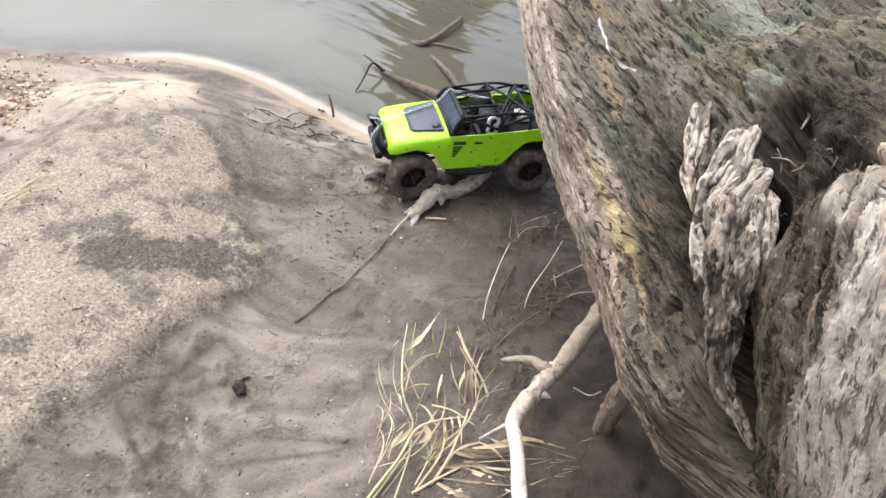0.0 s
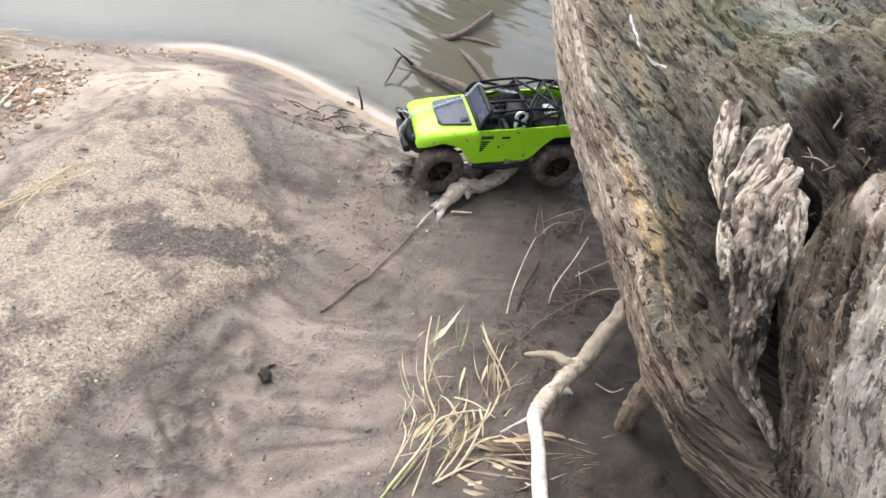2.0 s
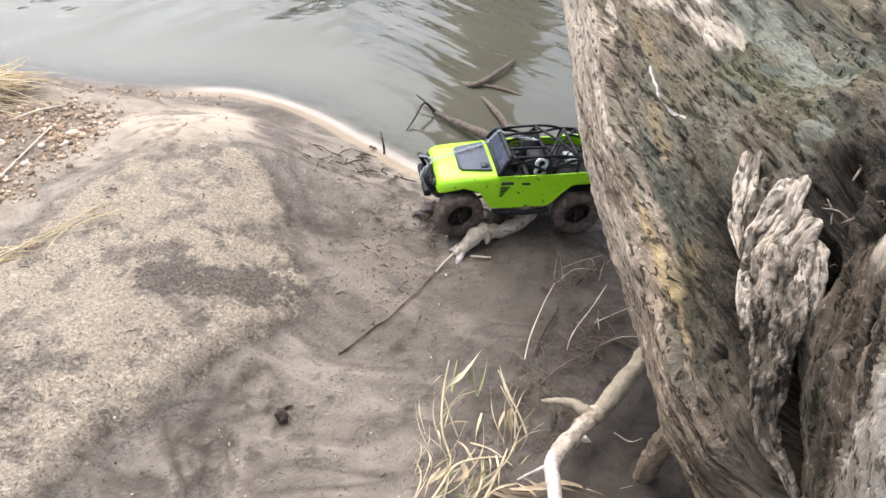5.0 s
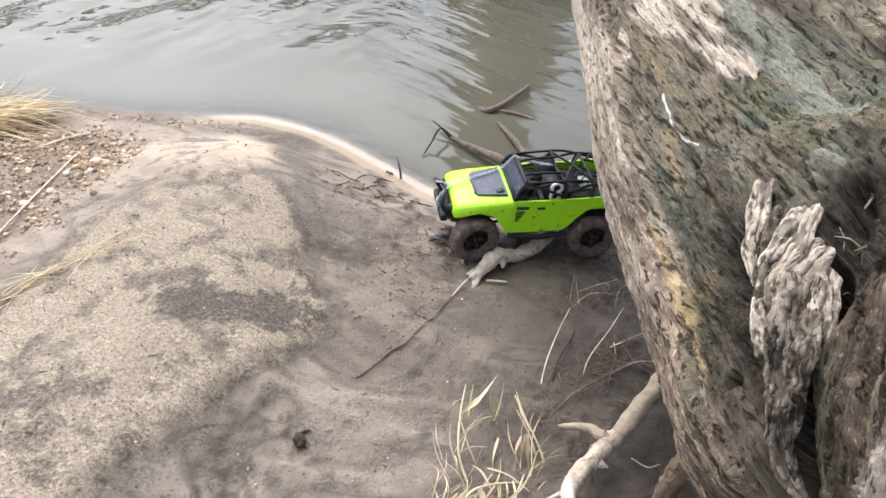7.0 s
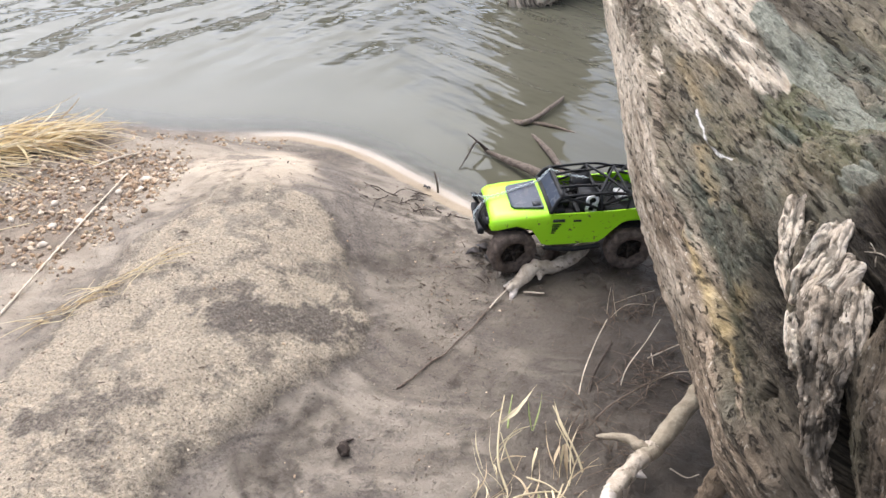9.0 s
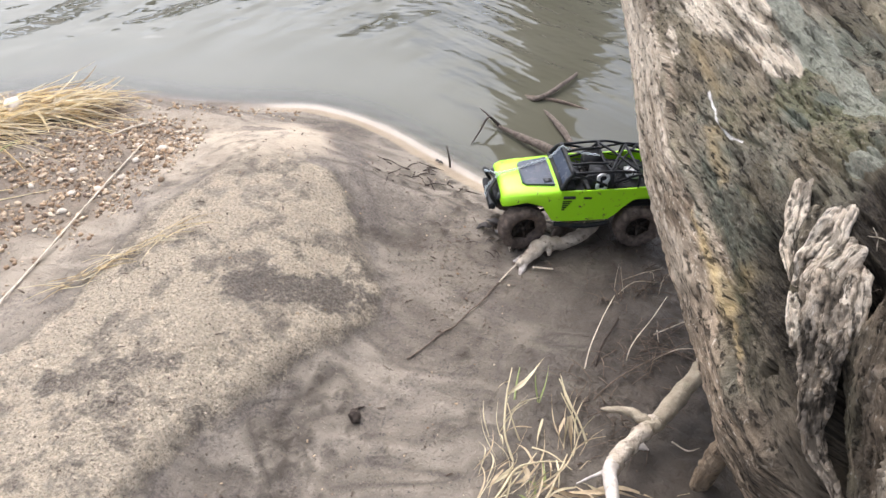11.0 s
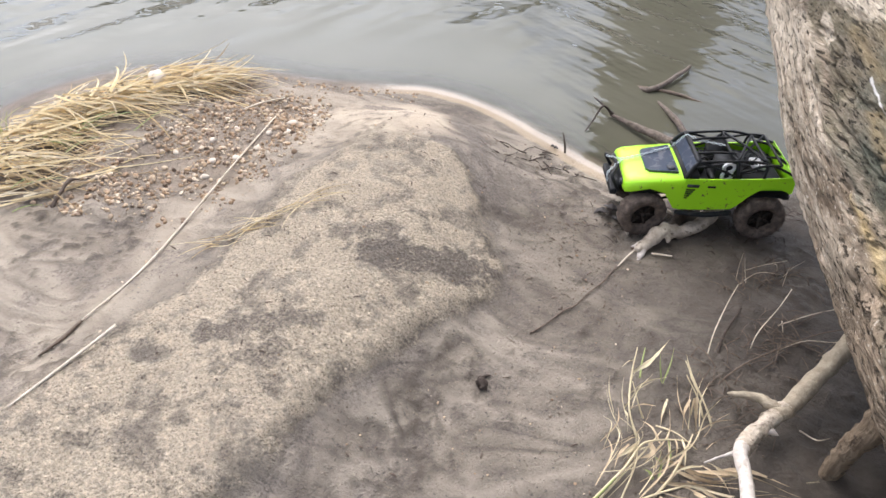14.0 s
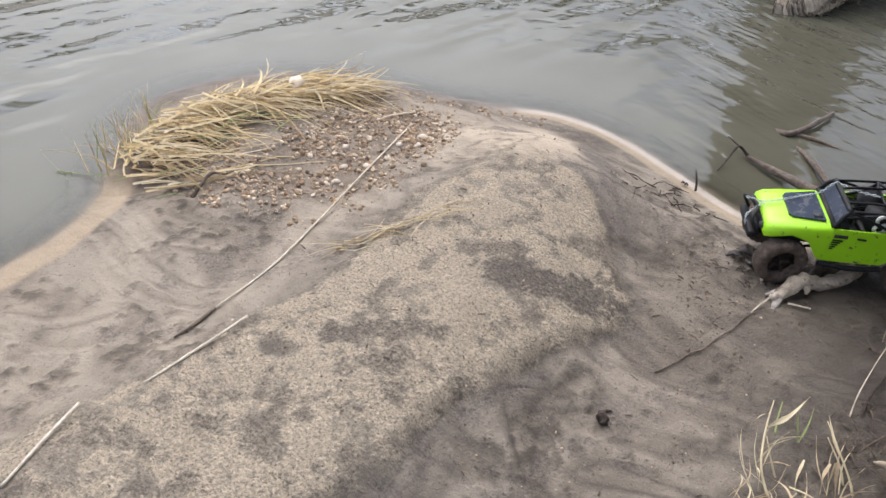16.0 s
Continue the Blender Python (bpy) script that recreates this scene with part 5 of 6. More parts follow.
    # chain from the bumper over the bonnet to the windscreen frame
    def links(pts, n):
        line = np.array(smooth_line(pts, 30))
        run = np.r_[0, np.cumsum(np.linalg.norm(np.diff(line, axis=0), axis=1))]
        bmc = bmesh.new()
        for k in range(n):
            d = run[-1] * (k + 0.5) / n
            p = np.array([np.interp(d, run, line[:, i]) for i in range(3)])
            q = np.array([np.interp(min(d + 0.004, run[-1]), run, line[:, i]) for i in range(3)])
            o = np.array([np.interp(max(d - 0.004, 0), run, line[:, i]) for i in range(3)])
            tq = Vector(q - o).to_track_quat("X", "Z").to_matrix().to_4x4()
            mm = Matrix.Translation(p) @ tq @ pose(0, 0, 0, 45 + 90 * (k % 2), 0, 0)
            ring = [mm @ Vector((0.0044 * math.cos(a), 0.0027 * math.sin(a), 0)) for a in np.linspace(0, 2 * math.pi, 9)]
            add_tube(bmc, ring, [0.0009] * 3, 5, steps=1)
        return bmc
    part("chain", links([(0.046, -0.050, 0.217), (0.075, -0.045, 0.186), (0.120, -0.030, 0.178), (0.170, -0.012, 0.172), (0.208, -0.006, 0.166), (0.222, -0.018, 0.160), (0.243, -0.03, 0.158)], 34), CHAIN, top, "thin steel chain over the bonnet")
    part("chain", links([(0.210, 0.000, 0.166), (0.220, 0.006, 0.160), (0.243, 0.014, 0.135), (0.242, 0.022, 0.112)], 12), CHAIN, top)
    part("chain", links([(0.046, -0.048, 0.218), (0.00, -0.030, 0.212), (-0.045, -0.006, 0.217)], 12), CHAIN, top)
    return top


def truck_pose(front, rear):
    """The pose from the centres of the left wheels' outer faces."""
    f = (Vector(front) - Vector(rear)).normalized()
    lft = Vector((0, 0, 1)).cross(f).normalized()
    up = f.cross(lft)
    o = (Vector(front) + Vector(rear)) / 2 - lft * 0.1 - up * 0.06
    return Matrix(((f.x, lft.x, up.x, o.x), (f.y, lft.y, up.y, o.y), (f.z, lft.z, up.z, o.z), (0, 0, 0, 1)))


toy_truck(truck_pose((0.164, 1.596, 0.104), (0.457, 1.683, 0.113)))

# ---- driftwood, twigs, grass, stones ----
def lay(points, lift=0.0):
    """Points on the ground, each with its own height above it."""
    return [(x, y, gz(x, y) + lift + (h[0] if h else 0)) for x, y, *h in points]


def stick(name, points, radii, mat, label, category="stick", sides=8, rough=0.2, seed=0, group=""):
    ob = bm_object(name, tube_mesh(points, radii, sides, rough, seed), mat)
    tagged(ob, label, category, group)
    return ob


def drift_branch():
    top = empty("drift_branch")
    tagged(top, "crooked grey driftwood branch lying from mud into water", "branch")
    bm = tube_mesh([(0.170, 1.525, 0.045), (0.195, 1.560, 0.066), (0.225, 1.600, 0.075), (0.268, 1.630, 0.062), (0.325, 1.690, 0.066), (0.362, 1.790, 0.066), (0.372, 1.880, 0.072),
                    (0.352, 1.965, 0.080), (0.300, 2.055, 0.056)], [0.012, 0.017, 0.019, 0.017, 0.018, 0.021, 0.022, 0.021, 0.018], 14, 0.24, 3, 8)
    part("limb", bm, DRIFT, top)
    part("wet_end", tube_mesh([(0.312, 2.035, 0.060), (0.270, 2.085, 0.047), (0.220, 2.115, 0.038), (0.120, 2.190, 0.022), (0.020, 2.260, 0.010)], [0.0185, 0.0175, 0.016, 0.012, 0.005], 12, 0.24, 4, 8), WET_DRIFT, top, "dark wet end lying in the water")
    part("knot", tube_mesh([(0.225, 1.598, 0.078), (0.238, 1.582, 0.068), (0.240, 1.574, 0.058)], [0.013, 0.009, 0.003], 10, 0.3, 5), DRIFT, top)
    part("fork_tip", tube_mesh([(0.188, 1.552, 0.062), (0.168, 1.548, 0.050), (0.155, 1.546, 0.040)], [0.011, 0.008, 0.003], 8, 0.3, 8), PALE_DRIFT, top, "bleached split tip")
    part("fork_tip", tube_mesh([(0.188, 1.550, 0.060), (0.180, 1.520, 0.045), (0.176, 1.500, 0.034)], [0.012, 0.010, 0.005], 8, 0.3, 9), PALE_DRIFT, top)
    part("side_limb", tube_mesh([(0.335, 1.935, 0.060), (0.318, 1.880, 0.050), (0.300, 1.815, 0.048), (0.268, 1.720, 0.046), (0.245, 1.655, 0.040)], [0.015, 0.016, 0.015, 0.015, 0.012], 10, 0.25, 12), WET_DRIFT, top, "darker side limb")
    part("side_twig", tube_mesh([(0.025, 2.258, 0.012), (-0.010, 2.235, 0.050), (-0.030, 2.18, 0.020), (-0.045, 2.13, 0.004)], [0.005, 0.004, 0.003, 0.002], 6, 0.3, 14), TWIG_DARK, top)
    part("side_twig", tube_mesh([(0.03, 2.258, 0.014), (-0.03, 2.30, 0.03), (-0.05, 2.34, 0.02)], [0.004, 0.003, 0.0015], 6, 0.3, 15), TWIG_DARK, top)
    return top


drift_branch()
stick("sunken_branch", [(0.300, 2.10, 0.010), (0.275, 2.20, 0.018), (0.235, 2.30, 0.016), (0.190, 2.40, 0.004), (0.150, 2.47, -0.01)], [0.011, 0.011, 0.010, 0.008, 0.006], WET_DRIFT, "brown branch half sunk in the water", "branch", 8, 0.3, 21)
stick("sunken_branch", [(0.085, 2.53, -0.010), (0.130, 2.50, 0.008), (0.190, 2.58, 0.016), (0.250, 2.71, 0.018), (0.262, 2.76, 0.010)], [0.007, 0.009, 0.009, 0.007, 0.004], WET_DRIFT, "brown branch half sunk in the water", "branch", 8, 0.3, 22)
stick("sunken_branch", [(0.085, 2.53, -0.006), (0.20, 2.52, 0.004), (0.34, 2.50, -0.006)], [0.006, 0.007, 0.005], TWIG_BROWN, "brown branch half sunk in the water", "branch", 8, 0.3, 23)


def pale_limb():
    top = empty("fallen_limb")
    tagged(top, "bare forked limb, bleached white at one end, leaning from mud", "branch")
    part("limb", tube_mesh([(0.60, 1.235, 0.185), (0.545, 1.150, 0.170), (0.480, 1.050, 0.150), (0.452, 1.015, 0.146)], [0.019, 0.018, 0.016, 0.015], 14, 0.22, 31, 10), BROWN_DRIFT, top)
    part("bare_middle", tube_mesh([(0.470, 1.038, 0.149), (0.440, 1.000, 0.145), (0.415, 0.962, 0.147), (0.394, 0.925, 0.150), (0.385, 0.897, 0.159)], [0.0145, 0.0155, 0.0150, 0.0155, 0.0125], 14, 0.22, 32, 10), DRIFT, top, "pale barkless middle of the limb")
    part("white_end", tube_mesh([(0.392, 0.925, 0.152), (0.382, 0.890, 0.162), (0.384, 0.835, 0.180), (0.380, 0.770, 0.200), (0.378, 0.700, 0.222), (0.370, 0.62, 0.24)],
                                [0.013, 0.0125, 0.0115, 0.0115, 0.0115, 0.010], 12, 0.12, 33), PALE_DRIFT, top, "bleached white end of the limb")
    part("side_branch", tube_mesh([(0.462, 1.030, 0.150), (0.440, 1.035, 0.152), (0.415, 1.055, 0.140), (0.385, 1.060, 0.128), (0.372, 1.064, 0.120)], [0.010, 0.010, 0.008, 0.006, 0.002], 8, 0.3, 35), BROWN_DRIFT, top)
    part("side_twig", tube_mesh([(0.388, 0.905, 0.155), (0.360, 0.898, 0.135), (0.335, 0.892, 0.110)], [0.005, 0.003, 0.0015], 6, 0.2, 36), PALE_DRIFT, top)
    part("stub", tube_mesh([(0.425, 0.980, 0.146), (0.445, 0.974, 0.145), (0.456, 0.972, 0.143)], [0.010, 0.006, 0.001], 6, 0.2, 37), PALE_DRIFT, top)
    return top


pale_limb()

# long dry stalks on the mound
stick("dry_stalk", lay([(-0.924, 1.709, 0.012), (-0.905, 1.45, 0.010), (-0.880, 1.02, 0.005), (-0.887, 0.80, 0.006)]), [0.0020, 0.0024, 0.0026, 0.0017], STALK, "long thin pale dry stalk lying on sand", "stalk", 7, 0.12, 41, "dry stalks")
stick("dry_stalk", lay([(-0.887, 0.80, 0.006), (-0.890, 0.75, 0.003), (-0.894, 0.69, 0.003)]), [0.0035, 0.004, 0.002], TWIG_BROWN, "dark brown broken stalk end on sand", "stalk", 7, 0.12, 42, "dry stalks")
stick("dry_stalk", lay([(-0.794, 0.790, 0.012), (-0.815, 0.69, 0.006), (-0.845, 0.565, 0.004)]), [0.0032, 0.003, 0.002], STALK, "short pale dry stalk lying on sand", "stalk", 7, 0.12, 43, "dry stalks")
stick("dry_stalk", lay([(-0.905, 0.475, 0.012), (-0.895, 0.40, 0.006), (-0.877, 0.30, 0.004)]), [0.0034, 0.0034, 0.0028], STALK, "short pale dry stalk lying on sand", "stalk", 7, 0.12, 44, "dry stalks")
stick("dry_stalk", lay([(-1.03, 1.715, 0.006), (-1.0, 1.785, 0.012), (-0.963, 1.845, 0.008)]), [0.003, 0.0034, 0.002], STALK, "short pale dry stalk lying on gravel", "stalk", 7, 0.12, 45, "dry stalks")

# twigs in the mud
stick("long_twig", lay([(-0.030, 1.148, 0.002), (0.002, 1.190, 0.005), (0.028, 1.238, 0.004), (0.050, 1.262, 0.007), (0.072, 1.318, 0.004), (0.102, 1.372, 0.007), (0.113, 1.412, 0.005), (0.130, 1.452, 0.006)]), [0.0022, 0.0017, 0.0025, 0.0016, 0.0018, 0.0022, 0.0015], TWIG_BROWN, "long thin dark twig lying on mud", "twig", 6, 0.25, 51)
stick("long_twig", lay([(0.130, 1.452, 0.006), (0.150, 1.50, 0.010), (0.172, 1.545, 0.008)]), [0.002, 0.002, 0.002], STALK, "pale twig tip by the driftwood", "twig", 6, 0.25, 52)
stick("straw_stem", lay([(0.105, 1.945, 0.012), (0.19, 1.955, 0.025), (0.275, 1.975, 0.03)]), [0.003, 0.003, 0.0025], STALK, "pale straw stem by the water", "stalk", 6, 0.1, 53)
stick("straw_stem", lay([(0.118, 1.70, 0.012), (0.128, 1.64, 0.010), (0.140, 1.585, 0.008)]), [0.003, 0.0025, 0.002], STALK, "short pale straw stem on mud", "stalk", 6, 0.1, 54)
stick("straw_stem", lay([(0.14, 1.585, 0.006), (0.145, 1.64, 0.02), (0.152, 1.675, 0.02)]), [0.002, 0.0018, 0.0015], STALK, "short pale straw stem on mud", "stalk", 6, 0.1, 55)
stick("straw_stem", lay([(0.205, 1.525, 0.008), (0.255, 1.525, 0.008)]), [0.0025, 0.002], STALK, "short pale straw stem on mud", "stalk", 6, 0.1, 56)
stick("straw_stem", lay([(0.205, 1.74, 0.008), (0.23, 1.742, 0.015), (0.25, 1.735, 0.008)]), [0.004, 0.005, 0.003], STALK, "white curl of bark on mud", "bark", 6, 0.1, 57)
stick("dark_stick", lay([(0.115, 1.70, 0.008), (0.15, 1.76, 0.02), (0.18, 1.815, 0.02)]), [0.005, 0.005, 0.004], TWIG_DARK, "dark wet stick lying on mud", "stick", 7, 0.25, 58, "dark sticks")
stick("dark_stick", lay([(0.13, 1.725, 0.006), (0.17, 1.75, 0.012), (0.21, 1.77, 0.010)]), [0.004, 0.004, 0.003], TWIG_DARK, "dark wet stick lying on mud", "stick", 7, 0.25, 59, "dark sticks")
stick("dark_stick", lay([(-0.085, 1.965, 0.0), (-0.092, 1.972, 0.03), (-0.105, 1.985, 0.062)]), [0.0036, 0.003, 0.0018], TWIG_DARK, "dark twig standing up from wet sand", "twig", 7, 0.25, 60, "dark sticks")
for k, (x, y, n) in enumerate([(-0.19, 1.86, 5), (-0.12, 1.91, 5), (-0.23, 1.80, 4), (-0.14, 1.83, 5), (-0.06, 1.86, 4), (-0.25, 1.88, 3)]):
    r = random.Random(200 + k)
    bm = bmesh.new()
    for j in range(n):
        a, ln = r.uniform(0, 6.28), r.uniform(0.02, 0.075)
        px, py = x + r.uniform(-0.035, 0.035), y + r.uniform(-0.03, 0.03)
        qx, qy = px + ln * math.cos(a), py + ln * math.sin(a)
        add_tube(bm, [(px, py, gz(px, py) + 0.003), ((px + qx) / 2, (py + qy) / 2 + r.uniform(-0.004, 0.004), gz(px, py) + r.uniform(0.002, 0.005)), (qx, qy, gz(qx, qy) + 0.002)], [0.0019, 0.0016, 0.0007], 6, 0.3, j, 4)
    tagged(bm_object("twig_litter", bm, TWIG_DARK), "little heap of dark wet twigs on sand", "twigs", "twig heaps", "stuff")

# dark rotten leaves near the driftwood
for k, (x, y, sz) in enumerate([(0.085, 1.70, 0.035), (0.065, 1.66, 0.028), (0.11, 1.655, 0.025), (0.15, 1.68, 0.022), (0.175, 1.70, 0.026), (-0.12, 1.97, 0.014), (0.12, 1.735, 0.02)]):
    r = random.Random(300 + k)
    bm = bmesh.new()
    pts = []
    for j in range(12):
        a = 6.283 * j / 12
        rad = sz * (0.55 + 0.45 * r.random()) * (1 if j % 2 else 0.75)
        px, py = x + rad * math.cos(a), y + 0.75 * rad * math.sin(a)
        pts.append((px, py, gz(px, py) + 0.003 + 0.012 * r.random()))
    up = [bm.verts.new(p) for p in pts]
    dn = [bm.verts.new((p[0], p[1], p[2] - 0.002)) for p in pts]
    cu, cd = bm.verts.new((x, y, gz(x, y) + 0.010)), bm.verts.new((x, y, gz(x, y) + 0.007))
    for j in range(12):
        q = (j + 1) % 12
        bm.faces.new((up[j], up[q], cu))
        bm.faces.new((dn[q], dn[j], cd))
        bm.faces.new((up[j], dn[j], dn[q], up[q]))
    tagged(bm_object("rotten_leaf", bm, DARK_LEAF), "dark wet rotten leaf lying on mud", "leaf", "rotten leaves")


ball = bmesh.new()
bmesh.ops.create_icosphere(ball, subdivisions=1, radius=1.0)
PEBBLE_CO, PEBBLE_FACES = [v.co.copy() for v in ball.verts], [[v.index for v in f.verts] for f in ball.faces]
ball.free()


def pebble_into(bm, x, y, z, r, g, squash=0.6):
    m = Matrix.Translation((x, y, z)) @ Euler((g.uniform(-0.4, 0.4), g.uniform(-0.4, 0.4), g.uniform(0, 6.28))).to_matrix().to_4x4() @ Matrix.Diagonal((r, r * g.uniform(0.6, 0.95), r * squash * g.uniform(0.7, 1.1), 1))
    vs = [bm.verts.new(m @ (c * g.uniform(0.72, 1.15))) for c in PEBBLE_CO]
    for f in PEBBLE_FACES:
        bm.faces.new([vs[i] for i in f])



def rock(name, x, y, r, mat, label, sink=0.3, squash=0.6, seed=0, lift=0.0, group=""):
    bm = bmesh.new()
    g = random.Random(seed)
    vs = bmesh.ops.create_icosphere(bm, subdivisions=2 if r < 0.02 else 3, radius=1.0)["verts"]
    for v in vs:
        n = noise.noise(v.co * 1.6 + Vector((seed, 0, 0)))
        n2 = noise.noise(v.co * 4 + Vector((0, seed, 0)))
        v.co = Vector((v.co.x * r, v.co.y * r * 0.75, v.co.z * r * squash)) * (1 + 0.28 * n + 0.08 * n2)
        v.co = Matrix.Rotation(g.random() * 0 + seed, 3, "Z") @ v.co
        v.co += Vector((x, y, gz(x, y) + r * squash * (1 - 2 * sink) * 0.5 + lift))
    return tagged(bm_object(name, bm, mat), label, "stone", group)


stick("wood_chip", lay([(-0.102, 0.985, 0.004), (-0.094, 0.974, 0.008), (-0.088, 0.960, 0.005)]), [0.006, 0.011, 0.007], TWIG_DARK, "small dark chip of wood on grey silt", "wood chip", 9, 0.55, 62)
stick("wood_chip", lay([(-0.100, 0.990, 0.002), (-0.092, 0.996, 0.004), (-0.082, 1.0, 0.002)]), [0.002, 0.003, 0.001], TWIG_DARK, "thin dark splinter of wood on grey silt", "wood chip", 7, 0.4, 63)
rock("pale_rock", -1.345, 1.745, 0.035, PALE_STONE, "pale rounded rock lying among dry straw", 0.2, 0.6, 5, 0.036)
for k, (x, y, r) in enumerate([(-0.865, 1.70, 0.017), (-0.90, 1.62, 0.012), (-1.08, 1.43, 0.010), (-0.95, 1.36, 0.011), (-1.02, 1.52, 0.012), (-0.83, 1.78, 0.010),
                               (-0.92, 1.47, 0.013), (-0.97, 1.43, 0.012), (-0.99, 1.60, 0.011), (-0.94, 1.70, 0.010), (-0.89, 1.53, 0.012), (-0.85, 1.645, 0.011)]):
    rock("pebble", x, y, r, PALE_STONE, "pale river pebble lying on gravel", 0.25, 0.6, 10 + k)
g = random.Random(21)
for k in range(46):
    x, y = g.uniform(-1.2, -0.86), g.uniform(1.22, 1.80)
    if float(within(np.array([x]), np.array([y]), GRAVEL, GRAVEL + GRAVEL[:1])[0]) < 0.0:
        continue
    brown = k % 3 == 0
    rock("stone", x, y, g.uniform(0.006, 0.010), BROWN_STONE if brown else TAN_STONE, "small dark brown stone in river gravel" if brown else "small tan stone in river gravel", 0.25, 0.75, 60 + k, group="river stones")

g = random.Random(5)
bm = bmesh.new()
spots = np.random.RandomState(5).uniform((-1.34, 1.12), (-0.76, 1.95), (5200, 2))
deep_in = within(spots[:, 0], spots[:, 1], GRAVEL, GRAVEL + GRAVEL[:1])
clusters = fbm(spots[:, 0] * 13, spots[:, 1] * 13, 2, 3)
for (x, y), d, c in zip(spots, deep_in, clusters):
    if d < g.uniform(-0.10, 0.03) - 0.02 or c < g.uniform(0.28, 0.52):
        continue
    r = 0.0024 + 0.0072 * g.random() ** 2.4
    pebble_into(bm, x, y, gz(x, y) + r * 0.25, r, g, 0.75)
for k in range(150):
    x = g.uniform(-1.2, -0.60)
    y = float(np.interp(x, [-1.2, -0.6], [2.02, 2.13])) - abs(g.gauss(0, 0.05))
    r = 0.003 + 0.006 * g.random() ** 2
    pebble_into(bm, x, y, gz(x, y) + r * 0.2, r, g)
for k in range(160):
    x, y = g.uniform(-0.95, 0.2), g.uniform(0.7, 1.9)
    r = 0.0018 + 0.003 * g.random() ** 2
    pebble_into(bm, x, y, gz(x, y) + r * 0.2, r, g)
tagged(bm_object("gravel", bm, STONE, smooth=False), "scattered brown and cream river gravel on silt", "gravel", kind="stuff")


def blade_into(bm, p0, heading, length, width, rise, droop, g, seg=5, bend=0.25, fold=0.9):
    """A narrow folded blade with a slight bow."""
    hx, hy = math.cos(heading), math.sin(heading)
    prev = None
    bow, curl = g.uniform(-bend, bend), g.uniform(-4, 4)
    for i in range(seg + 1):
        t = i / seg
        d = length * t
        side = bow * length * t * t
        x, y = p0[0] + hx * d - hy * side, p0[1] + hy * d + hx * side
        z = max(p0[2] + rise * t - droop * t * t, gz(x, y) + 0.002, 0.004)
        w = width * (1 - 0.75 * t) if fold > 0.5 else width * min(1, 0.45 + 2.5 * t) * (1.02 - t) ** 0.6
        lean = 0.0 if fold > 0.5 else w * math.sin(curl * t + bow * 9)
        a = bm.verts.new((x - hy * w, y + hx * w, z + lean))
        b = bm.verts.new((x, y, z + w * fold))
        c = bm.verts.new((x + hy * w, y - hx * w, z - lean))
        if prev:
            for u, v in ((0, 1), (1, 2), (2, 0)):
                bm.faces.new((prev[u], prev[v], (a, b, c)[v], (a, b, c)[u]))
        prev = (a, b, c)


bm, bg = bmesh.new(), bmesh.new()
g = random.Random(9)
for k in range(74):
    # each tuft leans its own way
    t = g.random() ** 0.85
    x0, y0 = np.array((-1.50, 1.14)) * (1 - t) + np.array((-1.22, 1.84)) * t
    off = g.uniform(-0.10, 0.13) * (1 - 0.45 * t)
    x0, y0 = x0 - 0.80 * off - 0.07 * math.sin(3.1 * t), y0 + 0.35 * off
    lean, h0 = (g.gauss(54, 22) if g.random() < 0.85 else g.uniform(-40, 150)), 0.070 * g.random() ** 1.3 * (1 - 0.45 * t)
    for j in range(g.randint(5, 12)):
        x, y = x0 + g.gauss(0, 0.025), y0 + g.gauss(0, 0.025)
        if float(inland(x, y)) < -0.03:
            continue
        long = min(g.uniform(0.06, 0.30), 0.08 + (2.0 - y) * 0.8)
        blade_into(bm, (x, y, gz(x, y) + 0.004 + h0 + g.uniform(0, 0.02)), radians(g.gauss(lean, 15)), long, 0.0020 + 0.0040 * g.random() ** 2, g.uniform(-0.02, 0.04), g.uniform(0.02, 0.09), g, 6, 0.5)
for k in range(7):
    # long single straws along the mat's edge
    x, y = -1.37 + 0.018 * k, 1.10 + 0.022 * k
    blade_into(bm, (x, y, gz(x, y) + 0.02), radians(g.gauss(48, 9)), g.uniform(0.22, 0.36), 0.0036, 0.01, 0.03, g, 8, 0.15)
for k in range(60):
    x, y = g.gauss(-1.60, 0.05), g.gauss(1.27, 0.09)
    blade_into(bm if k % 3 else bg, (x, y, max(gz(x, y), 0)), g.uniform(0, 6.28), g.uniform(0.02, 0.07), 0.0022, g.uniform(0.05, 0.17), g.uniform(0, 0.03), g)
for k in range(26):
    x, y = g.gauss(-1.45, 0.1), g.gauss(1.35, 0.15)
    blade_into(bg, (x, y, gz(x, y) + 0.03), g.uniform(0, 1.4), g.uniform(0.05, 0.12), 0.0024, g.uniform(0.02, 0.06), 0.03, g)
tagged(bm_object("straw_mat", bm, STRAW, smooth=False), "flattened mat of dry yellow straw on the bank", "dry grass", kind="stuff")
tagged(bm_object("green_grass", bg, GREEN_BLADE, smooth=False), "few green grass blades among dry straw", "grass", kind="stuff")
stick("dark_stick", lay([(-1.262, 1.150, 0.0), (-1.250, 1.175, 0.022), (-1.243, 1.21, 0.036), (-1.225, 1.225, 0.030)]), [0.006, 0.0045, 0.005, 0.002], TWIG_BROWN, "dark rotten stick standing in silt by straw", "stick", 7, 0.3, 61, "dark sticks")

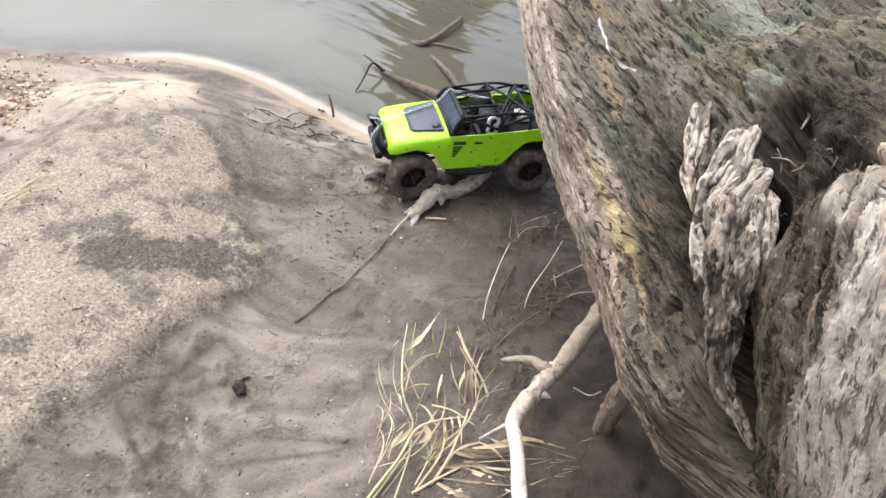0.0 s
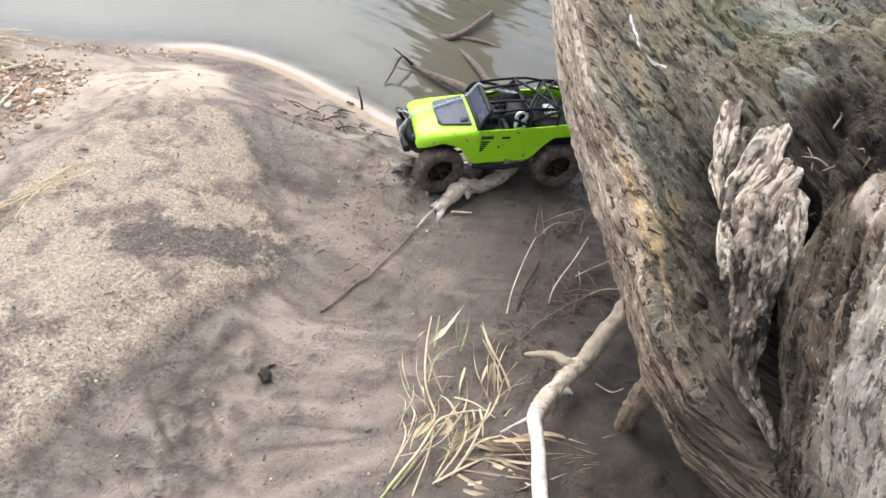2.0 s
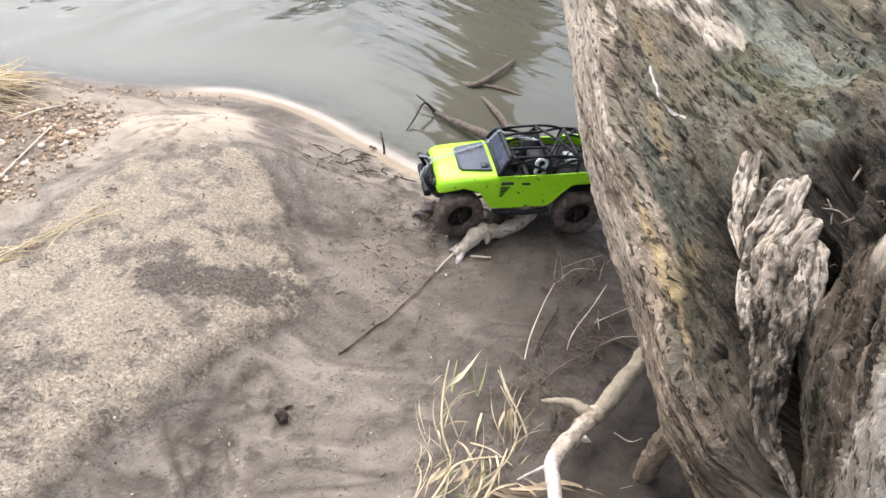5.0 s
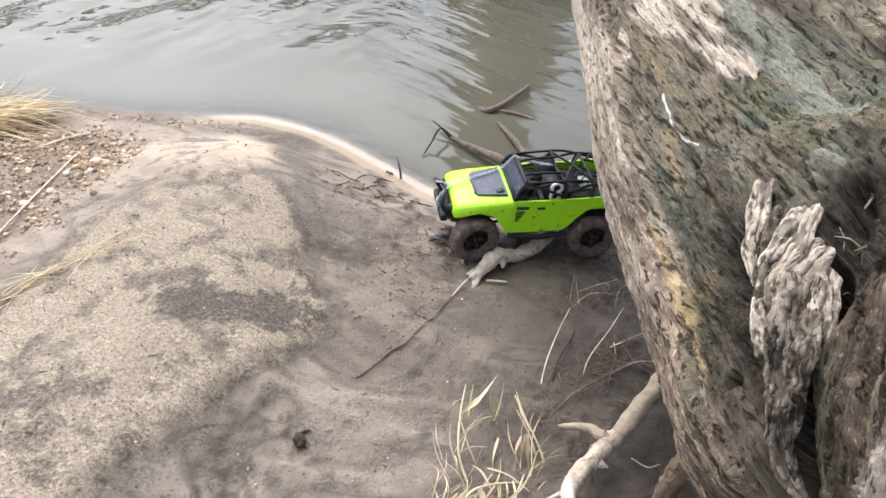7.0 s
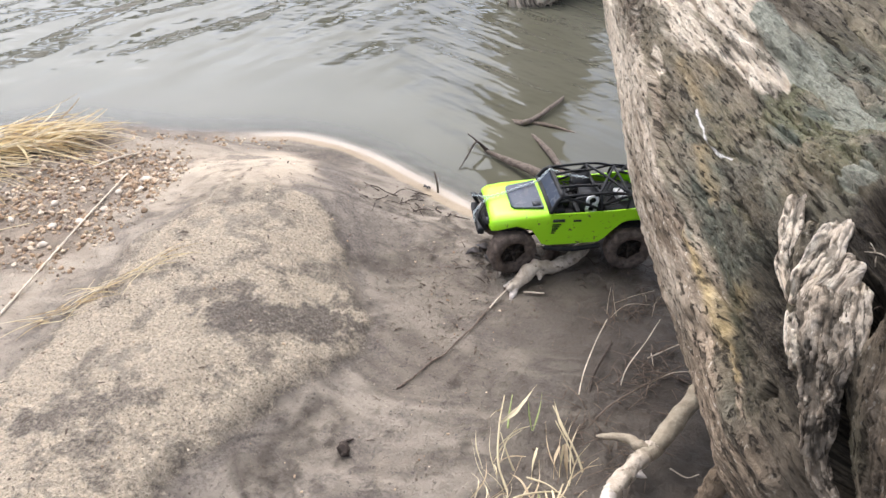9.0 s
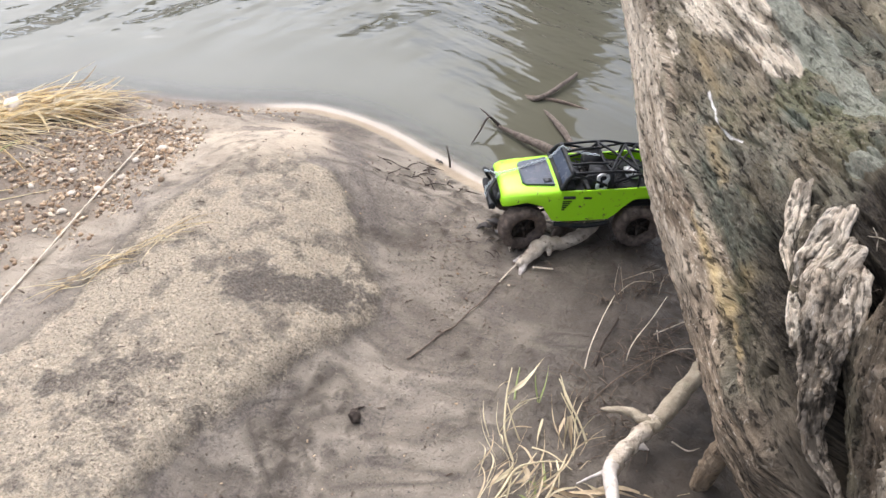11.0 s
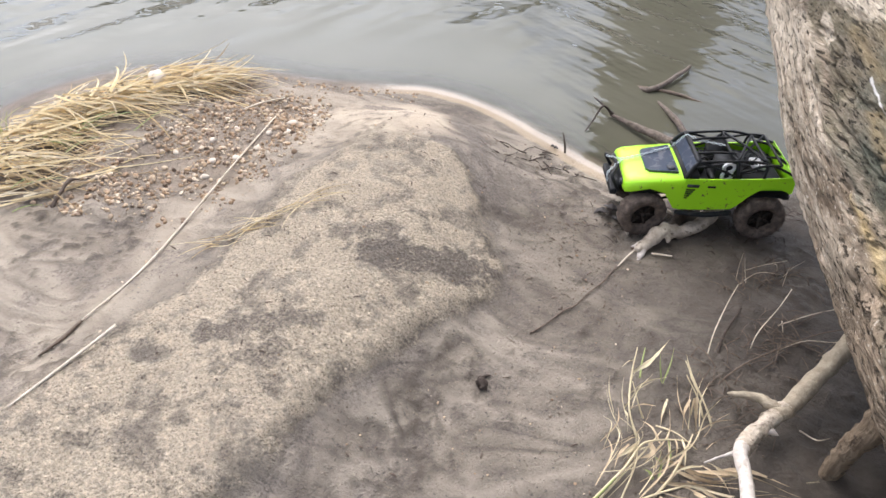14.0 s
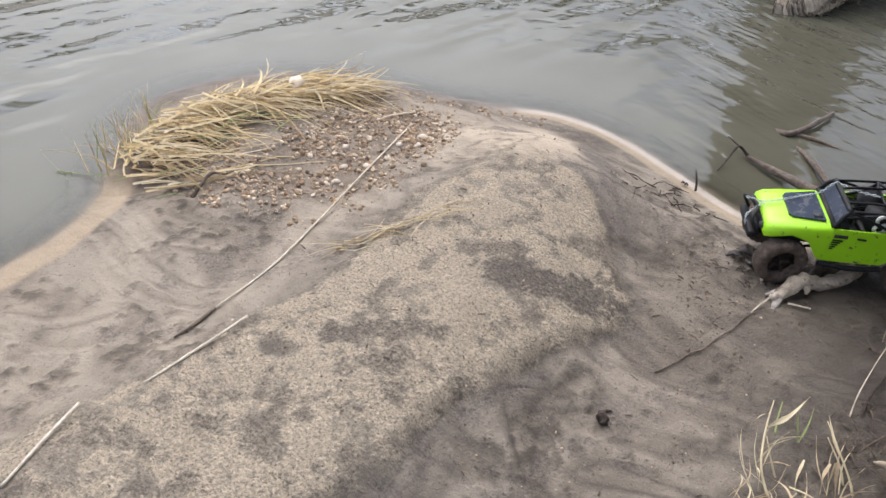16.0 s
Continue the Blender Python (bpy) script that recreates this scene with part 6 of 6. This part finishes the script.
# thin dry grass lying on the mound
bm = bmesh.new()
g = random.Random(13)
for k in range(55):
    t = g.random()
    x, y = -0.60 - 0.19 * t + g.gauss(0, 0.012), 1.30 - 0.22 * t + g.gauss(0, 0.012)
    blade_into(bm, (x, y, gz(x, y) + 0.004 + 0.01 * g.random()), radians(g.gauss(48, 20)) + (math.pi if g.random() < 0.3 else 0), g.uniform(0.03, 0.10), 0.0016, 0.008, 0.010, g)
tagged(bm_object("straw_wisp", bm, STRAW, smooth=False), "thin wisp of dry grass lying on sand", "dry grass", kind="stuff")
# straw caught by the driftwood
bm = bmesh.new()
for k in range(45):
    x, y = g.gauss(0.27, 0.03), g.gauss(1.93, 0.03)
    blade_into(bm, (x, y, max(gz(x, y), 0) + 0.005 + 0.02 * g.random()), g.uniform(0, 6.28), g.uniform(0.03, 0.08), 0.0012, g.uniform(0, 0.03), 0.02, g)
tagged(bm_object("straw_tangle", bm, STRAW, smooth=False), "tangle of brown straw caught by driftwood", "dry grass", kind="stuff")


# bent reed by the trunk
def reed_clump():
    top = empty("reed_clump")
    tagged(top, "clump of bent dry reeds with a few green shoots", "reeds")

    def stem(points, r, mat=REED):
        part("stem", tube_mesh(points, [0.8 * r, 0.75 * r, r * 0.6, r * 0.35], 7, 0.25, 3, 6), mat, top)

    def leaf(points, width, mat=REED, seed=0):
        """A long flat leaf along a line, widest near its middle, with a crease and a slow twist."""
        bm = bmesh.new()
        line = np.array(smooth_line(points, 6))
        tangent = np.gradient(line, axis=0)
        tangent /= np.linalg.norm(tangent, axis=1)[:, None] + 1e-9
        g = random.Random(seed)
        twist, spin = g.uniform(-0.8, 0.8), g.uniform(-2.6, 2.6)
        prev = None
        for i, (p, d) in enumerate(zip(line, tangent)):
            t = i / (len(line) - 1)
            side = np.cross(d, (0.0, -0.55, 0.83))
            side /= np.linalg.norm(side) + 1e-9
            up = np.cross(side, d)
            w = 0.72 * width * (0.25 + 0.75 * math.sin(math.pi * min(1, 0.08 + 0.92 * t))) * max(0.05, 1 - t ** 3) * g.uniform(0.75, 1.1)
            c, q = math.cos(twist + spin * t), math.sin(twist + spin * t)
            across = c * side + q * up
            crest = -q * side + c * up
            ring = [bm.verts.new(p - across * w), bm.verts.new(p - crest * w * 0.22), bm.verts.new(p + across * w), bm.verts.new(p - crest * (w * 0.22 + 0.0005))]
            if prev:
                for u in range(4):
                    bm.faces.new((prev[u], prev[(u + 1) % 4], ring[(u + 1) % 4], ring[u]))
            prev = ring
        part("leaf", bm, mat, top, "green blade" if mat is GREEN_BLADE else "withered brown leaf" if mat is BROWN_REED else "", smooth=False)
    # the bent loop on the water side
    stem([(0.224, 0.949, 0.05), (0.197, 0.994, 0.08), (0.189, 1.060, 0.11), (0.190, 1.112, 0.13)], 0.0032)
    stem([(0.234, 0.994, 0.05), (0.212, 1.015, 0.08), (0.193, 1.042, 0.105)], 0.0026)
    stem([(0.205, 1.050, 0.11), (0.204, 1.085, 0.12), (0.205, 1.115, 0.132)], 0.0024, GREEN_BLADE)
    leaf([(0.191, 1.060, 0.11), (0.220, 1.086, 0.13), (0.249, 1.142, 0.145)], 0.0075, REED, 1)
    leaf([(0.188, 1.085, 0.12), (0.176, 1.078, 0.115), (0.168, 1.066, 0.11)], 0.003, REED, 2)
    # the bent loop on the trunk side, with a bundle of dry leaves
    stem([(0.335, 0.945, 0.05), (0.354, 0.996, 0.07), (0.347, 1.020, 0.09), (0.313, 1.060, 0.12), (0.284, 1.100, 0.14)], 0.0032)
    stem([(0.338, 1.020, 0.08), (0.324, 1.042, 0.10), (0.293, 1.082, 0.12)], 0.0026)
    leaf([(0.318, 1.050, 0.115), (0.300, 1.074, 0.130), (0.284, 1.112, 0.145)], 0.0055, REED, 3)
    leaf([(0.306, 1.035, 0.105), (0.300, 1.010, 0.09), (0.304, 0.972, 0.065)], 0.0080, BROWN_REED, 4)
    leaf([(0.316, 1.038, 0.112), (0.322, 1.010, 0.09), (0.332, 0.978, 0.065)], 0.0085, BROWN_REED, 5)
    leaf([(0.312, 1.036, 0.110), (0.312, 1.000, 0.085), (0.316, 0.960, 0.060)], 0.0070, REED, 6)
    leaf([(0.266, 1.034, 0.09), (0.262, 1.005, 0.075), (0.263, 0.972, 0.060)], 0.0060, REED, 7)
    leaf([(0.345, 1.022, 0.085), (0.362, 1.035, 0.075), (0.366, 1.065, 0.06)], 0.003, BROWN_REED, 8)
    # stems that fan out towards the open mud
    stem([(0.160, 0.790, 0.05), (0.202, 0.853, 0.08), (0.228, 0.909, 0.09), (0.270, 0.935, 0.09), (0.318, 0.955, 0.08)], 0.0032)
    stem([(0.250, 0.805, 0.05), (0.285, 0.862, 0.08), (0.307, 0.924, 0.09), (0.318, 0.965, 0.09)], 0.0034)
    stem([(0.168, 0.790, 0.05), (0.231, 0.896, 0.08), (0.262, 0.960, 0.08)], 0.0026)
    stem([(0.232, 0.805, 0.06), (0.280, 0.838, 0.07), (0.330, 0.872, 0.07)], 0.0032)
    stem([(0.200, 0.775, 0.05), (0.218, 0.850, 0.085), (0.222, 0.905, 0.085)], 0.0022)
    stem([(0.145, 0.760, 0.05), (0.180, 0.815, 0.07), (0.206, 0.862, 0.075)], 0.0024, GREEN_BLADE)
    stem([(0.255, 0.985, 0.06), (0.290, 0.965, 0.08), (0.330, 0.940, 0.08)], 0.0022)
    leaf([(0.205, 0.905, 0.085), (0.190, 0.880, 0.08), (0.186, 0.850, 0.07)], 0.0045, BROWN_REED, 9)
    leaf([(0.240, 0.925, 0.085), (0.250, 0.905, 0.080), (0.226, 0.888, 0.070)], 0.0085, BROWN_REED, 10)
    leaf([(0.222, 0.915, 0.085), (0.205, 0.890, 0.085), (0.180, 0.868, 0.070)], 0.0065, REED, 11)
    # green shoots
    leaf([(0.284, 0.885, 0.05), (0.282, 0.915, 0.075), (0.270, 0.950, 0.095)], 0.0050, GREEN_BLADE, 12)
    leaf([(0.284, 0.885, 0.05), (0.268, 0.897, 0.07), (0.250, 0.902, 0.075)], 0.0042, GREEN_BLADE, 13)
    leaf([(0.264, 0.852, 0.05), (0.252, 0.866, 0.07), (0.236, 0.868, 0.075)], 0.0048, GREEN_BLADE, 14)
    leaf([(0.266, 0.850, 0.05), (0.268, 0.880, 0.075), (0.262, 0.905, 0.09)], 0.0036, GREEN_BLADE, 15)
    leaf([(0.254, 1.080, 0.08), (0.242, 1.100, 0.11), (0.238, 1.118, 0.125)], 0.0030, GREEN_BLADE, 16)
    leaf([(0.256, 1.080, 0.08), (0.262, 1.110, 0.11), (0.262, 1.138, 0.13)], 0.0030, GREEN_BLADE, 17)
    g2 = random.Random(77)
    # thin broken strands through the whole clump
    for k in range(20):
        x, y = g2.uniform(0.15, 0.26), g2.uniform(0.79, 0.90)
        a, ln = radians(g2.gauss(58, 20)), g2.uniform(0.06, 0.16)
        leaf([(x, y, 0.05 + g2.uniform(0, 0.03)), (x + 0.5 * ln * math.cos(a), y + 0.5 * ln * math.sin(a), 0.085 + g2.uniform(0, 0.015)), (x + ln * math.cos(a + 0.3), y + ln * math.sin(a + 0.3), 0.07 + g2.uniform(0, 0.03))], g2.uniform(0.0012, 0.0038), REED if k % 3 else BROWN_REED, 90 + k)
    for k in range(14):
        x, y = (0.195, 1.0) if k % 2 else (0.33, 1.0)
        x, y, a, ln = x + g2.gauss(0, 0.012), y + g2.gauss(0, 0.03), radians(g2.gauss(95, 25)), g2.uniform(0.05, 0.10)
        leaf([(x, y, 0.075), (x + 0.5 * ln * math.cos(a), y + 0.5 * ln * math.sin(a), 0.10), (x + ln * math.cos(a - 0.2), y + ln * math.sin(a - 0.2), 0.115)], g2.uniform(0.0010, 0.0028), REED if k % 4 else BROWN_REED, 120 + k)
    # withered leaves lying on the mud towards the trunk
    for k in range(24):
        x, y, z = 0.30 + g2.uniform(-0.03, 0.06), 0.862 + g2.gauss(0, 0.030), 0.062 + g2.uniform(0, 0.016)
        ln, bend = g2.uniform(0.09, 0.21), g2.uniform(-0.035, 0.035)
        leaf([(x, y, z), (x + 0.5 * ln, y + bend, z + g2.uniform(0.0, 0.015)), (x + ln, y + 0.5 * bend + g2.uniform(-0.02, 0.02), gz(x + ln, y) + 0.006)], g2.uniform(0.0035, 0.0085), BROWN_REED if k % 4 else REED, 30 + k)
    for k in range(12):
        x, y = g2.uniform(0.19, 0.35), g2.uniform(0.86, 1.03)
        a, ln = g2.uniform(0, 6.28), g2.uniform(0.03, 0.08)
        leaf([(x, y, gz(x, y) + 0.02), (x + 0.5 * ln * math.cos(a), y + 0.5 * ln * math.sin(a), gz(x, y) + 0.03), (x + ln * math.cos(a), y + ln * math.sin(a), gz(x, y) + 0.012)], g2.uniform(0.0015, 0.0045), BROWN_REED if k % 3 else REED, 60 + k)
    return top


reed_clump()


# thin bare weeds standing in the mud by the trunk
def weed(points, r, mat, label="thin bare weed stem standing in mud"):
    stick("weed_stem", points, [0.7 * r, 0.55 * r, 0.35 * r], mat, label, "weed", 6, 0.2, 5, "weed stems")


weed([(0.343, 1.186, 0.07), (0.349, 1.242, 0.10), (0.371, 1.325, 0.12), (0.395, 1.40, 0.12)], 0.0022, STALK)
weed([(0.361, 1.168, 0.07), (0.372, 1.248, 0.09), (0.406, 1.344, 0.09), (0.424, 1.401, 0.08), (0.50, 1.52, 0.10)], 0.0042, TWIG_DARK)
weed([(0.429, 1.225, 0.07), (0.433, 1.252, 0.12), (0.478, 1.341, 0.13), (0.515, 1.43, 0.12)], 0.0022, STALK)
weed([(0.336, 1.076, 0.06), (0.397, 1.155, 0.10), (0.479, 1.226, 0.12), (0.558, 1.281, 0.14), (0.64, 1.32, 0.15)], 0.0030, TWIG_BROWN)
weed([(0.479, 1.228, 0.115), (0.530, 1.262, 0.125), (0.577, 1.271, 0.13), (0.64, 1.28, 0.14)], 0.0022, DRIFT)
weed([(0.486, 1.318, 0.10), (0.564, 1.367, 0.12), (0.66, 1.42, 0.13)], 0.0024, DRIFT)
weed([(0.493, 1.330, 0.105), (0.500, 1.312, 0.09), (0.510, 1.294, 0.07)], 0.0020, STALK)
weed([(0.386, 1.14, 0.055), (0.425, 1.15, 0.065), (0.466, 1.165, 0.06)], 0.0030, TWIG_DARK)
weed([(0.33, 1.09, 0.06), (0.40, 1.17, 0.07), (0.47, 1.20, 0.075), (0.54, 1.24, 0.07)], 0.0045, TWIG_DARK)
weed([(0.513, 1.036, 0.10), (0.536, 1.011, 0.115), (0.558, 1.019, 0.12)], 0.0024, DRIFT, "pale bare twig lying on dark mud")
weed([(0.40, 1.44, 0.07), (0.44, 1.47, 0.11), (0.50, 1.50, 0.10)], 0.0016, DRIFT)
for k in range(16):
    r = random.Random(500 + k)
    x, y = r.uniform(0.40, 0.54), r.uniform(1.42, 1.52)
    dx, dy = r.uniform(-0.05, 0.09), r.uniform(-0.02, 0.08)
    weed([(x, y, gz(x, y)), (x + 0.5 * dx, y + 0.5 * dy + 0.008, gz(x, y) + 0.03), (x + dx, y + dy, gz(x, y) + r.uniform(0.03, 0.07))], 0.0012, DRIFT if k % 3 == 0 else TWIG_BROWN)

# dark crumbs of bark and twig strewn over the mud
bm = bmesh.new()
g = random.Random(31)
made = 0
while made < 620:
    x, y = (g.gauss(0.06, 0.10) + 0.03 * math.sin(made * 0.37), g.gauss(1.46, 0.12)) if made % 3 == 0 else (g.uniform(-0.9, 0.5), g.uniform(0.65, 1.95))
    if float(inland(x, y)) < 0.05:
        continue
    z, a, ln = gz(x, y), g.uniform(0, 6.28), 0.002 + 0.020 * g.random() ** 4
    w = 0.0005 + 0.0016 * g.random() ** 2
    add_tube(bm, [(x, y, z + 0.001), (x + ln * math.cos(a) * 0.5, y + ln * math.sin(a) * 0.5, z + 0.003), (x + ln * math.cos(a), y + ln * math.sin(a), z + 0.001)], [w, w * 1.3, w * 0.6], 4, 0, 0, 1)
    made += 1
tagged(bm_object("bark_crumbs", bm, TWIG_BROWN), "dark crumbs of bark and twig strewn over mud", "debris", kind="stuff")


# brown tangles of fine twigs by the trunk and wet litter round the driftwood
def twig_tangle(spots, count, seed, size, mat, label):
    bm = bmesh.new()
    g = random.Random(seed)
    for k in range(count):
        cx, cy, rx, ry = spots[k % len(spots)]
        x, y = g.gauss(cx, rx), g.gauss(cy, ry)
        a, ln = g.uniform(0, 6.28), size * (0.3 + g.random() ** 2)
        z = max(gz(x, y), 0.002) + 0.002
        qx, qy = x + ln * math.cos(a), y + ln * math.sin(a)
        qz = max(gz(qx, qy), 0.002) + g.uniform(0.001, 0.012)
        w = g.uniform(0.0005, 0.0014)
        add_tube(bm, [(x, y, z), ((x + qx) / 2 + g.uniform(-0.004, 0.004), (y + qy) / 2, max(z, qz) + g.uniform(0, 0.008)), (qx, qy, qz)], [w, w, w * 0.5], 5, 0.2, k, 2)
    tagged(bm_object("twig_tangle", bm, mat), label, "twigs", "twig tangles", "stuff")


twig_tangle([(0.44, 1.22, 0.05, 0.02), (0.54, 1.27, 0.04, 0.02), (0.36, 1.13, 0.03, 0.03), (0.50, 1.32, 0.03, 0.03), (0.42, 1.04, 0.03, 0.03)], 150, 41, 0.07, TWIG_BROWN, "flat tangle of fine brown twigs on dark mud")
twig_tangle([(0.47, 1.48, 0.025, 0.015), (0.53, 1.53, 0.03, 0.02), (0.40, 1.42, 0.03, 0.02)], 56, 42, 0.045, TWIG_BROWN, "small brown clump of twigs and roots on mud")
twig_tangle([(0.20, 1.72, 0.05, 0.04), (0.30, 1.90, 0.05, 0.04), (0.45, 1.75, 0.05, 0.06), (0.12, 1.62, 0.05, 0.04), (0.42, 1.60, 0.06, 0.05), (0.50, 1.88, 0.05, 0.05)], 190, 43, 0.04, TWIG_DARK, "wet dark twig litter round the driftwood")

# ---- the far side of the river ----
FAR_BARK = wood_material("dark_bark", (0.035, 0.03, 0.022), (0.095, 0.08, 0.06), (8, 8, 1.5))
FAR_LEAF = varied_material("far_leaves", [(0.055, 0.065, 0.025), (0.08, 0.085, 0.035), (0.05, 0.05, 0.022)], 0.7, 3, 0.01)


def drowned_tree():
    top = empty("drowned_tree")
    tagged(top, "dead standing tree trunk with washed-out roots in the river", "tree")
    part("trunk", tube_mesh([(0.22, 4.55, -0.3), (0.20, 4.55, 0.3), (0.16, 4.6, 1.2), (0.10, 4.7, 2.6), (0.0, 4.8, 4.2)], [0.34, 0.30, 0.27, 0.25, 0.20], 22, 0.16, 71), FAR_BARK, top)
    lath("root", [(0.56, 4.55, 0.34), (0.34, 4.22, 0.18), (0.12, 3.86, 0.06), (-0.04, 3.72, -0.01)], [0.11, 0.10, 0.07, 0.015], 0.06, 72, {"tan": 1.0, "pale": 0.45}, top, "weathered splintered brown root", 0.03)
    lath("root", [(-0.02, 4.30, 0.22), (-0.10, 4.10, 0.15), (-0.13, 4.0, 0.10)], [0.03, 0.035, 0.01], 0.02, 75, {"tan": 1.0, "pale": 0.8}, top, "bleached root stub")
    for k in range(22):
        r = random.Random(750 + k)
        x, y = r.uniform(-0.12, 0.22), r.uniform(4.0, 4.3)
        part("rootlet", tube_mesh([(x, y, r.uniform(0.15, 0.30)), (x + r.uniform(-0.1, 0.1), y - 0.06, r.uniform(0.05, 0.2)), (x + r.uniform(-0.12, 0.12), y - r.uniform(0.05, 0.2), r.uniform(0.0, 0.1))], [0.010, 0.008, 0.004], 6, 0.3, k, 4), TWIG_BROWN if k % 3 else STALK, top)
    part("root", tube_mesh([(0.0, 4.5, 0.25), (-0.10, 4.25, 0.22), (-0.18, 4.02, 0.16), (-0.12, 3.92, 0.22)], [0.07, 0.05, 0.04, 0.015], 10, 0.35, 73), TWIG_BROWN, top)
    part("root", tube_mesh([(0.1, 4.4, 0.30), (0.02, 4.15, 0.20), (0.04, 3.98, 0.12)], [0.06, 0.05, 0.02], 10, 0.35, 74), TWIG_BROWN, top)
    return top


drowned_tree()


def tree(x, y, h, spread_r, seed):
    g3 = random.Random(seed)
    z0 = gz(x, y) - 0.1
    top = empty("tree")
    tagged(top, "bare-stemmed riverside tree with thin spring foliage on far bank", "tree", "trees on the far bank")
    bm = tube_mesh([(x, y, z0), (x + g3.uniform(-0.2, 0.2), y, z0 + 0.35 * h), (x + g3.uniform(-0.5, 0.5), y, z0 + 0.9 * h)], [0.028 * h, 0.02 * h, 0.005 * h], 9, 0.15, seed)
    crown = bmesh.new()
    for k in range(11):
        t = g3.uniform(0.3, 0.85)
        a = g3.uniform(0, 6.28)
        ln = spread_r * g3.uniform(0.5, 1.0)
        b0 = Vector((x, y, z0 + t * h))
        b1 = b0 + Vector((ln * math.cos(a), ln * math.sin(a), 0.5 * ln))
        add_tube(bm, [b0, (b0 + b1) / 2 + Vector((0, 0, 0.1 * ln)), b1], [0.006 * h, 0.004 * h, 0.0015 * h], 6, 0.1, k, 3)
        for j in range(46):
            c = b0.lerp(b1, g3.uniform(0.35, 1.1)) + Vector((g3.gauss(0, 0.35), g3.gauss(0, 0.35), g3.gauss(0.1, 0.3)))
            s = g3.uniform(0.10, 0.24)
            d1 = Vector((g3.gauss(0, 1), g3.gauss(0, 1), g3.gauss(0, 1))).normalized() * s
            d2 = d1.cross(Vector((g3.gauss(0, 1), g3.gauss(0, 1), g3.gauss(0, 1)))).normalized() * s * 0.6
            crown.faces.new([crown.verts.new(c + q) for q in (d1, d2, -d1, -d2)])
    part("trunk", bm, FAR_BARK, top)
    part("crown", crown, FAR_LEAF, top, smooth=False)


for k, (x, y, h) in enumerate([(-13, 15.5, 5.0), (-10.2, 16.5, 6.0), (-7.5, 15.2, 4.6), (-5.2, 16.8, 6.4), (-2.6, 15.6, 4.8), (0.2, 16.6, 6.2), (2.6, 15.4, 5.2),
                               (5.4, 16.4, 6.4), (8.2, 15.6, 5.0), (-15.5, 11.0, 5.5), (-16.5, 6.5, 5.0), (-15.5, 2.0, 5.6), (11, 17, 6)]):
    tree(x, y, 0.66 * h, 1.5, 900 + k)
